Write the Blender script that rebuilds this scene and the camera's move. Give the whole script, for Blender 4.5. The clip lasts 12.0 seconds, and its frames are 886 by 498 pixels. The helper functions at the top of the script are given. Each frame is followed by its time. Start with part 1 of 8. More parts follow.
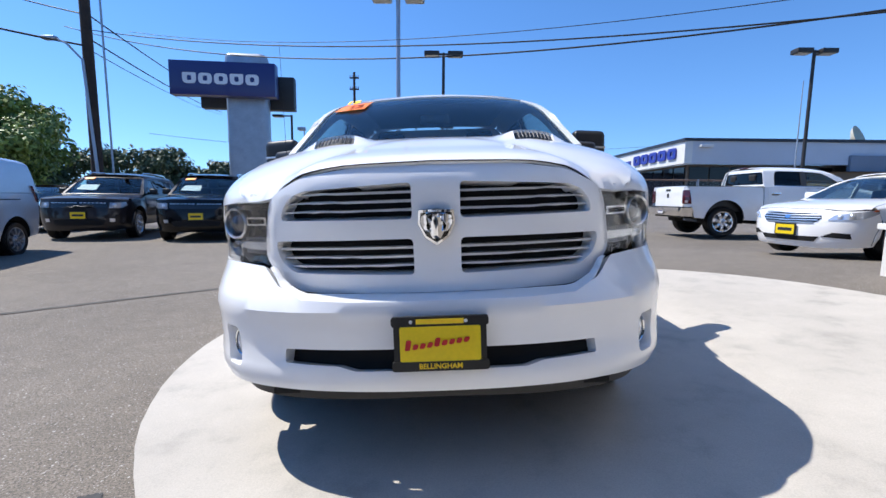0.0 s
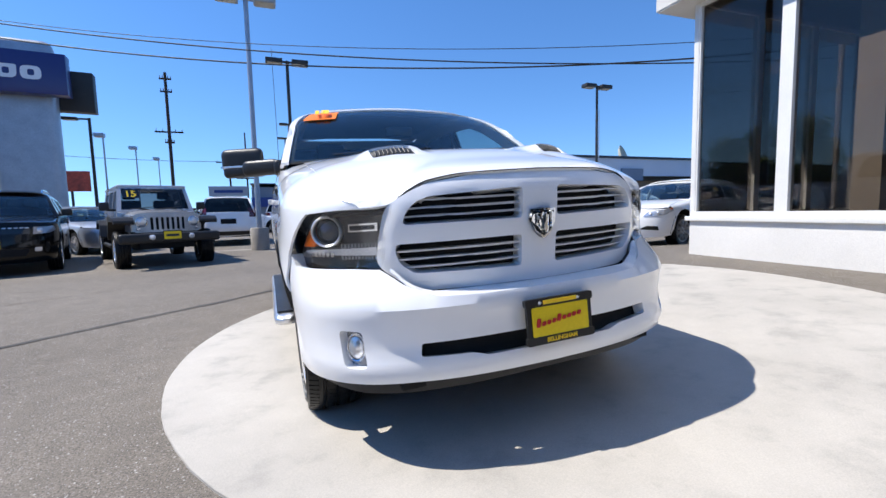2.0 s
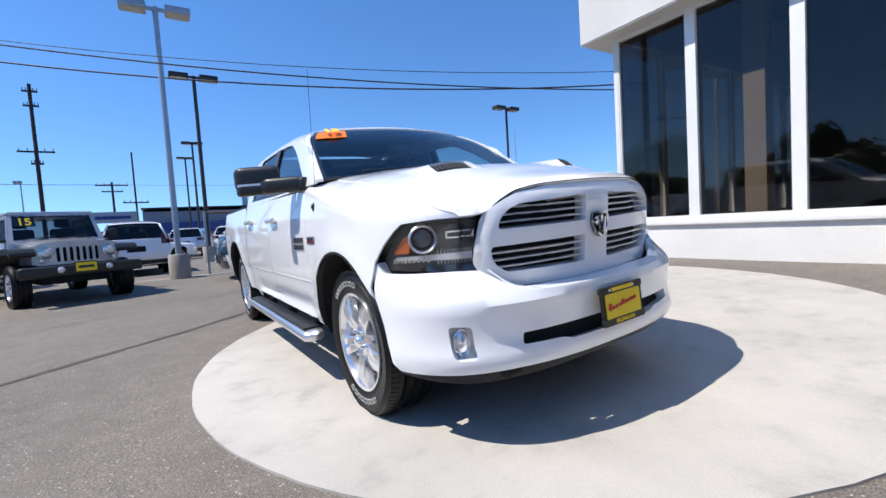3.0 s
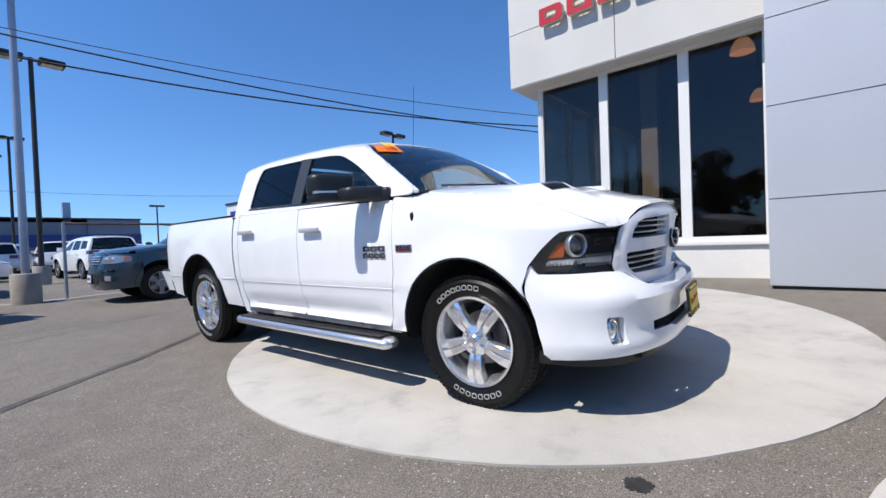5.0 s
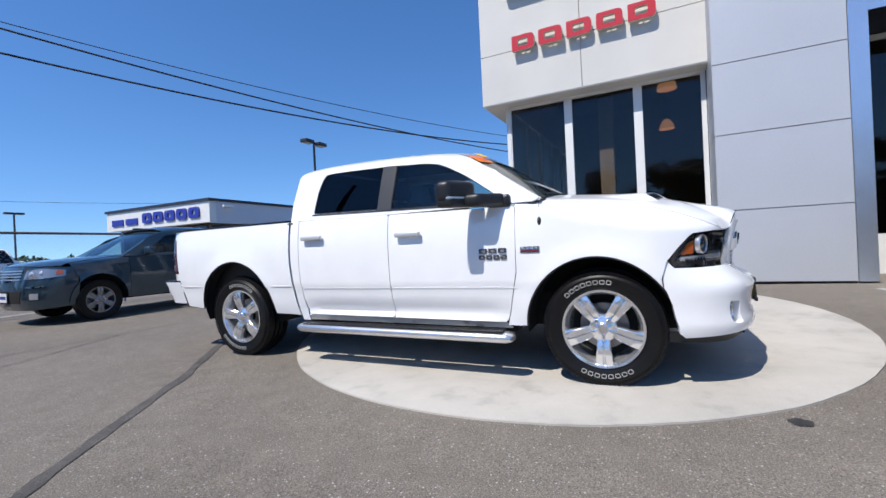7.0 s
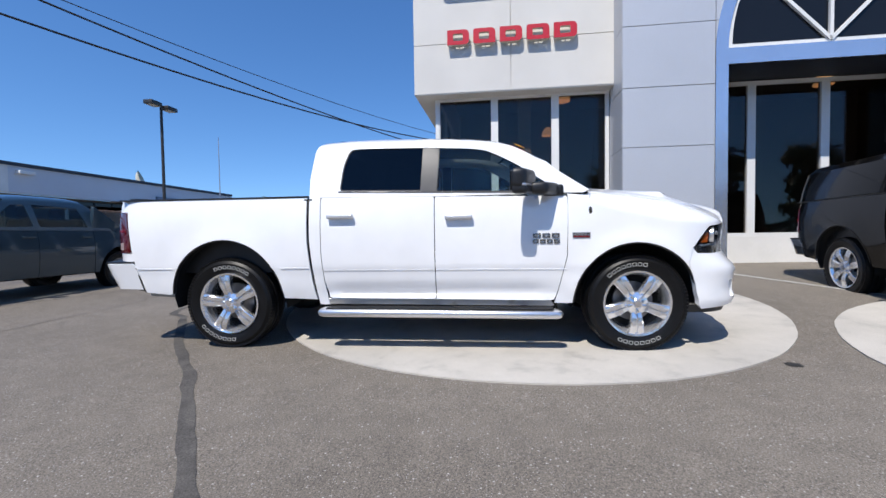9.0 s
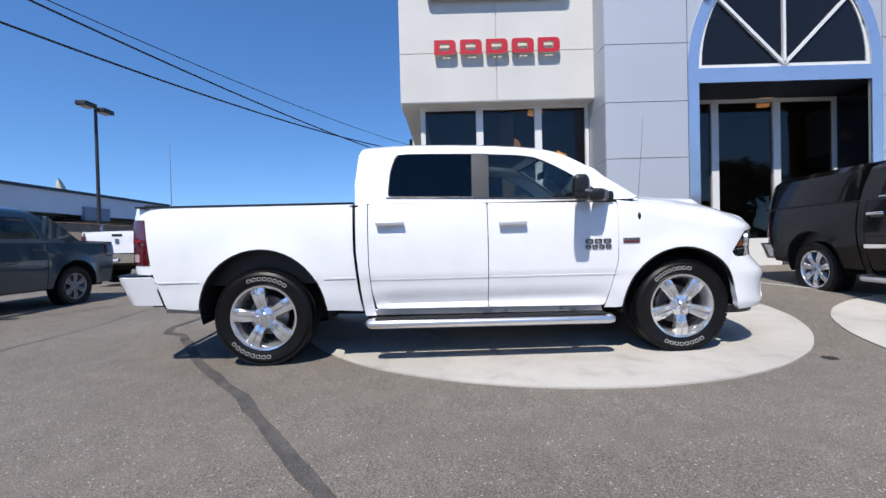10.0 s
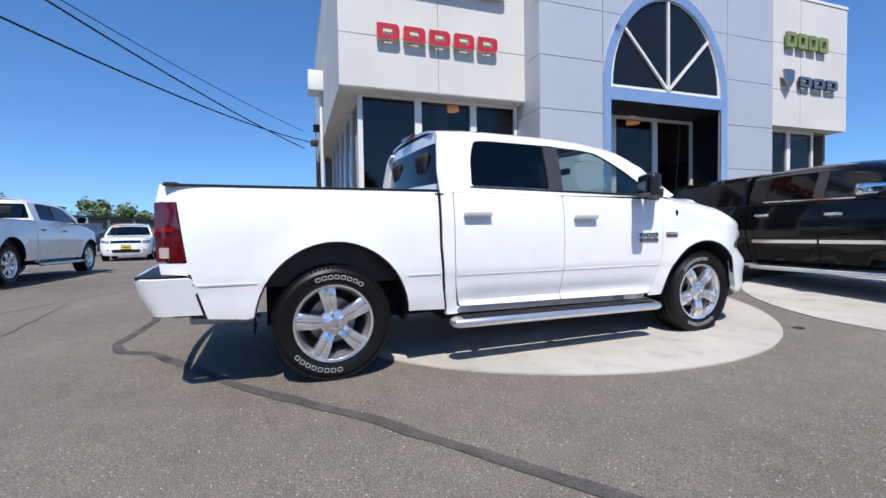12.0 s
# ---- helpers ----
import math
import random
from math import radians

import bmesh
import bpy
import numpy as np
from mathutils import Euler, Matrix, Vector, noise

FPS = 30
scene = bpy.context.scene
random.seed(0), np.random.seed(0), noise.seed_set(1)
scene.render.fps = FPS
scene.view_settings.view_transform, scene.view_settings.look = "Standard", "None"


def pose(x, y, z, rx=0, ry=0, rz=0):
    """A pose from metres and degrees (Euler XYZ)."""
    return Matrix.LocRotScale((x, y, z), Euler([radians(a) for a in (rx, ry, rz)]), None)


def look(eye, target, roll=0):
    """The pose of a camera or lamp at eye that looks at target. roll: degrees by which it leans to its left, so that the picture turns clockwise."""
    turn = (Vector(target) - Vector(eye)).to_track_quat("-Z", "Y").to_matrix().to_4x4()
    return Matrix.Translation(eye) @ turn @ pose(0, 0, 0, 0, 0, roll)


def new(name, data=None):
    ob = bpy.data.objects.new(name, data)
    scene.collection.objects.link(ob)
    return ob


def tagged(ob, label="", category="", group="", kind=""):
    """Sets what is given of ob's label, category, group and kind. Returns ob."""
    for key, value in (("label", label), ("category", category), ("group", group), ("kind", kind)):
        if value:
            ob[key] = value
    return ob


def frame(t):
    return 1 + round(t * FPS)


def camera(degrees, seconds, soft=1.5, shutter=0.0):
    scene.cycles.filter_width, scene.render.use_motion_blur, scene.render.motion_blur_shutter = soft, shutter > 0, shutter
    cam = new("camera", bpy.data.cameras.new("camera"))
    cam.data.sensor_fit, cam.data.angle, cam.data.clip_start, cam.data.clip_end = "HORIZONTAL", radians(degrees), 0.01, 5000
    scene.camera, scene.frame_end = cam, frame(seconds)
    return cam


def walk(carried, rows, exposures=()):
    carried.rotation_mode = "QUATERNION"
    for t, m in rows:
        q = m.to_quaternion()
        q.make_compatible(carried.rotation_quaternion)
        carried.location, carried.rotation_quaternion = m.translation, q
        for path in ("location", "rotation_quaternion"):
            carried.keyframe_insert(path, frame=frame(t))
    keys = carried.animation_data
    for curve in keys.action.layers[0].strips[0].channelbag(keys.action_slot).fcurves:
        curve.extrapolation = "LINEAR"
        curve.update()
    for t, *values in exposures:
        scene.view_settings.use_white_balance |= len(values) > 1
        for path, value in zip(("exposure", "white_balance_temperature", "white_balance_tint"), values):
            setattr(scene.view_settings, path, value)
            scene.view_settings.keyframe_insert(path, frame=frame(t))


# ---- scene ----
cam = camera(91.4, 12.0)
METRES, EYE, TILT, LEAN, TURN = 9.31, 1.08, 0.0, 0.0, 0.0
ROWS = [
    (0.0, 0.0, 0.0, 0.0, 0.07, -6.59, -0.61),
    (0.5, -0.0108, -0.0075, -0.0007, -3.61, -5.68, -1.36),
    (1.0, -0.0426, -0.003, -0.0023, -9.88, -6.69, -0.65),
    (1.5, -0.0762, -0.0028, -0.0034, -14.52, -5.18, 1.58),
    (2.0, -0.1121, -0.0031, -0.0035, -21.41, -5.15, 1.36),
    (2.5, -0.1536, 0.0086, -0.0037, -26.63, -5.0, 1.76),
    (3.0, -0.1942, 0.0135, -0.0051, -33.16, -3.31, 3.55),
    (5.0, -0.3269, 0.0959, -0.0068, -51.12, -1.02, 2.17),
    (5.5, -0.3545, 0.1226, -0.0089, -54.03, -0.6, 1.64),
    (6.0, -0.3842, 0.1501, -0.0076, -58.14, -1.23, 1.32),
    (6.5, -0.4101, 0.1876, -0.0061, -60.42, -0.77, 0.49),
    (7.0, -0.4401, 0.2213, -0.0067, -64.21, -0.06, 2.67),
    (9.0, -0.4972, 0.3864, -0.0076, -83.9, -2.03, 0.84),
    (9.5, -0.4992, 0.4336, -0.0079, -87.17, -0.83, 2.23),
    (10.0, -0.4938, 0.4826, -0.0089, -91.06, -0.79, 1.42),
    (10.5, -0.4812, 0.531, -0.0066, -94.01, -1.31, -0.2),
    (11.0, -0.4725, 0.5806, -0.0059, -100.96, -1.46, 0.78),
    (11.5, -0.4528, 0.6279, -0.0061, -105.02, -1.13, 0.25),
    (12.0, -0.4352, 0.6732, -0.007, -110.54, -1.88, 0.99),
]
walk(cam, [(t, pose(0, 0, EYE, TILT, LEAN, TURN) @ pose(METRES * x, METRES * y, METRES * z, 90 + pitch, roll, yaw)) for t, x, y, z, yaw, pitch, roll in ROWS],
     exposures=[(0.0, 0.48), (3.0, 0.41), (5.0, 0.25), (9.0, 0.19), (12.0, 0.23)])

# ---- light ----
SUN_WAY = Vector((0.86, -0.28, -1.36)).normalized()
SUN_UP = math.asin(-SUN_WAY.z)
world = bpy.data.worlds.new("world")
scene.world = world
world.use_nodes = True
wn = world.node_tree.nodes
sky = wn.new("ShaderNodeTexSky")
sky.sky_type = "NISHITA"
sky.sun_disc = False
sky.sun_elevation = SUN_UP
sky.sun_rotation = math.atan2(-SUN_WAY.x, -SUN_WAY.y)
sky.altitude = 0
sky.air_density, sky.dust_density, sky.ozone_density = 1.0, 0.0, 6.0
wn["Background"].inputs["Strength"].default_value = 0.155
# the clear blue reaches down to the horizon
co = wn.new("ShaderNodeTexCoord")
lift = wn.new("ShaderNodeVectorMath")
lift.operation = "ADD"
lift.inputs[1].default_value = (0, 0, 0.09)
world.node_tree.links.new(co.outputs["Generated"], lift.inputs[0])
unit = wn.new("ShaderNodeVectorMath")
unit.operation = "NORMALIZE"
world.node_tree.links.new(lift.outputs[0], unit.inputs[0])
world.node_tree.links.new(unit.outputs[0], sky.inputs["Vector"])
hsv = wn.new("ShaderNodeHueSaturation")
hsv.inputs["Saturation"].default_value = 1.16
hsv.inputs["Hue"].default_value = 0.504
world.node_tree.links.new(sky.outputs[0], hsv.inputs["Color"])
world.node_tree.links.new(hsv.outputs[0], wn["Background"].inputs["Color"])
sun = new("sun", bpy.data.lights.new("sun", "SUN"))
sun.data.energy, sun.data.angle, sun.data.color = 4.55, radians(0.53), (1.0, 0.955, 0.89)
sun.matrix_world = look((0, 0, 20), Vector((0, 0, 20)) + SUN_WAY)

# ---- materials ----
def shader(name, colour=(0.5, 0.5, 0.5), rough=0.5, metal=0.0, coat=0.0, spec=0.5):
    m = bpy.data.materials.new(name)
    m.use_nodes = True
    b = m.node_tree.nodes["Principled BSDF"]
    b.inputs["Base Color"].default_value = (*colour, 1)
    b.inputs["Roughness"].default_value = rough
    b.inputs["Metallic"].default_value = metal
    b.inputs["Coat Weight"].default_value = coat
    m.node_tree.nodes["Principled BSDF"].inputs["Specular IOR Level"].default_value = 0.2
    b.inputs["Coat Roughness"].default_value = 0.03
    b.inputs["Specular IOR Level"].default_value = spec
    m.diffuse_color = (*colour, 1)
    return m, m.node_tree.nodes, m.node_tree.links, b


def noise_tex(n, k, vec, scale, detail=4, rough=0.55):
    t = n.new("ShaderNodeTexNoise")
    t.inputs["Scale"].default_value, t.inputs["Detail"].default_value, t.inputs["Roughness"].default_value = scale, detail, rough
    k.new(vec, t.inputs["Vector"])
    return t.outputs["Fac"]


def ramp(n, k, fac, stops):
    r = n.new("ShaderNodeValToRGB")
    e = r.color_ramp.elements
    while len(e) < len(stops):
        e.new(0.5)
    for el, (p, c) in zip(e, stops):
        el.position, el.color = p, (*(c if isinstance(c, tuple) else (c, c, c)), 1)
    k.new(fac, r.inputs["Fac"])
    return r.outputs["Color"]


def mixc(n, k, a, b, fac=1.0, mode="MULTIPLY"):
    x = n.new("ShaderNodeMix")
    x.data_type, x.blend_type = "RGBA", mode
    for sock, v in ((x.inputs["A"], a), (x.inputs["B"], b), (x.inputs["Factor"], fac)):
        if isinstance(v, bpy.types.NodeSocket):
            k.new(v, sock)
        elif isinstance(v, tuple):
            sock.default_value = (*v, 1)
        else:
            sock.default_value = v
    return x.outputs["Result"]


def bump(n, k, b, height, strength, dist=0.01):
    u = n.new("ShaderNodeBump")
    u.inputs["Strength"].default_value, u.inputs["Distance"].default_value = strength, dist
    k.new(height, u.inputs["Height"])
    k.new(u.outputs["Normal"], b.inputs["Normal"])


def coords(n, kind="Object"):
    return n.new("ShaderNodeTexCoord").outputs[kind]


def mottled(name, colour, rough, fine=60.0, coarse=1.5, amount=0.15, bumpy=0.1, metal=0.0, dist=0.004):
    m, n, k, b = shader(name, colour, rough, metal)
    c = coords(n)
    f = noise_tex(n, k, c, fine)
    g = noise_tex(n, k, c, coarse, 6)
    lo, hi = 1 - amount, 1 + amount * 0.6
    col = mixc(n, k, mixc(n, k, colour, ramp(n, k, g, [(0.3, lo), (0.7, hi)])), ramp(n, k, f, [(0.3, lo), (0.7, hi)]))
    k.new(col, b.inputs["Base Color"])
    if bumpy:
        bump(n, k, b, f, bumpy, dist)
    return m


def car_paint(name, colour, metal=0.0, rough=0.3):
    m, n, k, b = shader(name, colour, rough, metal, 1.0)
    c = coords(n)
    f = noise_tex(n, k, c, 900, 1)
    g = noise_tex(n, k, c, 2.5, 5)
    col = mixc(n, k, colour, ramp(n, k, g, [(0.3, 0.95), (0.7, 1.02)]))
    if metal:
        col = mixc(n, k, col, ramp(n, k, f, [(0.35, 0.8), (0.65, 1.25)]))
    k.new(col, b.inputs["Base Color"])
    k.new(ramp(n, k, g, [(0.3, 0.02), (0.75, 0.05)]), b.inputs["Coat Roughness"])
    return m


def dull(m, coat):
    m.node_tree.nodes["Principled BSDF"].inputs["Coat Weight"].default_value = coat
    m.node_tree.nodes["Principled BSDF"].inputs["Specular IOR Level"].default_value = 0.2
    return m


def glass_mat(name, tint, gloss=0.04, blend=0.06):
    m = bpy.data.materials.new(name)
    m.use_nodes = True
    n, k = m.node_tree.nodes, m.node_tree.links
    n.remove(n["Principled BSDF"])
    t = n.new("ShaderNodeBsdfTransparent")
    t.inputs["Color"].default_value = (*tint, 1)
    g = n.new("ShaderNodeBsdfGlossy")
    g.inputs["Roughness"].default_value = gloss
    f = n.new("ShaderNodeLayerWeight")
    f.inputs["Blend"].default_value = 0.5
    p = n.new("ShaderNodeMath")
    p.operation = "POWER"
    p.inputs[1].default_value = 5.0
    k.new(f.outputs["Facing"], p.inputs[0])
    q = n.new("ShaderNodeMath")
    q.operation = "MULTIPLY_ADD"
    q.inputs[1].default_value, q.inputs[2].default_value = 0.96, 0.04
    k.new(p.outputs[0], q.inputs[0])
    x = n.new("ShaderNodeMixShader")
    k.new(q.outputs[0], x.inputs[0])
    k.new(t.outputs[0], x.inputs[1])
    k.new(g.outputs[0], x.inputs[2])
    k.new(x.outputs[0], n["Material Output"].inputs["Surface"])
    m.diffuse_color = (*tint, 1)
    return m


def asphalt_mat():
    m, n, k, b = shader("asphalt", (0.12, 0.115, 0.11), 0.85)
    c = coords(n)
    big = noise_tex(n, k, c, 0.35, 5)
    mid = noise_tex(n, k, c, 5.0, 6)
    fine = noise_tex(n, k, c, 120, 3, 0.7)
    v = n.new("ShaderNodeTexVoronoi")
    v.inputs["Scale"].default_value = 95
    k.new(c, v.inputs["Vector"])
    v2 = n.new("ShaderNodeTexVoronoi")
    v2.inputs["Scale"].default_value = 42
    k.new(c, v2.inputs["Vector"])
    base = ramp(n, k, big, [(0.3, (0.143, 0.122, 0.098)), (0.7, (0.196, 0.169, 0.137))])
    base = mixc(n, k, base, ramp(n, k, mid, [(0.25, 0.82), (0.75, 1.1)]))
    base = mixc(n, k, base, ramp(n, k, fine, [(0.32, 0.38), (0.68, 1.6)]))
    stones = ramp(n, k, v.outputs["Distance"], [(0.10, 1.0), (0.34, 0.0)])
    pick = ramp(n, k, v.outputs["Color"], [(0.55, 0.0), (0.72, 1.0)])
    base = mixc(n, k, base, (0.42, 0.40, 0.37), mixc(n, k, stones, pick), "MIX")
    chips = ramp(n, k, v2.outputs["Distance"], [(0.10, 1.0), (0.26, 0.0)])
    pick2 = ramp(n, k, v2.outputs["Color"], [(0.66, 0.0), (0.76, 1.0)])
    base = mixc(n, k, base, (0.5, 0.48, 0.44), mixc(n, k, chips, pick2), "MIX")
    k.new(base, b.inputs["Base Color"])
    bump(n, k, b, mixc(n, k, fine, v.outputs["Distance"], 0.5, "ADD"), 0.6, 0.006)
    return m


def concrete_mat(name, colour=(0.485, 0.452, 0.40)):
    m, n, k, b = shader(name, colour, 0.8)
    c = coords(n)
    big = noise_tex(n, k, c, 0.9, 6, 0.6)
    mid = noise_tex(n, k, c, 3.2, 7, 0.62)
    fine = noise_tex(n, k, c, 160, 3)
    base = mixc(n, k, colour, ramp(n, k, big, [(0.3, 0.86), (0.65, 1.05)]))
    base = mixc(n, k, base, ramp(n, k, mid, [(0.30, (0.76, 0.765, 0.77)), (0.46, 0.96), (0.7, 1.03)]))
    base = mixc(n, k, base, ramp(n, k, fine, [(0.3, 0.9), (0.7, 1.07)]))
    k.new(base, b.inputs["Base Color"])
    bump(n, k, b, fine, 0.25, 0.003)
    return m


ASPHALT = asphalt_mat()
CONCRETE = concrete_mat("pad_concrete")
CONCRETE_OLD = concrete_mat("base_concrete", (0.34, 0.31, 0.27))
TAR = mottled("tar_seal", (0.092, 0.083, 0.073), 0.85, 110, 3.5, 0.6, 0.5)
JOINT_LINE = mottled("faint_asphalt_joint", (0.112, 0.100, 0.088), 0.85, 90, 6, 0.4, 0.3)
OIL = mottled("oil_stain", (0.035, 0.033, 0.03), 0.6, 50, 6, 0.4, 0.2)
WHITE = car_paint("white_car_paint", (0.875, 0.872, 0.868))
BLACK_CAR = dull(car_paint("black_car_paint", (0.004, 0.0038, 0.004), 0.0, 0.14), 0.35)
GRAPHITE = dull(car_paint("graphite_car_paint", (0.012, 0.010, 0.012), 0.0, 0.4), 0.6)
SILVER = car_paint("silver_car_paint", (0.46, 0.465, 0.48), 0.4, 0.4)
LAMP_GREY = shader("grey_lamp_cluster", (0.30, 0.31, 0.33), 0.18, 0.5, 1.0)[0]
VAN_SILVER = car_paint("pale_silver_car_paint", (0.50, 0.53, 0.58), 0.5, 0.35)
BLUE_CAR = car_paint("blue_grey_car_paint", (0.026, 0.054, 0.078), 0.45, 0.35)
DARK_BLUE = car_paint("dark_blue_car_paint", (0.03, 0.04, 0.07), 0.4, 0.35)
RED_CAR = car_paint("red_car_paint", (0.28, 0.02, 0.02), 0.2, 0.35)
RUBBER = mottled("tyre_rubber", (0.0065, 0.0065, 0.007), 0.42, 90, 5, 0.3, 0.12)
RUBBER.node_tree.nodes["Principled BSDF"].inputs["Specular IOR Level"].default_value = 0.25
PLASTIC = mottled("black_plastic", (0.012, 0.012, 0.013), 0.42, 300, 4, 0.25, 0.08)
GLOSS_BLACK = shader("gloss_black_plastic", (0.006, 0.006, 0.007), 0.08, 0, 0.6)[0]
# near-black puts the darkness of hollows into the colour; also used for black underparts
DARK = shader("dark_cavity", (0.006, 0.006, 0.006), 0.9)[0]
CHROME = shader("chrome", (0.82, 0.83, 0.85), 0.06, 1.0)[0]
SATIN = mottled("satin_chrome", (0.78, 0.78, 0.79), 0.30, 40, 3, 0.05, 0.0, 0.9)
BEZEL = mottled("smoked_lamp_bezel", (0.05, 0.05, 0.055), 0.22, 60, 5, 0.15, 0.0, 0.4)
POLISHED = mottled("polished_alloy", (0.82, 0.82, 0.825), 0.16, 40, 3, 0.05, 0.0, 0.85)
PALE_METAL = shader("pale_bright_metal", (0.62, 0.62, 0.63), 0.3, 0.35, 0.5)[0]
BADGE_GREY = mottled("smoked_chrome_badge", (0.22, 0.22, 0.23), 0.25, 60, 5, 0.1, 0.0, 0.8)
ALLOY_DARK = mottled("grey_alloy", (0.30, 0.30, 0.31), 0.35, 40, 3, 0.1, 0.0, 0.9)
APPLIQUE = mottled("grey_pillar_trim", (0.045, 0.044, 0.043), 0.35, 200, 3, 0.1, 0.05)
GLASS = glass_mat("windscreen_glass", (0.86, 0.91, 0.90), 0.01)
GLASS_SIDE = glass_mat("side_glass", (0.78, 0.84, 0.83), 0.01)
GLASS_TINT = glass_mat("tinted_glass", (0.14, 0.145, 0.155), 0.01)
GLASS_DARK = glass_mat("dark_privacy_glass", (0.05, 0.052, 0.058), 0.01)
GLASS_SMOKE = glass_mat("smoked_glass", (0.42, 0.44, 0.46), 0.01)
LENS = glass_mat("lamp_lens", (0.95, 0.955, 0.96), 0.02)
SHOP_GLASS = glass_mat("showroom_glass", (0.52, 0.50, 0.48), 0.005)
AMBER = shader("amber_lens", (0.50, 0.10, 0.012), 0.15, 0, 0.8)[0]
RED_LENS = shader("red_lens", (0.085, 0.003, 0.005), 0.12, 0, 1.0)[0]
CLEAR_LENS = shader("clear_reflector", (0.75, 0.76, 0.78), 0.15, 0.6, 1.0)[0]
PLATE_YELLOW = mottled("yellow_plate", (0.86, 0.62, 0.01), 0.4, 80, 6, 0.05, 0.0)
PLATE_WHITE = mottled("white_plate", (0.7, 0.7, 0.72), 0.4, 80, 6, 0.05, 0.0)
BADGE_RED = mottled("dark_red_badge", (0.16, 0.012, 0.015), 0.35, 80, 6, 0.05, 0.0)
RED_PAINT = mottled("red_print", (0.55, 0.015, 0.02), 0.45, 80, 6, 0.05, 0.0)
ORANGE = mottled("orange_sticker", (0.88, 0.20, 0.012), 0.5, 80, 6, 0.05, 0.0)
YELLOW = mottled("yellow_print", (0.95, 0.62, 0.02), 0.5, 80, 6, 0.05, 0.0)
TYRE_WHITE = mottled("raised_white_rubber", (0.38, 0.38, 0.365), 0.6, 80, 6, 0.12, 0.0)
CLOTH = mottled("dark_seat_cloth", (0.022, 0.022, 0.024), 0.9, 300, 6, 0.3, 0.2)
DASH = mottled("dash_plastic", (0.03, 0.03, 0.032), 0.6, 300, 6, 0.2, 0.1)
PAPER = mottled("paper", (0.75, 0.78, 0.8), 0.6, 30, 6, 0.08, 0.0)
STUCCO = mottled("cream_stucco_panel", (0.62, 0.595, 0.55), 0.75, 140, 0.8, 0.06, 0.12)
METAL_PANEL = mottled("silver_metal_panel", (0.47, 0.485, 0.515), 0.45, 60, 0.7, 0.04, 0.02, 0.2)
BRIGHT_TRIM = mottled("bright_metal_trim", (0.55, 0.60, 0.68), 0.22, 40, 2, 0.05, 0.0, 0.75)
WHITE_PAINT = mottled("white_painted_metal", (0.72, 0.71, 0.68), 0.45, 60, 2, 0.06, 0.04)
DADO = mottled("white_painted_wall", (0.70, 0.68, 0.64), 0.7, 90, 1.2, 0.08, 0.1)
JOINT = shader("joint_shadow", (0.05, 0.05, 0.05), 0.9)[0]
SIGN_RED = shader("red_sign_face", (0.50, 0.014, 0.02), 0.35, 0, 0.3)[0]
SIGN_SIDE = mottled("sign_letter_edge", (0.55, 0.5, 0.4), 0.5, 60, 3, 0.1, 0.0)
SIGN_BLUE = shader("blue_sign_face", (0.012, 0.018, 0.13), 0.35, 0, 0.3)[0]
SIGN_LETTER_BLUE = shader("blue_letter_face", (0.02, 0.03, 0.28), 0.4)[0]
SIGN_GREEN = mottled("olive_green_sign_face", (0.20, 0.25, 0.09), 0.45, 60, 3, 0.1, 0.0)
SIGN_SILVER = shader("silver_sign_face", (0.5, 0.55, 0.55), 0.3, 0.5)[0]
SIGN_WHITE = shader("white_sign_face", (0.75, 0.75, 0.77), 0.4)[0]
GALV = mottled("galvanised_steel", (0.36, 0.40, 0.46), 0.4, 30, 2, 0.12, 0.03, 0.5)
POLE_DARK = mottled("dark_bronze_pole", (0.025, 0.022, 0.02), 0.5, 40, 3, 0.2, 0.05)
LAMP_GLASS = mottled("lamp_lens_panel", (0.55, 0.52, 0.42), 0.25, 20, 6, 0.2, 0.0)
WOOD_POLE = mottled("weathered_pole_wood", (0.045, 0.03, 0.022), 0.85, 40, 3, 0.35, 0.3)
WIRE = shader("black_cable", (0.012, 0.012, 0.013), 0.6)[0]
BARK = mottled("bark", (0.06, 0.045, 0.035), 0.9, 30, 4, 0.35, 0.4)
GREY_WALL = mottled("grey_blue_wall", (0.36, 0.38, 0.42), 0.7, 30, 0.4, 0.08, 0.05)
TAN_WALL = mottled("brown_block_wall", (0.20, 0.165, 0.13), 0.8, 30, 0.6, 0.12, 0.1)
DARK_ROOF = mottled("dark_roof_trim", (0.02, 0.025, 0.04), 0.5, 30, 2, 0.15, 0.0)
ROOF_GREY = mottled("grey_roofing", (0.20, 0.19, 0.18), 0.8, 40, 1, 0.15, 0.1)
FAR_WALL = mottled("far_grey_wall", (0.20, 0.24, 0.30), 0.75, 10, 0.3, 0.1, 0.0)
FAR_BLUE = mottled("far_blue_band", (0.02, 0.05, 0.22), 0.6, 10, 0.3, 0.1, 0.0)
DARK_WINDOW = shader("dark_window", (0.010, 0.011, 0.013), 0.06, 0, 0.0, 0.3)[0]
FLOOR_TILE = mottled("showroom_floor", (0.25, 0.22, 0.19), 0.25, 20, 1, 0.1, 0.0)
INSIDE_WALL = mottled("showroom_wall", (0.20, 0.17, 0.14), 0.8, 20, 1, 0.1, 0.0)
WARM_LAMP, _n, _k, _b = shader("lit_lamp_shade", (0.8, 0.5, 0.25), 0.4)
_b.inputs["Emission Color"].default_value, _b.inputs["Emission Strength"].default_value = (1.0, 0.55, 0.25, 1), 0.55
BANNER = mottled("red_billboard", (0.42, 0.06, 0.03), 0.5, 3, 1, 0.4, 0.0)


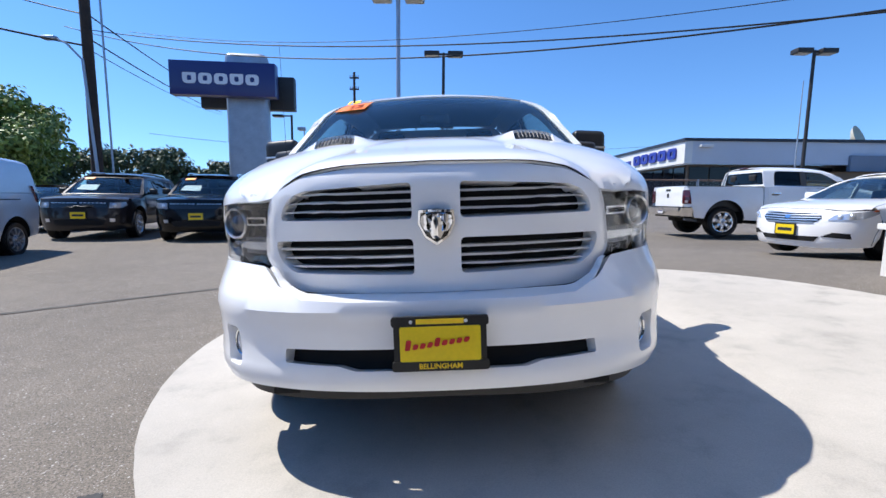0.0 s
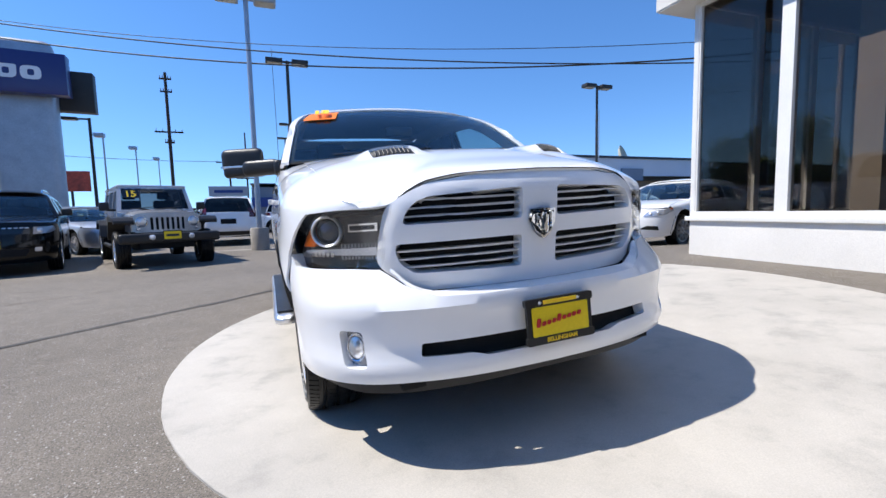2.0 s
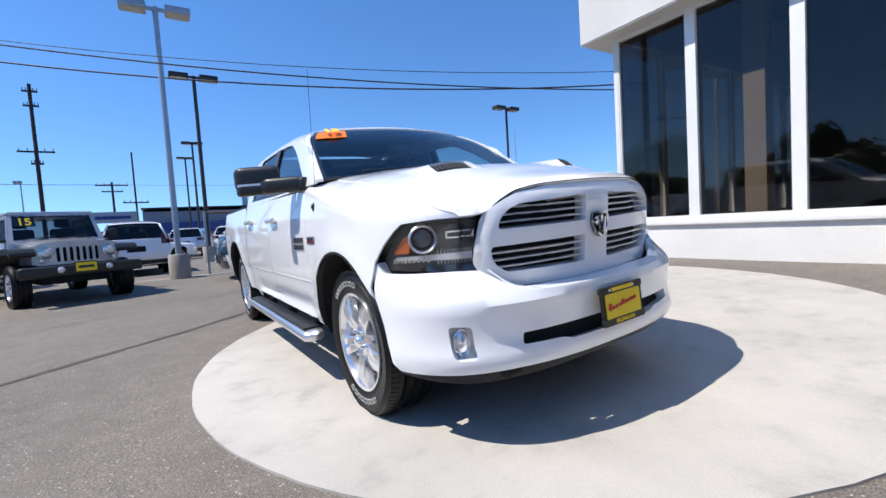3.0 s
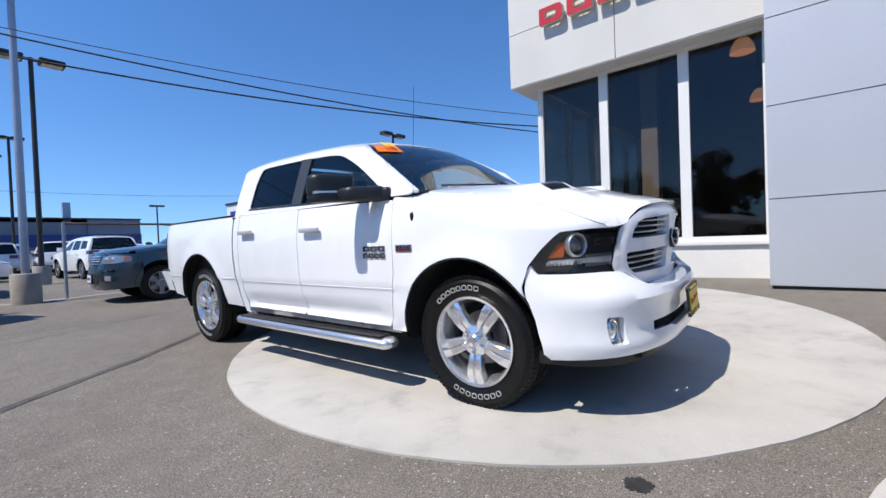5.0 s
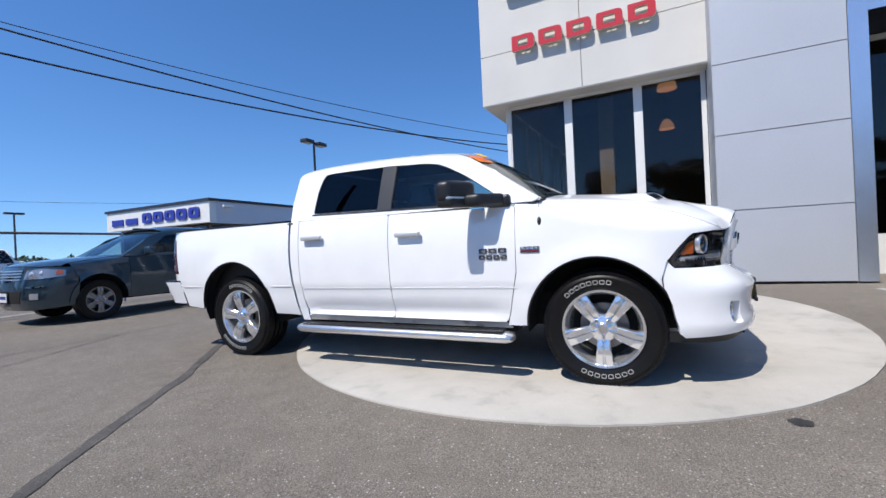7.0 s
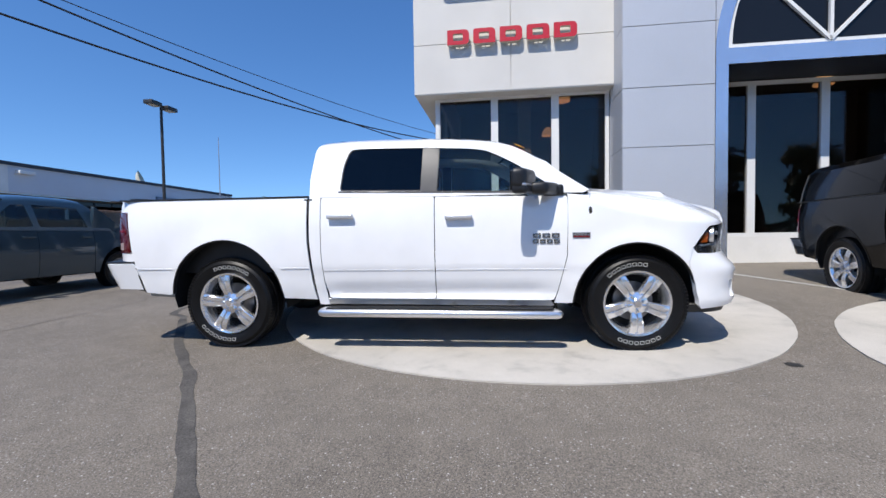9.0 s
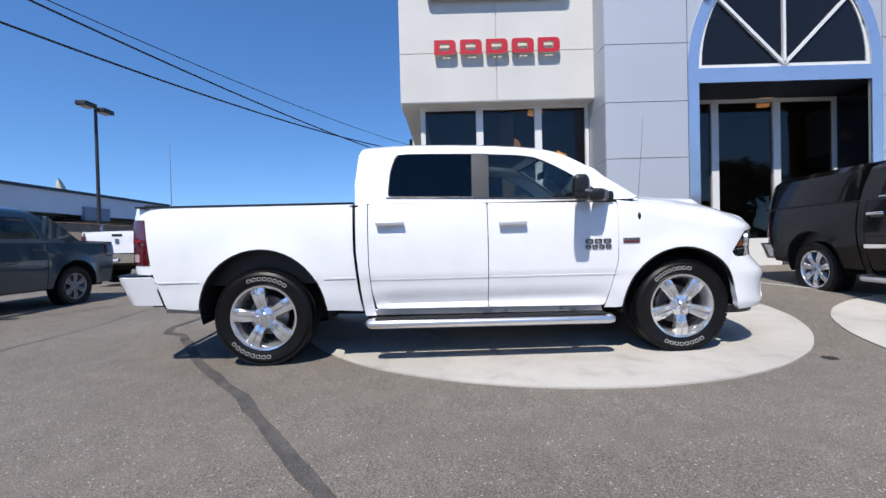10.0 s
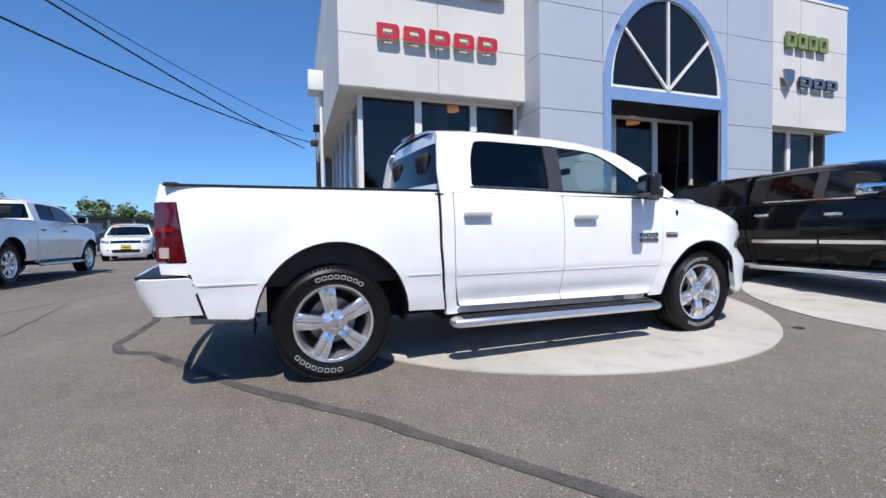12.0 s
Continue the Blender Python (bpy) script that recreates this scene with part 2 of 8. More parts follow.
def leaf_mat(name, dark, light):
    m, n, k, b = shader(name, light, 0.55)
    g = n.new("ShaderNodeNewGeometry")
    k.new(ramp(n, k, g.outputs["Random Per Island"], [(0.0, dark), (1.0, light)]), b.inputs["Base Color"])
    b.inputs["Subsurface Weight"].default_value = 0.0
    return m


LEAF = leaf_mat("broad_leaves", (0.055, 0.10, 0.016), (0.25, 0.33, 0.06))
LEAF_MID = leaf_mat("sunlit_leaves", (0.045, 0.075, 0.02), (0.15, 0.20, 0.06))
LEAF_DARK = leaf_mat("dark_leaves", (0.03, 0.05, 0.022), (0.075, 0.11, 0.045))

# ---- building tools ----
from mathutils.geometry import delaunay_2d_cdt


def part(name, bm, mat, parent=None, label="", sharp=38):
    """Links a bmesh as one mesh object, under a parent if there is one."""
    lim = radians(sharp)
    for f in bm.faces:
        f.smooth = True
    for e in bm.edges:
        if len(e.link_faces) != 2 or e.calc_face_angle(0) > lim:
            e.smooth = False
    me = bpy.data.meshes.new(name)
    bm.to_mesh(me)
    bm.free()
    for m in mat if isinstance(mat, (list, tuple)) else [mat]:
        me.materials.append(m)
    ob = new(name, me)
    if parent:
        ob.parent = parent
    return tagged(ob, label)


def share(name, ob, parent, m):
    """One more object on the mesh of ob."""
    o = new(name, ob.data)
    o.parent = parent
    o.matrix_basis = m
    return o


def empty(name, m, label, category, group="", kind=""):
    e = new(name)
    e.empty_display_size = 0.2
    e.matrix_basis = m
    return tagged(e, label, category, group, kind)


def from_arrays(v, f):
    me = bpy.data.meshes.new("tmp")
    me.from_pydata([tuple(p) for p in v], [], [tuple(q) for q in f])
    bm = bmesh.new()
    bm.from_mesh(me)
    bpy.data.meshes.remove(me)
    return bm


def box(x0, x1, y0, y1, z0, z1, bev=0.0, seg=2, bm=None):
    bm = bm or bmesh.new()
    r = bmesh.ops.create_cube(bm, size=1, matrix=Matrix.Translation(((x0 + x1) / 2, (y0 + y1) / 2, (z0 + z1) / 2)) @ Matrix.Diagonal((abs(x1 - x0), abs(y1 - y0), abs(z1 - z0), 1)))
    if bev:
        es = list({e for v in r["verts"] for e in v.link_edges})
        bmesh.ops.bevel(bm, geom=es, offset=bev, segments=seg, profile=0.6, affect="EDGES")
    return bm


def tube(a, b, r0, r1=None, seg=12, bm=None):
    bm = bm or bmesh.new()
    a, b = Vector(a), Vector(b)
    d = b - a
    m = Matrix.Translation((a + b) / 2) @ d.to_track_quat("Z", "Y").to_matrix().to_4x4()
    bmesh.ops.create_cone(bm, cap_ends=True, segments=seg, radius1=r0, radius2=r0 if r1 is None else r1, depth=d.length, matrix=m)
    return bm


def lathe(profile, seg=48, axis="X", bm=None):
    """Turns (radius, along) pairs about an axis."""
    bm = bm or bmesh.new()
    rings = []
    for r, h in profile:
        ring = []
        for i in range(seg):
            a = 2 * math.pi * i / seg
            p = (h, r * math.cos(a), r * math.sin(a)) if axis == "X" else (r * math.cos(a), r * math.sin(a), h)
            ring.append(bm.verts.new(p))
        rings.append(ring)
    for a, b in zip(rings, rings[1:]):
        for i in range(seg):
            bm.faces.new((a[i], a[(i + 1) % seg], b[(i + 1) % seg], b[i]))
    bmesh.ops.recalc_face_normals(bm, faces=bm.faces)
    return bm


def inside(poly, p):
    x, y = p[:, 0], p[:, 1]
    r = np.zeros(len(p), bool)
    q = np.asarray(poly)
    for (x0, y0), (x1, y1) in zip(q, np.roll(q, -1, 0)):
        if y0 != y1:
            r ^= ((y0 > y) != (y1 > y)) & (x < (x1 - x0) * (y - y0) / (y1 - y0) + x0)
    return r


def dense(poly, step):
    out = []
    for a, b in zip(poly, list(poly[1:]) + [poly[0]]):
        n = max(1, int(math.ceil(math.dist(a, b) / step)))
        out += [(a[0] + (b[0] - a[0]) * i / n, a[1] + (b[1] - a[1]) * i / n) for i in range(n)]
    return out


def rounded(poly, r, seg=4):
    """Rounds a polygon's corners; r is one radius or one for each corner."""
    out, n = [], len(poly)
    for i, p in enumerate(poly):
        ri = r[i] if isinstance(r, (list, tuple)) else r
        a, b, p = Vector(poly[i - 1]), Vector(poly[(i + 1) % n]), Vector(p)
        ri = min(ri, 0.45 * (a - p).length, 0.45 * (b - p).length)
        if ri < 1e-4:
            out.append(tuple(p))
            continue
        s, e = p + (a - p).normalized() * ri, p + (b - p).normalized() * ri
        for j in range(seg + 1):
            t = j / seg
            out.append(tuple(s * (1 - t) ** 2 + p * 2 * t * (1 - t) + e * t * t))
    return out


def lerp_table(x, table):
    xs, ys = zip(*table)
    return float(np.interp(x, xs, ys))


def smooth_table(x, table):
    """Monotone cubic through the table's pairs."""
    xs, ys = zip(*table)
    if x <= xs[0]:
        return ys[0]
    if x >= xs[-1]:
        return ys[-1]
    i = max(j for j in range(len(xs) - 1) if xs[j] <= x)
    h = xs[i + 1] - xs[i]
    d = [(ys[j + 1] - ys[j]) / (xs[j + 1] - xs[j]) for j in range(len(xs) - 1)]

    def slope(j):
        if j == 0 or j == len(xs) - 1:
            return d[0] if j == 0 else d[-1]
        return 0.0 if d[j - 1] * d[j] <= 0 else 2 * d[j - 1] * d[j] / (d[j - 1] + d[j])
    t = (x - xs[i]) / h
    return (2 * t**3 - 3 * t * t + 1) * ys[i] + (t**3 - 2 * t * t + t) * h * slope(i) + (3 * t * t - 2 * t**3) * ys[i + 1] + (t**3 - t * t) * h * slope(i + 1)


def sheet(outline, fmap, away, holes=(), step=0.07, thick=0.012, edge=None, proud=0.0):
    """A curved panel: the outline, with its holes, filled with small triangles and carried onto a surface by fmap(u, v).
    away: a direction that the outer face looks to. thick: metres inward."""
    edge = edge or step * 0.6
    loops = [dense(outline, edge)] + [dense(h, edge) for h in holes]
    pts, edges = [], []
    for lp in loops:
        s = len(pts)
        pts += lp
        edges += [(s + i, s + (i + 1) % len(lp)) for i in range(len(lp))]
    arr = np.array(loops[0])
    lo, hi = arr.min(0), arr.max(0)
    gx = np.arange(lo[0] + step * 0.4, hi[0], step)
    gy = np.arange(lo[1] + step * 0.4, hi[1], step * 0.9)
    grid = np.array([(x + (0.5 * step if j % 2 else 0), y) for j, y in enumerate(gy) for x in gx]) if len(gx) and len(gy) else np.zeros((0, 2))
    if len(grid):
        keep = inside(loops[0], grid)
        for h in loops[1:]:
            keep &= ~inside(h, grid)
        allb = np.array(pts)
        grid = grid[keep]
        if len(grid):
            d = np.sqrt(((grid[:, None, :] - allb[None]) ** 2).sum(2)).min(1)
            grid = grid[d > step * 0.42]
        pts += [tuple(g) for g in grid]
    vs, _, fs, *_ = delaunay_2d_cdt([Vector(p) for p in pts], edges, [], 0, 1e-6)
    vs = np.array([tuple(v) for v in vs])
    tri = np.array([f for f in fs if len(f) == 3])
    cen = vs[tri].mean(1)
    keep = inside(loops[0], cen)
    for h in loops[1:]:
        keep &= ~inside(h, cen)
    tri = tri[keep]
    P = np.array([tuple(fmap(*v)) for v in vs], float)
    nf = np.cross(P[tri[:, 1]] - P[tri[:, 0]], P[tri[:, 2]] - P[tri[:, 0]])
    if (nf @ np.array(away, float)).sum() < 0:
        tri, nf = tri[:, ::-1], -nf
    nv = np.zeros_like(P)
    for i in range(3):
        np.add.at(nv, tri[:, i], nf)
    nv /= np.maximum(np.linalg.norm(nv, axis=1, keepdims=True), 1e-12)
    P = P + nv * proud
    if thick:
        n = len(P)
        cnt = {}
        for a, b, c in tri:
            for e in ((a, b), (b, c), (c, a)):
                cnt[e] = 1
        rim = [e for e in cnt if (e[1], e[0]) not in cnt]
        V = np.vstack([P, P - nv * thick])
        F = [tuple(t) for t in tri] + [tuple(n + t[::-1]) for t in tri] + [(b, a, a + n, b + n) for a, b in rim]
    else:
        V, F = P, [tuple(t) for t in tri]
    bm = from_arrays(V, F)
    loose = [v for v in bm.verts if not v.link_faces]
    bmesh.ops.delete(bm, geom=loose, context="VERTS")
    return bm


def flat(outline, m, thick, holes=(), bev=0.0):
    """A flat plate of the outline (local x, y), standing proud of the pose m by its thickness."""
    bm = sheet(outline, lambda u, v: (u, v, thick), (0, 0, 1), holes, step=10, thick=thick, edge=9)
    bmesh.ops.transform(bm, matrix=m, verts=bm.verts)
    return bm


def text_mesh(text, size, depth, m, name, mat, parent=None, label="", align="CENTER", bold=0.0):
    c = bpy.data.curves.new("text", "FONT")
    c.body, c.size, c.extrude, c.align_x, c.align_y, c.offset = text, size, depth, align, "CENTER", bold
    o = bpy.data.objects.new("text", c)
    me = bpy.data.meshes.new_from_object(o)
    bpy.data.objects.remove(o)
    bpy.data.curves.remove(c)
    me.transform(m)
    me.materials.append(mat)
    ob = new(name, me)
    if parent:
        ob.parent = parent
    return tagged(ob, label)


def ground_z(x, y):
    """Height of the yard: it rises gently to the showroom."""
    h = max(0.012 * (x + 1), -0.07) if x < -1 else 0.05 * (min(x, 4.8) + 1)
    h += 0.012 * max(0.0, min(5.0, 2.4 - y))
    f = 1 if y < 5.5 else max(0.3, 1 - 0.7 * (y - 5.5) / 3.5)
    far = max(0.0, min(1.0, (math.hypot(x, y) - 40) / 40))
    return h * f * (1 - far)

# ---- ground ----
def axis_steps(lo, hi, fine_lo, fine_hi, fine, far):
    a = list(np.arange(fine_lo, fine_hi + 1e-6, fine))
    s, v = fine, fine_lo
    while v > lo:
        s = min(s * 1.35, far)
        v -= s
        a.insert(0, v)
    s, v = fine, fine_hi
    while v < hi:
        s = min(s * 1.35, far)
        v += s
        a.append(v)
    return a


def make_ground():
    xs, ys = axis_steps(-900, 900, -8, 9, 0.25, 120), axis_steps(-900, 1200, -8, 12, 0.25, 120)
    v = [(x, y, ground_z(x, y)) for y in ys for x in xs]
    n = len(xs)
    f = [(j * n + i, j * n + i + 1, (j + 1) * n + i + 1, (j + 1) * n + i) for j in range(len(ys) - 1) for i in range(n - 1)]
    g = part("ground", from_arrays(v, f), ASPHALT)
    tagged(g, "grey sunlit asphalt of a car dealer's yard", "asphalt", kind="structure")


def on_ground(lift):
    return lambda u, v: (u, v, ground_z(u, v) + lift)


def circle(cx, cy, r, n=120, wob=0.0):
    return [(cx + (r + wob * math.sin(i * 7.3) * math.sin(i * 2.1)) * math.cos(2 * math.pi * i / n), cy + (r + wob * math.sin(i * 7.3) * math.sin(i * 2.1)) * math.sin(2 * math.pi * i / n)) for i in range(n)]


def pad(cx, cy, r):
    p = part("pavement", sheet(circle(cx, cy, r, 160, 0.004), on_ground(0.012), (0, 0, 1), step=0.2, thick=0.03), CONCRETE)
    tagged(p, "round pale concrete display pad set in the asphalt", "concrete pad", "round display pads", "structure")


def ribbon(pts, w, lift, name, mat, label, cat, wob=0.35):
    rnd = random.Random(len(pts) * 7 + int(100 * w))
    fine = []
    for a, b in zip(pts, pts[1:]):
        k = max(1, int(math.dist(a, b) / 0.045))
        fine += [(a[0] + (b[0] - a[0]) * i / k, a[1] + (b[1] - a[1]) * i / k) for i in range(k)]
    fine.append(pts[-1])
    seed = Vector((w * 31, len(pts) * 1.7, 0))
    drift = [0.035 * noise.noise(seed + Vector((i * 0.11, 0, 0))) + 0.012 * noise.noise(seed + Vector((i * 0.4, 5, 0))) for i in range(len(fine))]
    fine = [(p[0] + q * 0.7, p[1] + q) for p, q in zip(fine, drift)]
    vs, fs = [], []
    for i, p in enumerate(fine):
        a, b = fine[max(0, i - 1)], fine[min(len(fine) - 1, i + 1)]
        d = (Vector(b) - Vector(a)).normalized()
        for s in (-1, 1):
            h = s * w * 0.5 * (1 + wob * (1.6 * noise.noise(seed + Vector((i * 0.23, s * 9, 2))) + rnd.uniform(-0.3, 0.3)))
            x, y = p[0] - d.y * h, p[1] + d.x * h
            vs.append((x, y, ground_z(x, y) + lift))
        if i:
            fs.append((2 * i - 2, 2 * i, 2 * i + 1, 2 * i - 1))
    bm = from_arrays(vs, fs)
    bmesh.ops.recalc_face_normals(bm, faces=bm.faces)
    if sum(f.normal.z for f in bm.faces) < 0:
        bmesh.ops.reverse_faces(bm, faces=bm.faces)
    return tagged(part(name, bm, mat), label, cat, kind="structure")


make_ground()
pad(1.15, 3.24, 2.88)
pad(-1.85, -2.15, 3.0)
ribbon([(3.2, 7.7), (1.5, 7.66), (0.75, 7.72), (0.42, 7.58), (0.22, 7.28), (-0.72, 6.65), (-1.7, 5.8), (-2.36, 5.33), (-2.78, 5.02), (-3.4, 4.55), (-5.2, 3.1), (-7.5, 1.2)], 0.082, 0.005, "trim", TAR, "dark tar seal along a crack in the asphalt", "tar seam", 0.22)
ribbon([(-9.0, 4.2), (-5.5, 6.3), (-2.5, 8.0), (-0.6, 8.9)], 0.014, 0.004, "trim", JOINT_LINE, "thin crack across the asphalt", "crack", 0.5)
ribbon([(-7.5, 9.6), (-3.0, 9.0), (1.0, 8.9), (4.0, 9.3)], 0.016, 0.004, "trim", JOINT_LINE, "thin paving joint across the asphalt", "crack", 0.5)
ribbon([(3.25, -0.5), (2.07, -1.0), (1.3, -1.33), (-0.5, -2.1)], 0.1, 0.006, "trim", mottled("worn_line_paint", (0.42, 0.41, 0.38), 0.7, 60, 8, 0.4, 0.1), "worn pale painted parking line on the asphalt", "road marking", 0.2)
ribbon([(0.95, 14.35), (-0.8, 14.15), (-3.0, 14.2)], 0.3, 0.006, "trim", CONCRETE_OLD, "worn concrete strip at the foot of the fence", "concrete strip", 0.1)
stain = part("oil_stain", sheet(circle(-1.24, 1.39, 0.055, 28, 0.01), on_ground(0.005), (0, 0, 1), step=0.04, thick=0), OIL)
tagged(stain, "small round dark oil stain on the asphalt", "stain", kind="structure")

# ---- showroom ----
SHOW = pose(4.37, 0, 0, 0, 0, -1.6)
showroom = empty("car_showroom", SHOW, "pale two-storey car showroom with silver entrance tower and large dark windows", "building", kind="structure")


def yz(m=0.0):
    """Maps (along, up) to the showroom's front plane, m metres behind it."""
    return lambda u, v: (m, u, v)


def rect(a, b, c, d):
    return [(a, c), (b, c), (b, d), (a, d)]


FRONT = (-1, 0, 0)


def panels(name, rows, cols, x, mat, thick, gap=0.007):
    for z0, z1 in zip(rows, rows[1:]):
        for y0, y1 in cols:
            part(name, sheet(rect(y0 + gap, y1 - gap, z0 + gap, z1 - gap), yz(x), FRONT, step=3, thick=thick, edge=2.9), mat, showroom)


# cream boxes over the windows
for ya, yb, cols in ((1.09, 5.13, [(1.09, 3.12), (3.12, 5.13)]), (-10.0, -5.87, [(-10.0, -7.93), (-7.93, -5.87)])):
    part("wall", box(0.03, 0.40, ya + 0.012, yb - 0.012, 3.95, 7.58), STUCCO, showroom, "cream upper wall of the showroom")
    part("wall", box(0.40, 9.0, yb - 0.20 if ya > 0 else ya + 0.012, yb - 0.012 if ya > 0 else ya + 0.2, 3.95, 7.58), STUCCO, showroom, "cream upper wall of the showroom")
    panels("wall_panel", [3.94, 4.96, 6.27, 7.6], cols, 0.0, STUCCO, 0.026)
    part("roof", box(-0.02, 9.02, ya - 0.02, yb + 0.02, 7.6, 7.68), WHITE_PAINT, showroom, "pale metal roof edge")
# side face panels of the corner box
for z0, z1 in zip([3.94, 4.96, 6.27], [4.96, 6.27, 7.6]):
    for x0, x1 in ((0.006, 3.0), (3.0, 6.0), (6.0, 9.0)):
        part("wall_panel", sheet(rect(x0 + 0.006, x1 - 0.006, z0 + 0.006, z1 - 0.006), lambda u, v: (u, 5.138, v), (0, 1, 0), step=3, thick=0.02, edge=2.9), STUCCO, showroom)
part("downpipe", tube((4.6, 5.2, 0.4), (4.6, 5.2, 5.2), 0.05, bm=box(4.3, 5.0, 5.14, 5.55, 5.2, 5.75, 0.01)), WHITE_PAINT, showroom, "white gutter box and downpipe")
for x in (5.2, 7.4):
    part("wall_lamp", box(x, x + 0.25, 5.14, 5.4, 4.25, 4.45, 0.03), POLE_DARK, showroom, "small dark wall lamp")

# silver tower with the arch
TROWS = [0.30, 1.39, 2.55, 3.64, 4.76, 5.86, 6.97, 8.3]
panels("metal_panel", TROWS, [(-0.5, 1.10), (-5.87, -4.24)], -0.62, METAL_PANEL, 0.03)


def arch(a, b, base, cy=-2.37, n=28):
    return [(cy + a * math.cos(math.pi * i / n), base + b * math.sin(math.pi * i / n)) for i in range(n + 1)]


for z0, z1 in zip(TROWS[3:], TROWS[4:]):
    band = rect(-4.233, -0.507, max(z0, 4.0) + 0.006, z1 - 0.006)
    if z0 >= 6.9:
        part("metal_panel", sheet(band, yz(-0.62), FRONT, step=3, thick=0.03, edge=2.9), METAL_PANEL, showroom)
        continue
    for side in (1, -1):
        edge = []
        for i in range(13):
            z = max(z0, 4.0) + 0.006 + (z1 - max(z0, 4.0) - 0.012) * i / 12
            q = min(1.0, max(0.0, (z - 4.24) / 2.36))
            w = 1.86 * math.sqrt(max(0.0, 1 - q * q)) if z < 6.6 else 0.002
            edge.append((-2.37 + side * max(w, 0.002), z))
        outer = -2.37 + side * 1.863
        ol = [(outer, edge[0][1])] + edge + [(outer, edge[-1][1])]
        if max(abs(p[0] - outer) for p in edge) > 0.02:
            part("metal_panel", sheet(ol, yz(-0.62), FRONT, step=0.6, thick=0.03, edge=0.3), METAL_PANEL, showroom)
outer = [(-4.24, 0.30), (-4.03, 0.30), (-4.03, 3.97), (-0.71, 3.97), (-0.71, 0.30), (-0.50, 0.30)] + arch(1.87, 2.36, 4.24)
part("door_surround", sheet(outer, yz(-0.635), FRONT, [arch(1.66, 2.13, 4.25)], step=0.4, thick=0.03), BRIGHT_TRIM, showroom, "mirror-bright metal surround of the arched entrance")
part("tower_wall", box(-0.585, -0.55, -0.71, 1.09, 0.3, 8.25), METAL_PANEL, showroom)
part("tower_wall", box(-0.585, -0.55, -5.86, -4.03, 0.3, 8.25), METAL_PANEL, showroom)
for y in (1.10, -5.87):
    s = 1 if y > 0 else -1
    for z0, z1 in zip(TROWS, TROWS[1:]):
        part("metal_panel", box(-0.59, 0.36, y - s * 0.03, y, z0 + 0.006, z1 - 0.006), METAL_PANEL, showroom)
part("plinth", box(-0.57, 0.3, -0.5, 1.07, 0.1, 0.3), JOINT, showroom, "dark recessed plinth")
part("plinth", box(-0.57, 0.3, -5.84, -4.24, 0.1, 0.3), JOINT, showroom)
part("roof", box(-0.64, 3.0, -5.89, 1.12, 8.3, 8.38), METAL_PANEL, showroom)
# arch window
arch_win = part("arched_window", sheet(arch(1.66, 2.13, 4.25), yz(-0.60), FRONT, [arch(1.585, 2.05, 4.32)], step=0.2, thick=0.06), WHITE_PAINT, showroom, "arched fanlight with white frame and dark panes")
part("pane", sheet(arch(1.6, 2.07, 4.3), yz(-0.575), FRONT, step=0.3, thick=0.01), DARK_WINDOW, arch_win)
for a in (90, 134, 46):
    d = Vector((0, math.cos(radians(a)), math.sin(radians(a))))
    ln = 2.05 if a == 90 else 1.80
    p0, p1 = Vector((-0.60, -2.37, 4.3)), Vector((-0.60, -2.37, 4.3)) + d * ln
    bm = box(-0.03, 0.03, -0.028, 0.028, 0, ln)
    bmesh.ops.transform(bm, matrix=Matrix.Translation(p0) @ Matrix.Rotation(radians(90 - a), 4, "X"), verts=bm.verts)
    part("mullion", bm, WHITE_PAINT, arch_win)


def window(name, ya, yb, z0, z1, x, label, glass, frame_mat=None, w=0.075):
    fm = frame_mat or WHITE_PAINT
    win = part(name, sheet(rect(ya, yb, z0, z1), yz(x), FRONT, [rect(ya + w, yb - w, z0 + w, z1 - w)], step=2, thick=0.1, edge=1.9), fm, showroom, label)
    p = part("pane", box(x + 0.05, x + 0.06, ya + w - 0.01, yb - w + 0.01, z0 + w - 0.01, z1 - w + 0.01), glass, win)
    p.visible_shadow = False
    return win


BIG = "tall dark showroom window in a white metal frame"
for y0, y1 in zip([1.11, 2.20, 3.47], [2.20, 3.47, 4.75]):
    window("window", y0, y1, 0.86, 3.95, 0.35, BIG, SHOP_GLASS)
for y0, y1 in zip([-6.9, -8.0, -9.1], [-5.87, -6.9, -8.0]):
    window("window", y0, y1, 0.86, 3.95, 0.35, BIG, SHOP_GLASS)
# side windows of the corner
for i in range(6):
    x0 = 0.36 + 1.27 * i
    w = part("window", sheet(rect(x0, x0 + 1.27, 0.86, 3.95), lambda u, v: (u, 4.75, v), (0, 1, 0), [rect(x0 + 0.06, x0 + 1.21, 0.92, 3.89)], step=2, thick=0.1, edge=1.9), WHITE_PAINT, showroom, BIG)
    p = part("pane", box(x0 + 0.05, x0 + 1.22, 4.69, 4.70, 0.91, 3.9), SHOP_GLASS, w)
    p.visible_shadow = False
part("sill", box(0.30, 0.47, 1.10, 4.80, 0.80, 0.865, 0.006), WHITE_PAINT, showroom)
part("sill", box(0.47, 8.0, 4.73, 4.80, 0.80, 0.865, 0.006), WHITE_PAINT, showroom)
part("wall", box(0.35, 0.50, 1.10, 4.75, 0.0, 0.80), DADO, showroom, "low white painted wall under the windows")
part("wall", box(0.50, 8.0, 4.60, 4.75, 0.0, 0.80), DADO, showroom, "low white painted wall under the windows")
part("wall", box(0.35, 0.50, -9.1, -5.87, 0.0, 0.86), DADO, showroom, "low white painted wall under the windows")
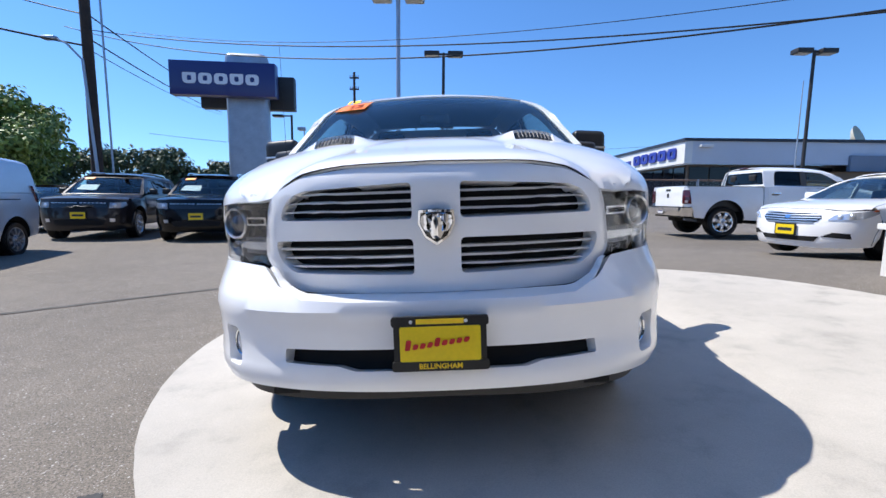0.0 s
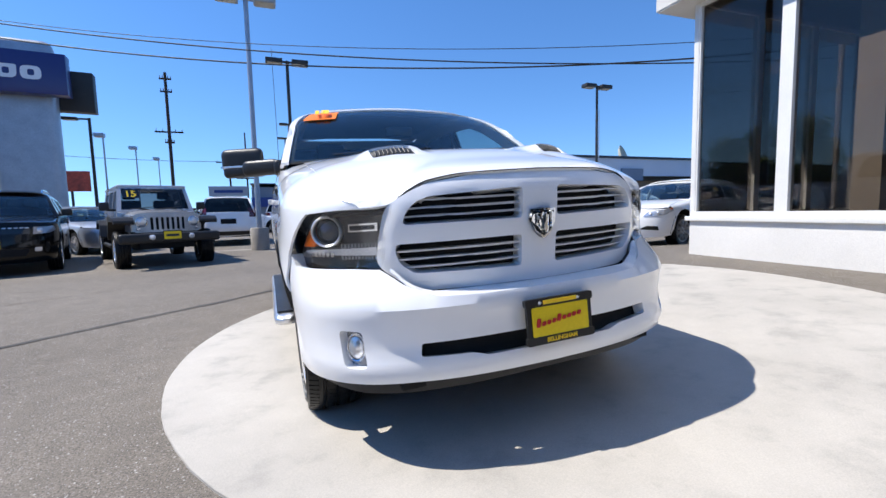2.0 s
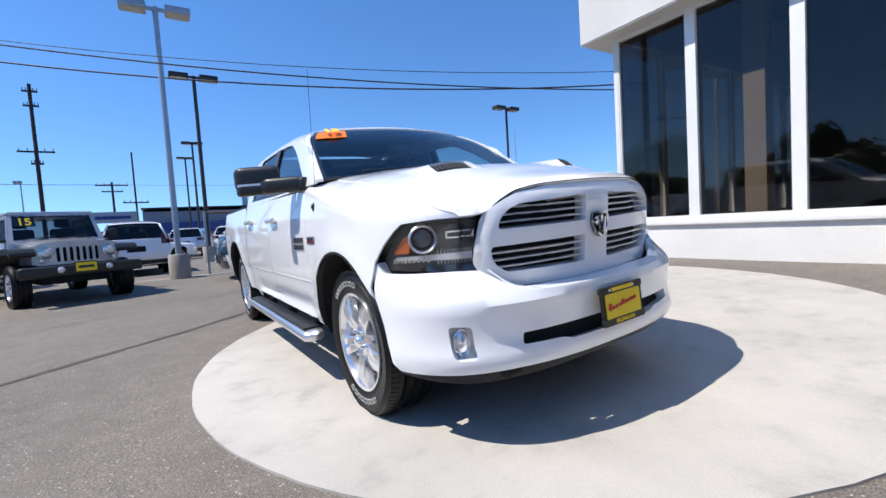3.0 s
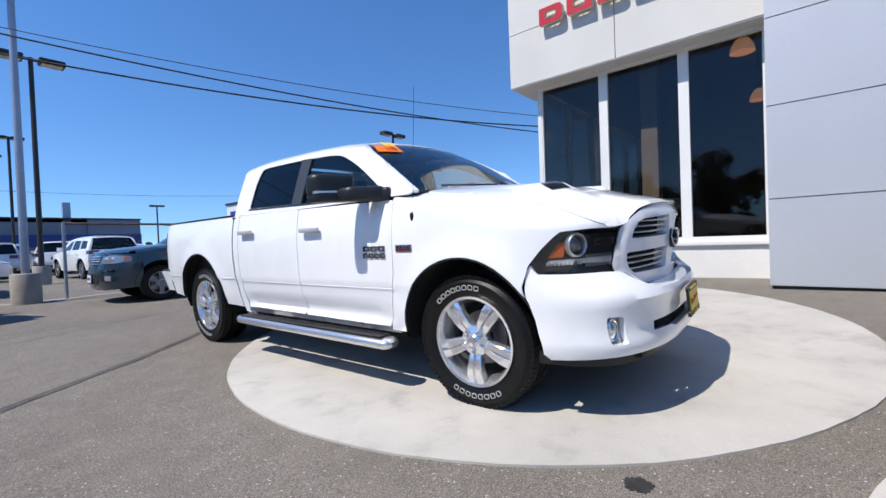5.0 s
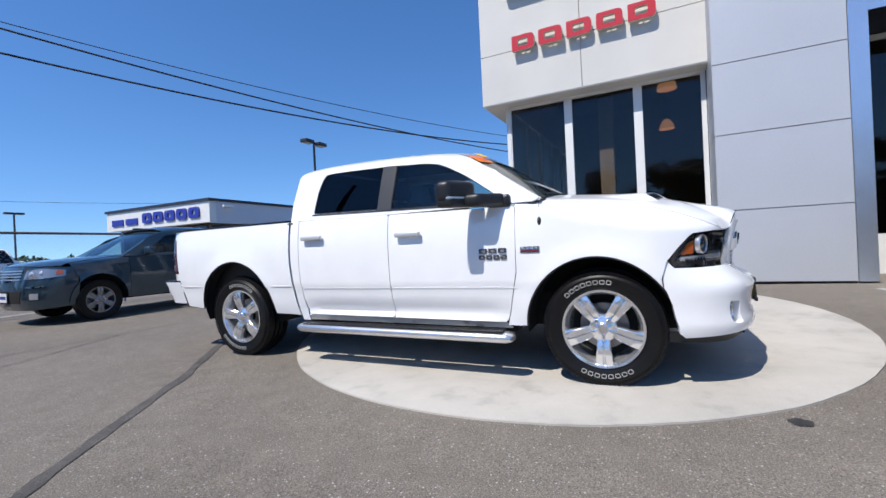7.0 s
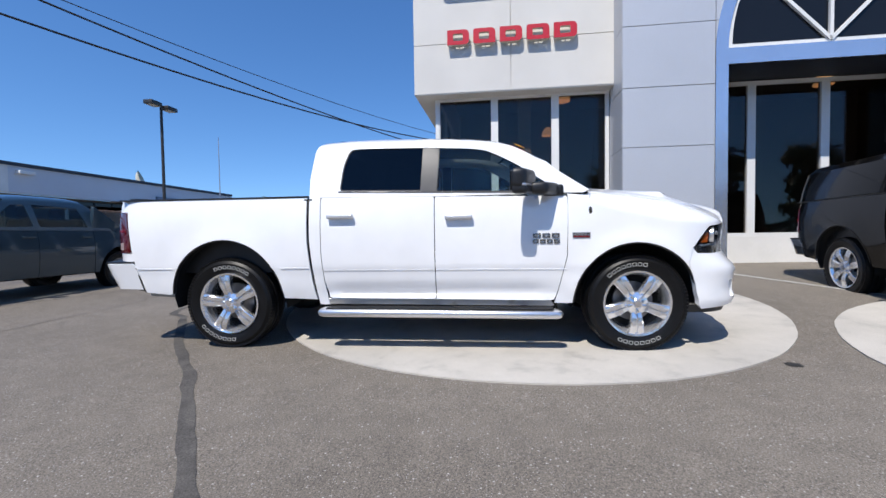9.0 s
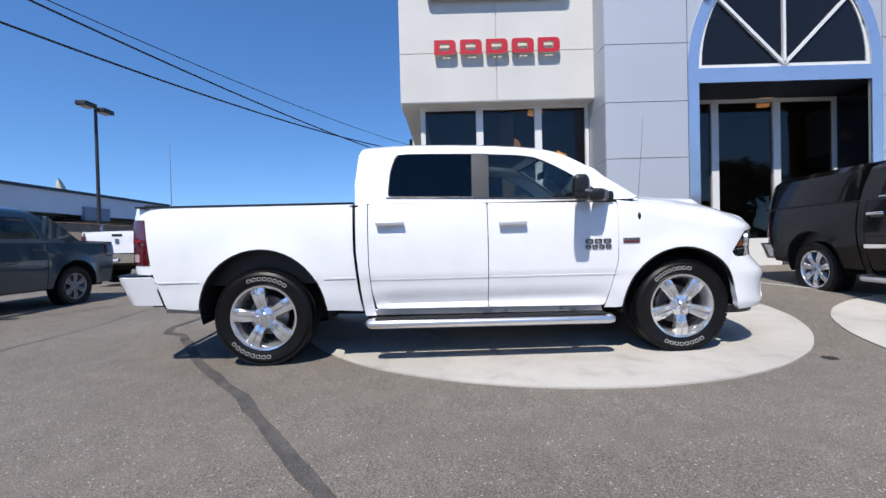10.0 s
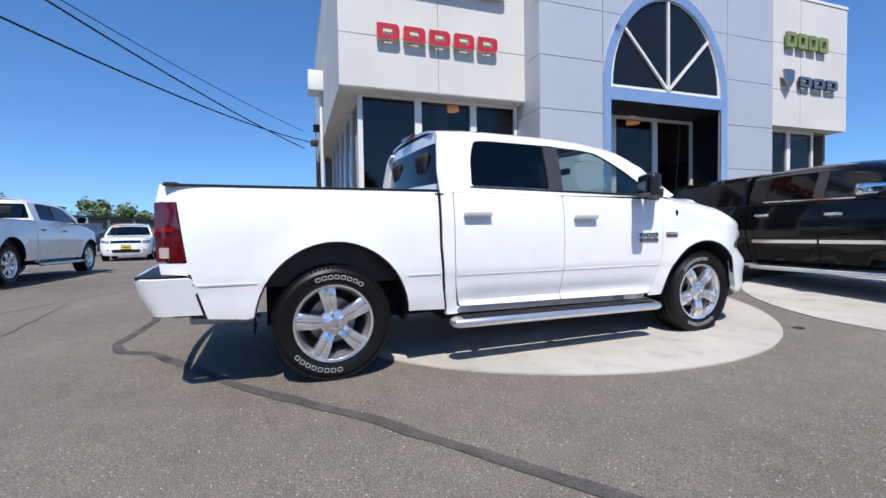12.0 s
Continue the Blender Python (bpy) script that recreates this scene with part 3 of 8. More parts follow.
# entrance, set back under the tower
part("wall", box(0.36, 0.50, -2.95, -0.5, 0.1, 0.86), DADO, showroom, "low white painted wall under the windows")
window("window", -1.62, -0.52, 0.86, 3.95, 0.36, BIG, SHOP_GLASS)
window("window", -2.95, -1.62, 0.86, 3.95, 0.36, BIG, SHOP_GLASS)
window("door", -4.24, -2.95, 0.25, 3.95, 0.36, "tall dark glazed entrance door in a white frame", SHOP_GLASS)
# one side in dark glass and a near-black soffit make the recess read darker
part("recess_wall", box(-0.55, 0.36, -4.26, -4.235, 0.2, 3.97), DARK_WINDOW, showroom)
part("recess_wall", box(-0.55, 0.36, -0.52, -0.495, 0.2, 3.97), METAL_PANEL, showroom)
part("recess_soffit", box(-0.55, 0.40, -4.24, -0.5, 3.975, 4.02), DARK_ROOF, showroom)
# inside
part("showroom_floor", box(0.5, 9.0, -9.9, 4.6, 0.22, 0.28), FLOOR_TILE, showroom, "brown polished showroom floor")
part("showroom_wall", box(7.9, 8.0, -9.9, 4.9, 0.28, 5.6), INSIDE_WALL, showroom)
part("showroom_wall", box(0.52, 8.0, -9.95, -9.85, 0.28, 5.6), INSIDE_WALL, showroom)
part("ceiling", box(0.41, 9.0, -9.9, 4.92, 5.6, 5.7), INSIDE_WALL, showroom)
part("showroom_wall", box(0.36, 0.40, -5.86, 1.09, 4.03, 5.6), INSIDE_WALL, showroom)
part("soffit", box(0.012, 0.40, 1.10, 5.11, 3.925, 3.945), STUCCO, showroom)
part("soffit", box(0.40, 9.0, 4.76, 5.11, 3.925, 3.945), STUCCO, showroom)
part("column", box(0.70, 0.95, 2.68, 2.95, 0.28, 5.58, 0.01), mottled("tan_column", (0.42, 0.36, 0.29), 0.7, 40, 2, 0.08, 0.0), showroom, "tan showroom column")


def pendant(x, y, z):
    e = empty("pendant_lamp", SHOW @ pose(x, y, z), "lit warm glass pendant lamp hanging in the showroom", "pendant lamp", "showroom pendant lamps")
    part("shade", lathe([(0.05, 0.20), (0.12, 0.15), (0.19, 0.03), (0.22, -0.10), (0.212, -0.10), (0.18, 0.03), (0.11, 0.14), (0.04, 0.19)], 24, "Z"), WARM_LAMP, e, "glowing shade")
    part("cord", tube((0, 0, 0.15), (0, 0, 5.6 - z), 0.012, seg=6), WIRE, e)


pendant(3.13, 1.68, 4.65)
pendant(6.74, 1.68, 4.52)
pendant(2.97, -4.63, 4.67)


# sign shapes on the front: plain blocks in the letters' colours
def sign_row(name, label, y0, y1, z0, z1, count, face, edge, stand, depth, gap=0.16, x=0.0):
    root = empty(name, SHOW @ pose(x - stand, 0, 0), label, "sign")
    w = (y0 - y1) / (count - gap * 0) 
    for i in range(count):
        a = y0 - w * i
        b = a - w * (1 - gap)
        o = rounded([(b, z0), (a, z0), (a, z1), (b, z1)], [0.02, 0.05, 0.05, 0.10] if i % 2 else [0.10, 0.02, 0.02, 0.10], 5)
        mid = (z0 + z1) / 2
        h = (z1 - z0) * 0.24
        slot = rounded(rect(b + 0.24 * w, a - 0.22 * w, mid - h, mid + h), 0.03)
        blk = part("letter_block", sheet(o, lambda u, v: (0, u, v), FRONT, [slot], step=1, thick=depth, edge=0.9), edge, root)
        part("face", sheet(o, lambda u, v: (-0.004, u, v), FRONT, [slot], step=1, thick=0.003, edge=0.9), face, blk)
        part("bracket", box(depth, stand, (a + b) / 2 - 0.01, (a + b) / 2 + 0.01, mid - 0.09, mid - 0.07), SIGN_SIDE, blk)


sign_row("wall_sign", "row of red raised sign shapes on the cream wall", 4.41, 1.74, 4.87, 5.17, 5, SIGN_RED, SIGN_SIDE, 0.135, 0.07)
sign_row("wall_sign", "row of dark grey raised sign shapes on the cream wall", -7.75, -9.47, 5.08, 5.36, 3, ALLOY_DARK, POLE_DARK, 0.12, 0.07)
sign_row("wall_sign", "row of olive green raised sign shapes on the cream wall", -7.2, -9.0, 6.14, 6.56, 4, SIGN_GREEN, SIGN_GREEN, 0.12, 0.07)
bar_sign = part("wall_sign", sheet(rounded(rect(1.62, 4.54, 6.02, 6.35), 0.12), lambda u, v: (-0.16, u, v), FRONT, step=1, thick=0.10), SIGN_SILVER)
bar_sign.matrix_basis = SHOW
tagged(bar_sign, "long silver wing-shaped sign bar on the cream wall", "sign")
shield = part("wall_emblem", sheet([(-7.02, 5.48), (-7.46, 5.48), (-7.42, 5.2), (-7.24, 4.98), (-7.06, 5.2)], lambda u, v: (-0.14 - 0.04 * math.cos((u + 7.22) * 5), u, v), FRONT, step=0.06, thick=0.06), ALLOY_DARK)
shield.matrix_basis = SHOW
tagged(shield, "dark metal shield emblem on the cream wall", "emblem")

# low building past the showroom
low = empty("low_building", SHOW @ pose(0, 0, 0), "low grey-roofed building beside the showroom", "building")
part("wall", box(1.5, 14, -34, -12, 0, 3.0), DADO, low)
part("roof", from_arrays([(1.0, -34, 2.95), (1.0, -11.6, 2.95), (7.5, -11.6, 4.6), (7.5, -34, 4.6), (14.5, -34, 2.95), (14.5, -11.6, 2.95)], [(0, 1, 2, 3), (3, 2, 5, 4), (1, 0, 4, 5)]), ROOF_GREY, low)
part("chimney", tube((5, -15, 4.0), (5, -15, 5.2), 0.16), GALV, low)

# ---- street furniture ----
def shoebox(bm, cx, cy, z, ax, size=(0.62, 0.42, 0.22)):
    box(cx - size[0] / 2, cx + size[0] / 2, cy - size[1] / 2, cy + size[1] / 2, z - size[2] / 2, z + size[2] / 2, 0.04, 2, bm)
    return bm


def street_lamp(x, y, h, label, r=0.07, mat=None, heads=2, turn=0.0, base=True, size=(0.62, 0.42, 0.2), arm=0.42, z0=None, group="yard lamps"):
    m = mat or POLE_DARK
    e = empty("street_lamp", pose(x, y, ground_z(x, y) if z0 is None else z0, 0, 0, turn), label, "street lamp", group)
    part("pole", tube((0, 0, 0.0), (0, 0, h), r * 1.25, r, 12), m, e)
    for s in ((-1, 1) if heads == 2 else (-1,)):
        hd = part("lamp_head", shoebox(bmesh.new(), s * (arm + size[0] / 2 - 0.1), 0, h - 0.06, 0, size), m, e)
        part("lens", box(s * (arm + size[0] / 2 - 0.1) - size[0] * 0.4, s * (arm + size[0] / 2 - 0.1) + size[0] * 0.4, -size[1] * 0.4, size[1] * 0.4, h - 0.06 - size[2] / 2 - 0.012, h - 0.06 - size[2] / 2 - 0.002), LAMP_GLASS, hd)
        part("arm", box(min(0, s * arm), max(0, s * arm), -0.04, 0.04, h - 0.1, h - 0.02), m, e)
    if base:
        part("base", lathe([(0.0, 0.0), (0.26, 0.0), (0.26, 0.63), (0.24, 0.66), (0.0, 0.66)], 24, "Z"), CONCRETE_OLD, e, "round concrete lamp base")
    return e


TALL = street_lamp(-1.44, 13.9, 7.2, "tall galvanised lamp post with two box heads on concrete base", 0.062, GALV, size=(0.6, 0.45, 0.19), arm=0.3)
street_lamp(-0.07, 21.6, 8.0, "dark bronze lamp post with two flat heads on a concrete base", size=(0.72, 0.5, 0.2), arm=0.3)
street_lamp(17.3, 21.2, 8.1, "dark bronze lamp post with two flat heads", size=(0.75, 0.5, 0.22), arm=0.3)
for x, y, h in ((0.2, 30.0, 6.8), (0.2, 38.0, 7.2), (10.7, 43.7, 5.0)):
    street_lamp(x, y, h, "far dark lamp post with two flat heads", base=False, size=(0.5, 0.35, 0.14), arm=0.16, r=0.055)
for x, y, h in ((-12.2, 38.6, 7.1), (-12.7, 48.8, 7.6), (-13.0, 59.0, 7.8)):
    street_lamp(x, y, h, "far pale lamp post with one hooded head", mat=GALV, base=False, heads=1, size=(0.62, 0.5, 0.28), arm=0.0, r=0.055)
street_lamp(-9.9, 28.8, 6.4, "dark lamp post with one arm", base=False, heads=1, size=(0.7, 0.35, 0.15), arm=0.6)


def utility_pole(x, y, h, r, arms, label):
    e = empty("utility_pole", pose(x, y, ground_z(x, y)), label, "utility pole")
    part("pole", tube((0, 0, 0), (0, 0, h), r, r * 0.75, 12), WOOD_POLE, e)
    for z, w in arms:
        a = part("crossarm", box(-w, w, -0.06, 0.06, z - 0.07, z + 0.07), WOOD_POLE, e)
        for s in (-0.9, -0.45, 0.45, 0.9):
            part("insulator", tube((s * w, 0, z + 0.07), (s * w, 0, z + 0.3), 0.05, 0.035, 8), GALV, a)
    return e


utility_pole(-13.12, 16.6, 13.5, 0.2, [], "tall dark wooden utility pole with cables")
utility_pole(-9.95, 49.3, 14.8, 0.17, [(14.2, 0.5), (13.0, 0.5), (9.2, 1.2), (8.2, 0.4)], "far tall utility pole with short crossarms")
utility_pole(-6.5, 69.9, 9.0, 0.16, [(8.6, 1.7), (7.8, 1.1)], "far utility pole with crossarms")
utility_pole(-3.8, 60.0, 11.2, 0.11, [(5.6, 1.2)], "far slim utility pole")
utility_pole(19.95, 4.3, 6.3, 0.14, [(5.8, 0.6)], "wooden service pole behind the showroom")
cobra = empty("street_lamp", pose(-12.42, 16.0, 0), "grey street lamp with a curved arm beside the utility pole", "street lamp")
part("pole", tube((-0.12, 0, 0), (-0.45, 0, 5.9), 0.055, 0.045), GALV, cobra)
part("arm", tube((-0.95, 0, 6.4), (-1.35, 0, 6.58), 0.03, seg=8, bm=tube((-0.45, 0, 5.85), (-0.96, 0, 6.4), 0.038, seg=8)), GALV, cobra)
part("lamp_head", box(-1.78, -1.3, -0.12, 0.12, 6.52, 6.65, 0.05, 3), GALV, cobra)
part("pipe", tube((0.10, 0.35, 0), (0.06, 0.35, 9.0), 0.035), GALV, cobra)


def cable(a, b, sag, r, label, n=28):
    a, b = Vector(a), Vector(b)
    c = bpy.data.curves.new("cable", "CURVE")
    c.dimensions, c.bevel_depth, c.bevel_resolution = "3D", r, 1
    s = c.splines.new("POLY")
    s.points.add(n)
    for i in range(n + 1):
        t = i / n
        p = a.lerp(b, t)
        s.points[i].co = (p.x, p.y, p.z - sag * 4 * t * (1 - t), 1)
    o = bpy.data.objects.new("cable", c)
    me = bpy.data.meshes.new_from_object(o)
    bpy.data.objects.remove(o)
    me.materials.append(WIRE)
    return tagged(new("cable", me), label, "cable", "overhead cables")


CB = "black overhead cable against the sky"
cable((-19.65, 23.43, 9.73), (19.93, 4.11, 5.94), 2.43, 0.022, CB, 48)
cable((-13.1, 16.6, 7.10), (13.0, 5.35, 4.34), 0.93, 0.016, CB, 48)
cable((-13.1, 18.82, 7.84), (13.0, 5.35, 4.97), 1.04, 0.009, CB, 48)
cable((-13.0, 16.6, 7.6), (-30, 60, 13.9), 0.3, 0.028, CB)
cable((-13.0, 16.6, 6.75), (-30, 60, 12.4), 0.3, 0.028, CB)
cable((-13.0, 16.6, 6.35), (-30, 60, 12.1), 0.35, 0.016, CB)
cable((-13.0, 16.6, 7.6), (-30, 24.6, 14.0), 0.3, 0.026, CB)
cable((-13.0, 16.6, 8.1), (-30, 24.6, 15.4), 0.3, 0.016, CB)
cable((-13.0, 16.6, 6.5), (-24, 8, 8.6), 0.5, 0.035, CB)
cable((-40, 60, 9.5), (-6.5, 69.9, 8.7), 0.6, 0.03, CB)
cable((-6.5, 69.9, 8.7), (40, 60, 9.5), 0.8, 0.02, CB)

# pylon sign
pylon = empty("pylon_sign", pose(-10.1, 25.2, 0, 0, 0, 6), "tall grey pylon with a dark blue sign box", "pylon sign")
part("column", box(-2.05, 0.2, -0.45, 0.45, 0, 8.95, 0.40, 5), GALV, pylon, "grey metal column")
blue = part("sign_box", box(-4.55, 0.85, -1.15, -0.5, 6.45, 8.2, 0.03), SIGN_BLUE, pylon, "dark blue sign box with silver shapes")
back = part("sign_box", box(-3.7, 1.45, 0.5, 1.1, 6.1, 7.95, 0.03), POLE_DARK, pylon, "dark rear sign box")
for i in range(5):
    a = -3.88 + 0.80 * i
    part("letter_block", sheet(rounded(rect(a, a + 0.69, 7.02, 7.58), [0.25, 0.25, 0.08, 0.08] if i in (0, 3) else 0.22, 5), lambda u, v: (u, -1.17, v), (0, -1, 0), [rounded(rect(a + 0.23, a + 0.46, 7.18, 7.44), 0.08)], step=1, thick=0.02, edge=0.9), SIGN_WHITE, blue)

# far dealership
# grey-blue puts the front fascia's shade into its colour; the sunlit side stays white
SHADED_FASCIA = mottled("pale_blue_wall", (0.58, 0.61, 0.66), 0.6, 30, 0.4, 0.06, 0.03)
vol = empty("dealership_building", pose(16.9, 30.9, 0), "white flat-roofed dealership with blue sign shapes", "building")
part("fascia", box(0.5, 22, 0.0, 0.5, 3.75, 5.3), SHADED_FASCIA, vol, "white fascia with grey-blue shade in its colour")
part("fascia", box(-0.04, 0.5, -0.03, 13.2, 3.75, 5.3), WHITE_PAINT, vol, "white fascia")
part("roof", box(-0.15, 22.1, -0.12, 13.3, 5.3, 5.5), DARK_ROOF, vol, "dark blue roof edge")
part("wall", box(0.9, 21.9, 1.2, 13, 0, 3.8), TAN_WALL, vol)
for i in range(7):
    w = part("window", box(1.0 + 1.5 * i, 2.4 + 1.5 * i, 1.08, 1.16, 0.7, 3.6), DARK_WINDOW, vol)
    w2 = part("window", box(0.78, 0.86, 1.4 + 1.6 * i, 2.8 + 1.6 * i, 0.5, 3.6), DARK_WINDOW, vol)
part("wall", box(22, 46, 0.4, 14, 0, 5.1), TAN_WALL, vol, "brown block rear wing")
part("roof", box(22, 46.1, 0.3, 14, 5.1, 5.25), DARK_ROOF, vol)
part("wall_unit", box(11.5, 14.0, -0.2, 0.1, 3.2, 4.4), FAR_WALL, vol, "grey-green wall box")
for x in (0.9, 23.0):
    part("wall_lamp", box(x, x + 0.9, -0.35, 0.05, 4.85, 5.05, 0.05), WHITE_PAINT, vol)
for i in range(5):
    y = 1.0 + 1.45 * i
    part("letter_block", sheet(rounded(rect(y, y + 1.2, 4.15, 4.95), 0.25), lambda u, v: (-0.16, u, v), (-1, 0, 0), [rounded(rect(y + 0.4, y + 0.8, 4.4, 4.7), 0.1)], step=2, thick=0.1, edge=1.9), SIGN_LETTER_BLUE, vol)
for i in range(2):
    y = 8.7 + 2.0 * i
    part("letter_block", box(-0.14, -0.05, y, y + 1.6, 4.15, 4.65), SIGN_LETTER_BLUE, vol)
dish = part("satellite_dish", lathe([(0.02, 0.0), (0.5, 0.07), (0.9, 0.25), (1.2, 0.5), (1.25, 0.5), (0.95, 0.2), (0.5, 0.0), (0.02, -0.07)], 28, "Z"), mottled("cream_dish", (0.6, 0.55, 0.42), 0.5, 8, 1, 0.08, 0), None)
dish.matrix_basis = pose(36.5, 39.5, 6.6, 70, 0, 30)
tagged(dish, "cream satellite dish on the dealership roof", "satellite dish")
part("dish_mount", tube((0, 0, -1.4), (0, 0, 0), 0.08), GALV, dish)

mast = part("flag_mast", tube((0, 0, 0), (0, 0, 4.75), 0.03, 0.012, 8), GALV)
mast.matrix_basis = pose(11.1, 13.9, ground_z(11.1, 13.9))
tagged(mast, "thin pale metal mast", "mast")

# chain-link fence
fence = empty("chain_link_fence", pose(-0.72, 14.2, 0), "chain-link fence with galvanised posts and top rail", "fence")
for i in range(6):
    part("post", tube((3.0 * i, 0.02 * i, 0), (3.0 * i, 0.02 * i, 1.8), 0.035), GALV, fence)
part("top_rail", tube((0, 0, 1.77), (15.0, 0.1, 1.77), 0.028), mottled("rusty_rail", (0.16, 0.10, 0.07), 0.7, 20, 2, 0.3, 0.1), fence, "rusty top rail")
bm = bmesh.new()
for i in range(-14, 125):
    for s in (1, -1):
        x0 = 0.12 * i
        a, b = (x0, 0.05), (x0 + 1.7, 1.75)
        if s < 0:
            a, b = (x0 + 1.7, 0.05), (x0, 1.75)
        t0, t1 = 0.0, 1.0
        lo, hi = min(a[0], b[0]), max(a[0], b[0])
        if hi <= 0.02 or lo >= 14.98:
            continue
        ca = (0.02 - a[0]) / (b[0] - a[0])
        cb = (14.98 - a[0]) / (b[0] - a[0])
        t0, t1 = max(0, min(ca, cb)), min(1, max(ca, cb))
        p = [(a[0] + (b[0] - a[0]) * t, 0.0, a[1] + (b[1] - a[1]) * t) for t in (t0, t1)]
        tube(p[0], p[1], 0.0012, seg=3, bm=bm)
part("mesh_wire", bm, GALV, fence)

# far blue-banded building
far = empty("warehouse", pose(0, 55, 0), "far grey warehouse with a dark blue band", "building")
part("wall", box(-3.2, 8.2, 0, 20, 0, 4.2), FAR_WALL, far)
part("wall", box(8.2, 12.6, -0.3, 20, 0, 4.5), FAR_WALL, far)
part("band", box(-3.25, 12.65, -0.36, -0.32, 1.9, 3.0), FAR_BLUE, far)
part("roof", box(-3.3, 12.7, -0.4, 20, 4.5, 4.62), DARK_ROOF, far)
part("chimney", box(6.6, 7.2, 1, 1.6, 4.2, 6.2), GALV, far)
low2 = empty("storage_building", pose(0, 0, 0), "far low storage building with a sloping grey roof", "building")
part("wall", box(24, 60, 27, 36, 0, 3.0), TAN_WALL, low2)
part("roof", from_arrays([(23.5, 26.5, 3.0), (60.5, 26.5, 3.0), (60.5, 36, 3.6), (23.5, 36, 3.6)], [(0, 1, 2, 3)]), ROOF_GREY, low2)
shed = empty("storage_shed", pose(34, 24.5, 0, 0, 0, -20.6), "long low grey-brown storage shed across the yard", "shed")
part("wall", box(0, 32, 0, 7, 0, 2.9), TAN_WALL, shed)
part("roof", box(-0.4, 32.4, -0.6, 7.3, 2.9, 3.12), DARK_ROOF, shed, "dark flat roof edge")
for i in range(10):
    part("shed_door", box(0.4 + 3.15 * i, 3.1 + 3.15 * i, -0.06, 0.0, 0.1, 2.55), GREY_WALL, shed, "pale grey roll-up door")
for i in range(9):
    part("post", box(3.27 + 3.15 * i, 3.41 + 3.15 * i, -0.5, -0.36, 0, 2.9), WHITE_PAINT, shed)
bb = empty("billboard", pose(-20.5, 56.5, 0), "small red billboard on posts", "billboard")
part("board", box(-1.7, 1.7, -0.1, 0.1, 3.9, 6.0), BANNER, bb)
part("post", tube((0, 0.15, 0), (0, 0.15, 4), 0.12), POLE_DARK, bb)
b2 = empty("billboard", pose(-6.0, 60.0, 0), "far pale sign board on posts", "billboard")
part("board", box(-2.2, 2.2, -0.1, 0.1, 3.4, 4.6), GREY_WALL, b2)
part("lettering_bar", box(-1.6, 1.6, -0.13, -0.1, 3.8, 4.15), FAR_BLUE, b2)
part("post", tube((0, 0.15, 0), (0, 0.15, 3.5), 0.1), POLE_DARK, b2)


# ---- trees ----
def tree(x, y, h, r, label, leaf, seed, n=5200, leaf_size=0.16, trunk=0.2, low=0.25):
    rnd = random.Random(seed)
    e = empty("tree", pose(x, y, ground_z(x, y)), label, "tree")
    bm = tube((0, 0, 0), (0, 0, h * 0.5), trunk, trunk * 0.6, 10)
    blobs = []
    for i in range(15):
        a, q = rnd.uniform(0, 6.283), rnd.random() ** 0.6
        z = h * rnd.uniform(low + 0.08, 0.9)
        spread = r * 0.8 * math.sin(math.pi * min(1, max(0.12, (z / h - low) / (1.05 - low)))) ** 0.6
        c = Vector((math.cos(a) * q * spread, math.sin(a) * q * spread, z))
        blobs.append((c, r * rnd.uniform(0.25, 0.45)))
        tube((0, 0, h * rnd.uniform(0.2, 0.45)), c, trunk * 0.35, trunk * 0.08, 6, bm)
    part("trunk", bm, BARK, e, "trunk and limbs")
    vs, fs = [], []
    for i in range(n):
        c, br = blobs[rnd.randrange(len(blobs))]
        d = Vector((rnd.gauss(0, 1), rnd.gauss(0, 1), rnd.gauss(0, 0.8))).normalized()
        p = c + d * br * (rnd.random() ** 0.35) * (1 + 0.25 * noise.noise(c + d * 2.3))
        nrm = (d + Vector((rnd.uniform(-1, 1), rnd.uniform(-1, 1), rnd.uniform(-0.4, 1)))).normalized()
        t = nrm.orthogonal().normalized()
        t.rotate(Matrix.Rotation(rnd.uniform(0, 6.28), 3, nrm))
        u = nrm.cross(t)
        s = leaf_size * rnd.uniform(0.6, 1.4)
        k = len(vs)
        vs += [p - t * s, p + u * s * 0.55, p + t * s + nrm * s * 0.2, p - u * s * 0.55]
        fs.append((k, k + 1, k + 2, k + 3))
    part("crown", from_arrays(vs, fs), leaf, e, "leafy crown", 180)
    return e


BT = "broad green leafy tree behind the parked cars"
tree(-25.9, 24.5, 7.0, 3.6, BT, LEAF, 1, 12000, 0.14)
tree(-23.2, 22.0, 5.6, 2.9, BT, LEAF, 2, 9000, 0.13)
tree(-28.5, 29.0, 6.8, 3.4, BT, LEAF, 3, 7000, 0.16)
tree(-31, 26, 8.0, 4.5, BT, LEAF, 4, 7000, 0.22)
WT = "dark green tree across the yard"
for i, (x, y, h, r) in enumerate([(-34, -26, 9, 4.5), (-38, -17, 10.5, 5), (-33, -8, 8, 4.2), (-37, 0, 10, 5), (-40, 9, 9, 4.5), (-35, 15, 8.5, 4.2)]):
    tree(x, y, h, r, WT, LEAF_DARK, 50 + i, 3000, 0.34, 0.25, 0.12)
DT = "far dark green tree"
for i, (x, y, h, r) in enumerate([(-44, 60, 8.0, 3.8), (-40, 61, 7.0, 3.2), (-37, 60, 8.2, 3.6), (-48, 62, 7.5, 4), (-33, 62, 5.2, 3), (-25, 60, 6.5, 2.8), (-35.7, 72, 6.6, 3.4), (-52, 58, 7, 4), (-29, 64, 4.2, 3)]):
    tree(x, y, h, r, DT, LEAF_DARK, 20 + i, 2600, 0.3, 0.25)
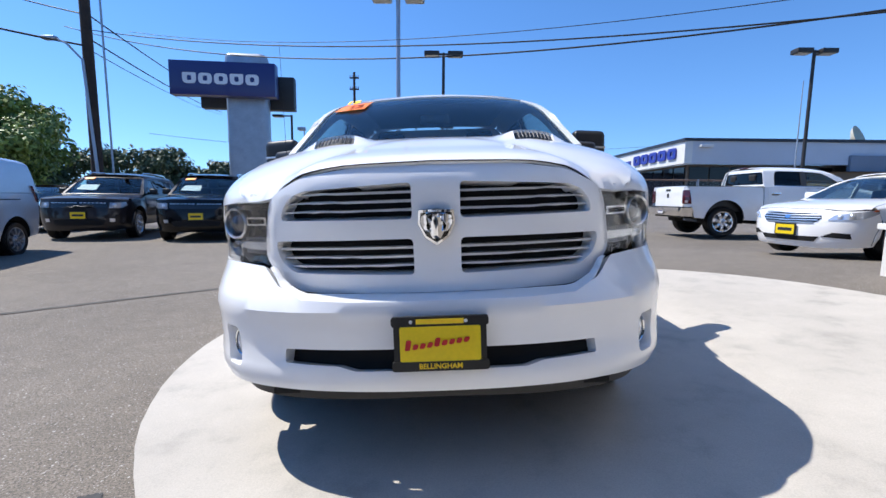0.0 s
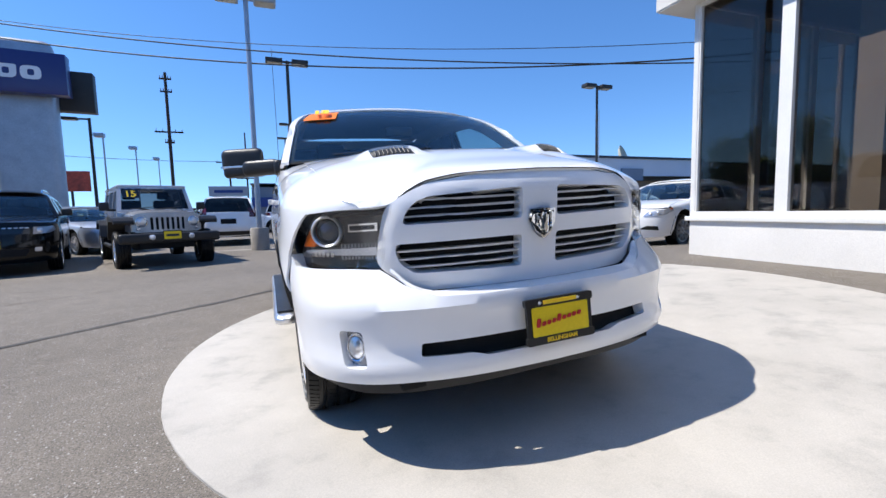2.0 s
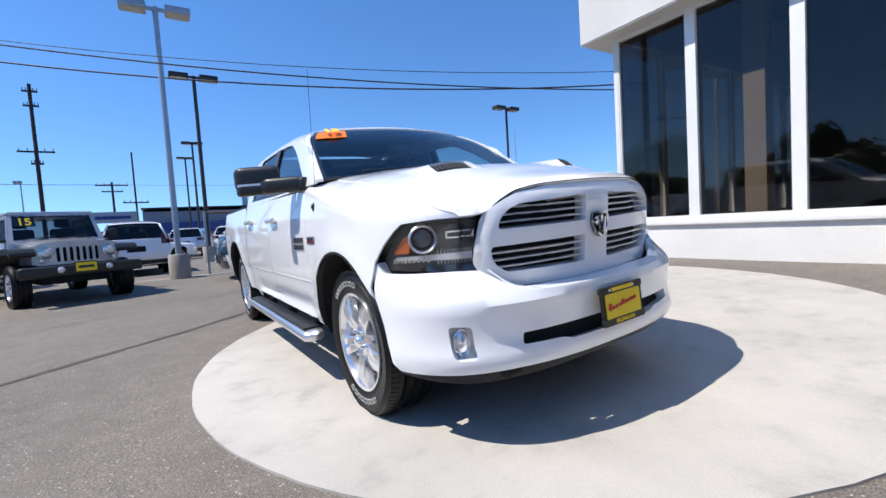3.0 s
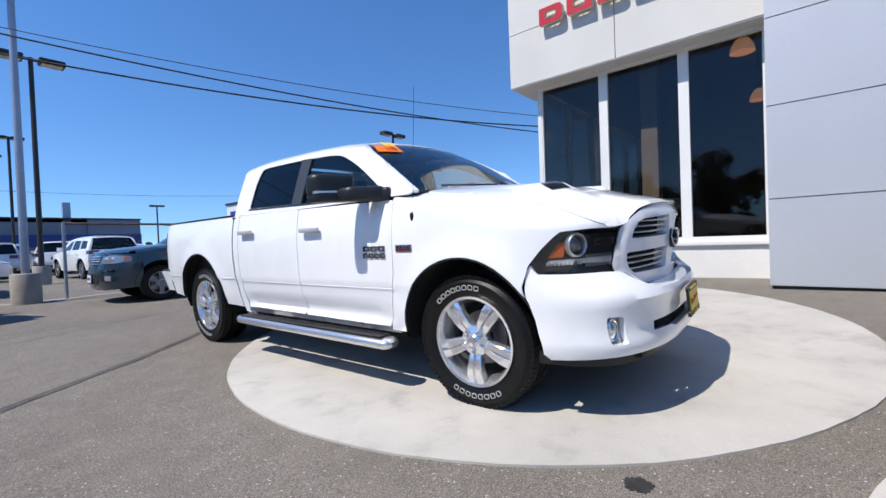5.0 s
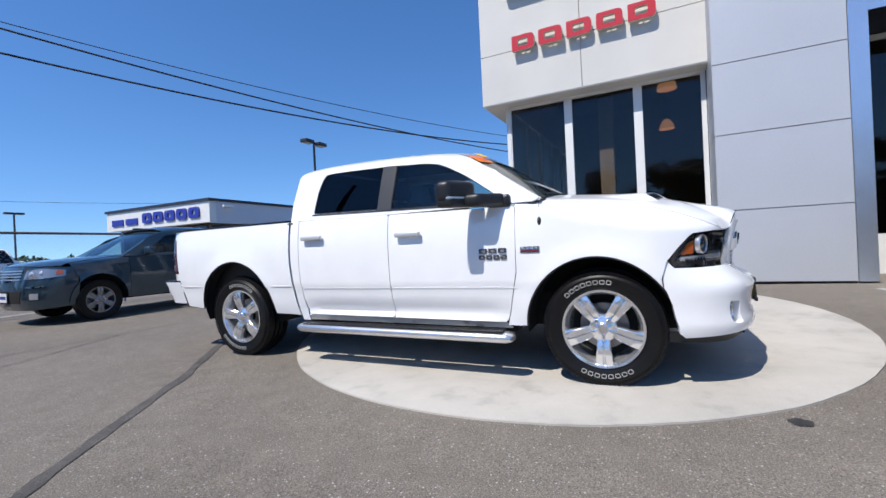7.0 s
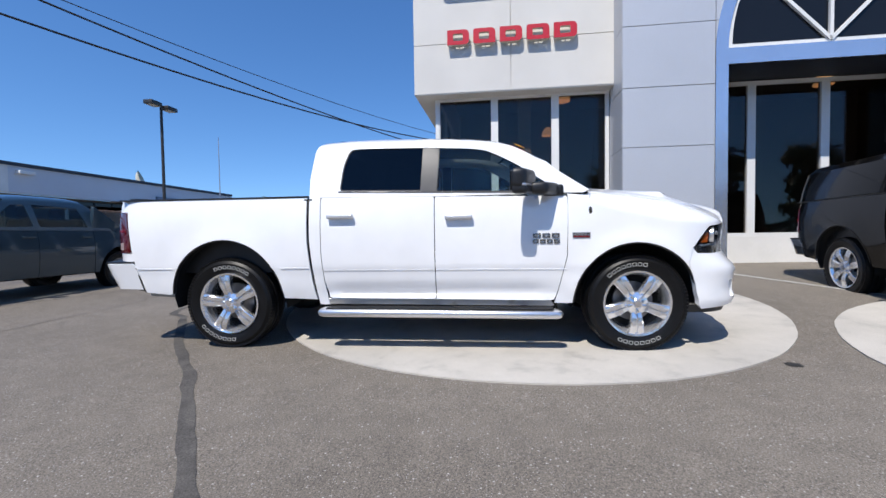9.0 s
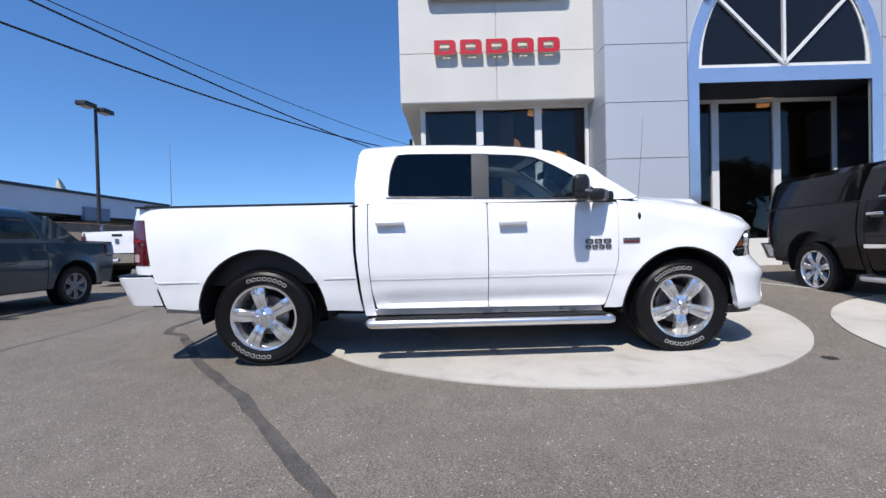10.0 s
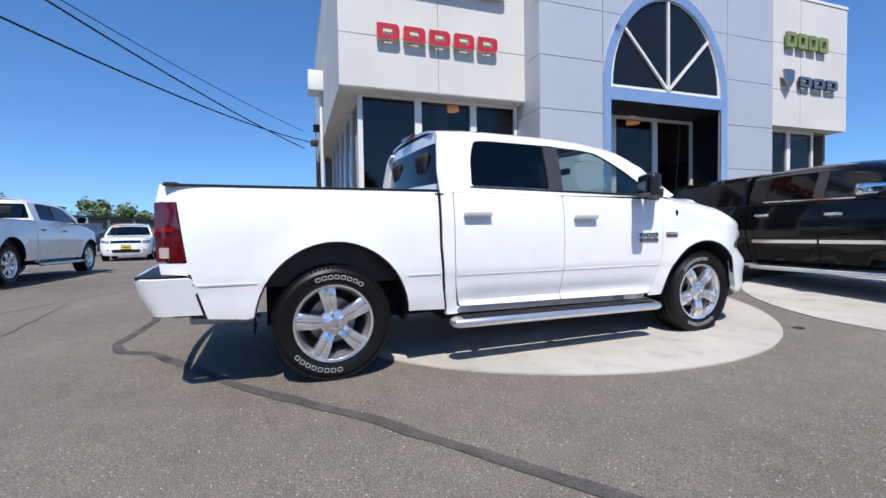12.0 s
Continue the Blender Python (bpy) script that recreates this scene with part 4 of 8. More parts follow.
for i, (x, y, h, r) in enumerate([(60, 38, 7.0, 3.6), (66, 36, 6.4, 3.4), (71, 31.5, 7.2, 3.8), (74, 27, 6.6, 3.4), (78, 23, 7.4, 3.8), (80, 18, 6.8, 3.6), (83, 13, 7.6, 4.0), (86, 8, 7.0, 3.6)]):
    tree(x, y, h, r, "far sunlit green tree behind the storage shed", LEAF_MID, 80 + i, 2400, 0.3, 0.25, 0.12)
bm_v, bm_f = [], []
rnd = random.Random(5)
for i in range(9000):
    a = rnd.uniform(-2.4, 2.4)
    d = rnd.uniform(120, 135)
    top = 2.2 + 1.8 * abs(noise.noise(Vector((a * 14, 0, 3)))) + 1.2 * noise.noise(Vector((a * 50, 2, 3)))
    p = Vector((d * math.sin(a), d * math.cos(a), max(0.2, top * rnd.random() ** 0.5)))
    t = Vector((rnd.uniform(-1, 1), rnd.uniform(-1, 1), rnd.uniform(-1, 1))).normalized()
    u = t.orthogonal()
    k = len(bm_v)
    bm_v += [p - t * 0.7, p + u * 0.5, p + t * 0.7, p - u * 0.5]
    bm_f.append((k, k + 1, k + 2, k + 3))
woods = part("far_woods", from_arrays(bm_v, bm_f), LEAF_DARK, None, "far line of dark green trees", 180)
tagged(woods, category="trees", kind="stuff")

# ---- vehicles: shared shapes ----
class Shape:
    """Surfaces of a vehicle that looks along -y, its front axle at y = 0, wheels standing on z = 0."""

    def __init__(s, w, y_nose, nose_from, profile, hood, shoulder, belt_x, tumble, roof, roof_x, p=2.8, q=2.6, front=(), tail_y=4.6, tail_from=4.3, arches=(), flare=0.016, edge=((0.0, 1.165), (0.30, 1.162), (0.47, 1.145), (0.57, 1.11), (0.63, 1.065), (0.70, 1.055), (0.93, 1.046), (0.99, 1.06)), sculpt=(), doors=(0.6, 2.75), nose_w=(), p_z=(), face_front=(), q_front=None):
        s.w, s.y_nose, s.nose_from, s.profile, s.hood, s.shoulder = w, y_nose, nose_from, profile, hood, shoulder
        s.belt_x, s.tumble, s.roof, s.roof_x, s.p, s.q, s.front = belt_x, tumble, roof, roof_x, p, q, front
        s.tail_y, s.tail_from, s.arches, s.flare, s.edge, s.sculpt, s.doors, s.nose_w = tail_y, tail_from, arches, flare, edge, sculpt, doors, nose_w
        s.p_z, s.face_front, s.q_front = p_z, face_front, q_front
        s._t = s._p = None

    def p_at(s, z):
        """How square the plan of the nose is at a height."""
        return smooth_table(z, s.p_z) if s.p_z else s.p

    def bump(s, y, z):
        b = 0.0
        for cy, cz, a, h in s.arches:
            d = math.hypot((y - cy) / a, (z - cz) / h) - 1
            if z > cz - 0.15:
                b = max(b, s.flare * math.exp(-((d / 0.16) ** 2)))
        return b

    def plan(s, y, back=0.0):
        """Half width factor where the nose and the tail round off."""
        k = 1.0
        ln = s.nose_from - s.y_nose - back
        if y < s.nose_from:
            k = max(0.0, 1 - min(1, (s.nose_from - y) / ln) ** s.p) ** (1 / s.p)
        if y > s.tail_from:
            k = max(0.0, 1 - min(1, (y - s.tail_from) / (s.tail_y - s.tail_from + 0.02)) ** 4 * 0.12)
        return k

    def side(s, y, z, sg=-1):
        """A point of the flank below the belt."""
        x = smooth_table(z, s.profile) * s.plan(y, 0.10) + s.bump(y, z)
        if s.sculpt and s.doors[0] < y < s.doors[1]:
            f = min(1.0, (y - s.doors[0]) / 0.25, (s.doors[1] - y) / 0.25)
            x -= f * smooth_table(z, s.sculpt)
        return (sg * x, y, z)

    def rim(s, y):
        """Half width and height of the edge at which the flank turns over into the bonnet."""
        w0 = s.w * s.plan(y, 0.10)
        zs = lerp_table(y, s.shoulder) if y >= s.nose_from else smooth_table(w0, s.edge)
        return smooth_table(zs, s.profile) / s.w * w0, zs

    def crown(s, x, y):
        """Height of the bonnet and wings."""
        ln = s.nose_from - s.y_nose - 0.10
        fy = max(0.0, (s.nose_from - y) / ln)
        k = ((abs(x) / s.w) ** s.p + fy ** s.p) ** (1 / s.p)
        xb = min(s.w, abs(x) / max(k, 1e-4)) if y < s.nose_from else s.w
        ze = smooth_table(xb, s.edge) if y < s.nose_from else lerp_table(y, s.shoulder)
        k = min(1.0, k)
        q = s.q if s.q_front is None else lerp_table(y, [(-0.60, s.q_front), (0.1, s.q)])
        return ze + (smooth_table(y, s.hood) - ze) * max(0.0, 1 - k**q) ** (1 / q)

    def over(s, y, v, sg=-1):
        """The flank, then the round over the wing to the bonnet: v runs on past the shoulder, 1 more to the middle."""
        w, zs = s.rim(y)
        if v <= zs:
            return s.side(y, v, sg)
        a = (v - zs) * math.pi / 2
        x = w * max(0, math.cos(a)) ** (2 / s.q)
        k0 = s.crown(s.w * s.plan(y, 0.10), y)
        x1 = x * (s.w * s.plan(y, 0.10)) / max(w, 1e-4)
        return (sg * (x + s.bump(y, zs) * max(0, 1 - (v - zs) * 6)), y, zs + s.crown(x1, y) - k0)

    def top(s, x, y):
        """A point of the bonnet."""
        return (x, y, s.crown(x, y))

    def over_x(s, y, x):
        """v at which the round over the wing reaches the half width x."""
        w, zs = s.rim(y)
        return zs + math.acos(min(1, (x / w)) ** (s.q / 2)) / (math.pi / 2)

    def reach(s, z):
        return smooth_table(z, s.front)

    def nose(s, u, z):
        """A point of the front: u is the way along the plan's curve from the middle, in metres; front gives how far it reaches at each height."""
        sg, u = (1 if u >= 0 else -1), abs(u)
        ln = s.nose_from - s.reach(z)
        a, p = s.angle(u), s.p_at(z)
        x = s.w * max(0.0, math.sin(a)) ** (2 / p)
        y = s.nose_from - ln * max(0.0, math.cos(a)) ** (2 / p)
        wz = smooth_table(z, s.nose_w) if s.nose_w else smooth_table(z, s.profile) / s.w
        return (sg * x * wz, y, z)

    def table(s):
        if s._t is None:
            pts, ln = [], s.nose_from - s.y_nose
            for i in range(401):
                a = math.pi / 2 * i / 400
                pts.append((s.w * math.sin(a) ** (2 / s.p), s.nose_from - ln * math.cos(a) ** (2 / s.p), a))
            acc, out = 0.0, [(0.0, 0.0)]
            for a, b in zip(pts, pts[1:]):
                acc += math.dist(a[:2], b[:2])
                out.append((acc, b[2]))
            s._t, s._p = out, pts
        return s._t

    def angle(s, u):
        return lerp_table(u, s.table())

    def u_of_x(s, x, z=0.5):
        s.table()
        a = math.asin(min(1, (abs(x) / s.w) ** (s.p_at(z) / 2)))
        us, an = zip(*s._t)
        return float(np.interp(a, an, us)) * (1 if x >= 0 else -1)

    def u_of_y(s, y, z):
        s.table()
        ln = s.nose_from - s.reach(z)
        a = math.acos(min(1, max(0, (s.nose_from - y) / ln)) ** (s.p_at(z) / 2))
        us, an = zip(*s._t)
        return float(np.interp(a, an, us))

    def face(s, x, z):
        """A point of the front straight ahead of the half width x."""
        ln = s.nose_from - (smooth_table(z, s.face_front) if s.face_front else s.reach(z))
        p = s.p_at(z) if not s.face_front else s.p
        return (x, s.nose_from - ln * max(0, 1 - (abs(x) / s.w) ** p) ** (1 / p), z)

    def cab(s, y, v, sg=-1):
        """The cab's flank above the belt and the round into the roof."""
        zc = smooth_table(y, s.roof)
        zr = zc - 0.15
        z0, x0 = s.belt_x
        if v <= zr:
            t = (v - z0)
            return (sg * (x0 - s.tumble * t - 0.10 * t * t), y, v)
        t = zr - z0
        xr = x0 - s.tumble * t - 0.10 * t * t
        a = (v - zr) * math.pi / 2
        return (sg * xr * math.cos(a) ** (2 / 3.2), y, zr + 0.15 * math.sin(a) ** (2 / 2.0))

    def cab_x(s, y, z):
        """Half width of the cab at a height."""
        zr = smooth_table(y, s.roof) - 0.15
        t = min(z, zr) - s.belt_x[0]
        x = s.belt_x[1] - s.tumble * t - 0.10 * t * t
        return x if z <= zr else x * max(0.0, 1 - ((z - zr) / 0.15) ** 2) ** (1 / 3.2)

    def cab_v(s, y, z):
        zr = smooth_table(y, s.roof) - 0.15
        return z if z <= zr else zr + math.asin(min(1, (z - zr) / 0.15)) / (math.pi / 2)

    def roof_at(s, x, y):
        zc = smooth_table(y, s.roof)
        t = zc - 0.15 - s.belt_x[0]
        xr = s.belt_x[1] - s.tumble * t - 0.10 * t * t
        k = min(1, abs(x) / xr)
        c = k ** 1.6
        return (x, y, zc - 0.15 + 0.15 * max(0, 1 - k ** 3.2) ** 0.5)


def mirror_poly(half):
    """A polygon from its half with u >= 0, listed from the middle out and back to the middle."""
    return list(half) + [(-u, v) for u, v in reversed(half) if u > 1e-6]


def arch_path(cy, cz, a, h, z_from, z_to, n=22):
    """The edge of a wheel arch from its rear foot to its front foot."""
    a0 = math.asin(max(-1, min(1, (z_from - cz) / h)))
    a1 = math.pi - math.asin(max(-1, min(1, (z_to - cz) / h)))
    return [(cy + a * math.cos(a0 + (a1 - a0) * i / n), cz + h * math.sin(a0 + (a1 - a0) * i / n)) for i in range(n + 1)]


SIDES = ((-1, (-1, 0, 0)), (1, (1, 0, 0)))


def tyre_bm(r, w, rim, seg=56):
    h = w / 2
    prof = [(rim - 0.012, -h * 0.78), (rim + 0.012, -h * 0.9), (rim + 0.05, -h * 1.0), ((r + rim) / 2 + 0.02, -h * 1.04), (r - 0.045, -h * 0.98), (r - 0.016, -h * 0.9), (r - 0.004, -h * 0.78), (r, -h * 0.5)]
    prof += [(r - 0.012, -h * 0.47), (r - 0.012, -h * 0.40), (r, -h * 0.37), (r, -h * 0.07), (r - 0.012, -h * 0.04)]
    prof = prof + [(a, -b) for a, b in reversed(prof)]
    return lathe(prof, seg)


def add_tread(bm, r, w, n=64):
    """Cuts of the tread, moulded on the tyre."""
    h = w / 2
    for i in range(n):
        a = 2 * math.pi * i / n
        for s in (-1, 1):
            m = Matrix.Rotation(a, 4, "X") @ Matrix.Translation((s * h * 0.78, 0, r - 0.019)) @ Matrix.Rotation(s * 0.3, 4, "Y") @ Matrix.Diagonal((h * 0.34, math.pi * r / n * 1.5, 0.030, 1))
            bmesh.ops.create_cube(bm, size=1, matrix=m)
            if n > 40:
                m = Matrix.Rotation(a + 0.5 * 2 * math.pi / n, 4, "X") @ Matrix.Translation((s * h * 0.22, 0, r - 0.007)) @ Matrix.Rotation(s * 0.5, 4, "Z") @ Matrix.Diagonal((h * 0.26, 0.024, 0.018, 1))
                bmesh.ops.create_cube(bm, size=1, matrix=m)
    return bm


def spoke_bm(hub, rim, split, w0, w1, depth, x):
    """One wheel spoke along +z: a broad tapered bar with a groove down its middle."""
    bm = bmesh.new()
    rows = []
    for i in range(7):
        t = i / 6
        z = hub + (rim - hub) * t
        wd = w0 + (w1 - w0) * t
        bow = x - 0.030 * math.sin(math.pi * min(1, t * 1.0)) * 0.5 + 0.022 * (1 - t) ** 2
        g = split * (0.3 + 0.7 * t)
        row = [(bow + depth, -wd), (bow + 0.006, -wd * 0.98), (bow, -wd * 0.84), (bow, -g * 1.2), (bow + 0.018, -g * 0.3), (bow + 0.018, g * 0.3), (bow, g * 1.2), (bow, wd * 0.84), (bow + 0.006, wd * 0.98), (bow + depth, wd)]
        rows.append([bm.verts.new((a, b, z)) for a, b in row])
    for a, b in zip(rows, rows[1:]):
        for i in range(len(a)):
            bm.faces.new((a[i], a[(i + 1) % len(a)], b[(i + 1) % len(a)], b[i]))
    bm.faces.new(rows[0])
    bm.faces.new(rows[-1])
    bmesh.ops.recalc_face_normals(bm, faces=bm.faces)
    return bm


WHEELS = {}


def wheel(parent, x, y, z, sg, r=0.405, w=0.275, rim=0.275, style="five", letters=False, turn=0.0):
    """A wheel whose outer face looks to sg * x."""
    m = pose(x, y, z, 0, 0, 0 if sg < 0 else 180) @ pose(0, 0, 0, turn)
    key = (r, w, rim, style, letters)
    h = -w / 2
    if key in WHEELS:
        src = WHEELS[key]
        root = new("wheel", None)
        root.parent, root.matrix_basis = parent, m
        for c in src.children:
            share(c.name.split(".")[0], c, root, c.matrix_basis)
        return root
    root = new("wheel", None)
    root.parent, root.matrix_basis = parent, m
    part("tyre", add_tread(tyre_bm(r, w, rim), r, w, 84 if letters else 40), RUBBER, root, "black rubber tyre")
    metal = POLISHED if style in ("five", "seven") else ALLOY_DARK
    part("rim", lathe([(rim + 0.008, h + 0.012), (rim + 0.006, h + 0.002), (rim - 0.010, h + 0.006), (rim - 0.022, h + 0.03), (rim - 0.035, h + 0.07), (rim - 0.05, 0.02), (rim - 0.04, -h * 0.8), (rim - 0.02, -h * 0.9)], 56), metal, root, "bright alloy rim")
    part("brake_disc", lathe([(0.07, 0.0), (0.165, 0.0), (0.165, 0.03), (0.07, 0.03)], 32), ALLOY_DARK, root)
    part("wheel_back", lathe([(0.0, 0.05), (rim - 0.04, 0.05), (rim - 0.045, 0.07), (0.0, 0.07)], 32), DARK, root)
    n = {"five": 5, "seven": 7, "ten": 10, "six": 6}[style]
    wide = {5: (0.038, 0.060), 7: (0.032, 0.045), 10: (0.018, 0.022), 6: (0.035, 0.05)}[n]
    sp = None
    for i in range(n):
        mm = Matrix.Rotation(2 * math.pi * i / n + (0.0 if n != 5 else math.pi), 4, "X")
        if sp is None:
            sp = part("spoke", spoke_bm(0.055, rim - 0.012, 0.010 if n == 5 else 0.004, wide[0], wide[1], 0.05, h + 0.012), metal, root)
            sp.matrix_basis = mm
        else:
            share("spoke", sp, root, mm)
    part("hub", lathe([(0.0, h + 0.004), (0.036, h + 0.004), (0.044, h + 0.012), (0.062, h + 0.018), (0.092, h + 0.03), (0.098, h + 0.07)], 30), metal, root)
    part("hub_cap", lathe([(0.0, h - 0.008), (0.026, h - 0.006), (0.032, h + 0.004)], 20), CHROME if n == 5 else ALLOY_DARK, root)
    for i in range(5):
        a = 2 * math.pi * (i + 0.5) / 5
        nut = part("lug_nut", lathe([(0.0, -0.020), (0.011, -0.018), (0.015, -0.004), (0.015, 0.02)], 10), CHROME, root)
        nut.matrix_basis = Matrix.Translation((h + 0.014, 0.064 * math.sin(a), 0.064 * math.cos(a)))
    if letters:
        for mid, count, span, up in ((0.30, 8, 1.06, 1), (math.pi + 0.05, 8, 1.10, 1)):
            for i in range(count):
                a = mid + span * ((i + 0.5) / count - 0.5)
                wd, ht = 0.034, 0.031
                o = rounded(rect(-wd / 2, wd / 2, -ht / 2, ht / 2), 0.010)
                hole = rounded(rect(-wd / 2 + 0.0045, wd / 2 - 0.0045, -ht / 2 + 0.0045, ht / 2 - 0.0045), 0.006)
                rr = rim + 0.060
                bm = sheet(o, lambda u, v: (h * 1.045 - 0.002 + 0.012 * abs(v) / 0.02 * 0.3, u, rr + v), FRONT, [hole], step=1, thick=0.006, edge=0.02)
                t = part("raised_letter_block", bm, TYRE_WHITE, root)
                t.matrix_basis = Matrix.Rotation(-a, 4, "X")
    WHEELS[key] = root
    return root


def seat(parent, x, y, z, w=0.5, mat=None):
    mat = mat or CLOTH
    s = part("seat", box(x - w / 2, x + w / 2, y - 0.27, y + 0.25, z, z + 0.17, 0.06, 3), mat, parent)
    bm = box(-w / 2, w / 2, -0.08, 0.08, 0, 0.62, 0.06, 3)
    bmesh.ops.transform(bm, matrix=pose(x, y + 0.26, z + 0.12, -14), verts=bm.verts)
    part("seat_back", bm, mat, s)
    bm = box(-0.13, 0.13, -0.05, 0.05, 0, 0.19, 0.045, 3)
    bmesh.ops.transform(bm, matrix=pose(x, y + 0.43, z + 0.76, -10), verts=bm.verts)
    part("headrest", bm, mat, s)


def plate(parent, centre, m_turn, w=0.305, h=0.155, mat=None, frame_mat=None, bars=True, ink=None):
    m = Matrix.Translation(centre) @ m_turn
    p = part("number_plate", flat(rounded(rect(-w / 2 - 0.02, w / 2 + 0.02, -h / 2 - 0.02, h / 2 + 0.02), 0.015), m, 0.014), frame_mat or PLASTIC, parent, "number plate in a black frame")
    part("plate_face", flat(rounded(rect(-w / 2, w / 2, -h / 2, h / 2), 0.008), m, 0.018), mat or PLATE_YELLOW, p)
    if bars:
        part("plate_bar", flat(rect(-w * 0.38, w * 0.38, -h * 0.16, h * 0.16), m, 0.021), ink or RED_PAINT, p)
    return p


# ---- pickup truck ----
RAM = dict(w=0.985, y_nose=-0.98, nose_from=-0.2, p=2.3,
           p_z=[(0.36, 2.9), (0.66, 2.9), (0.74, 2.75), (0.80, 2.45), (0.85, 2.3), (1.2, 2.3)],
           profile=[(0.33, 0.90), (0.42, 0.925), (0.55, 0.955), (0.70, 0.972), (0.735, 0.982), (0.90, 0.985), (1.05, 0.980), (1.18, 0.966), (1.32, 0.938), (1.40, 0.915)],
           q=2.7, hood=[(-0.90, 1.235), (-0.65, 1.262), (-0.45, 1.30), (-0.2, 1.338), (0.1, 1.368), (0.55, 1.397)],
           shoulder=[(-0.2, 1.06), (0.2, 1.14), (0.42, 1.235), (0.6, 1.285)], sculpt=[(0.44, -0.012), (0.468, -0.004), (0.490, 0.020), (0.505, 0.027), (0.56, 0.017), (0.617, 0.003), (0.66, 0.001), (0.698, 0.001), (0.708, 0.0), (0.80, 0.0)],
           edge=((0.0, 1.163), (0.30, 1.157), (0.46, 1.135), (0.535, 1.098), (0.585, 1.062), (0.62, 1.050), (0.74, 1.050), (0.93, 1.040), (0.99, 1.06)),
           belt_x=(1.32, 0.938), tumble=0.30, roof_x=0.7,
           roof=[(0.6, 1.70), (0.9, 1.79), (1.1, 1.835), (1.4, 1.876), (1.9, 1.898), (2.4, 1.903), (2.7, 1.888), (2.8, 1.87)],
           nose_w=[(0.33, 0.94), (0.38, 0.972), (0.43, 0.985), (0.48, 0.986), (0.53, 0.985), (0.62, 0.987), (0.68, 0.989), (0.74, 0.990), (1.1, 0.990)],
           front=[(0.35, -0.86), (0.385, -0.950), (0.43, -0.965), (0.465, -0.955), (0.51, -0.940), (0.60, -0.946), (0.65, -0.958), (0.68, -0.966), (0.702, -0.952), (0.73, -0.918), (0.77, -0.893), (0.83, -0.876), (0.95, -0.882), (1.05, -0.892), (1.17, -0.870)],
           face_front=[(0.70, -0.846), (0.775, -0.852), (0.90, -0.866), (0.98, -0.877), (1.09, -0.886), (1.13, -0.880), (1.17, -0.866)],
           tail_y=4.625, tail_from=4.215, arches=((0.055, 0.40, 0.50, 0.522), (3.565, 0.43, 0.525, 0.555)), q_front=2.05)


SEAM = [(-0.785, 0.572), (-0.74, 0.666), (-0.70, 0.727), (-0.66, 0.764), (-0.6, 0.788), (-0.5, 0.800), (-0.35, 0.806), (0.0, 0.806), (0.45, 0.80)]


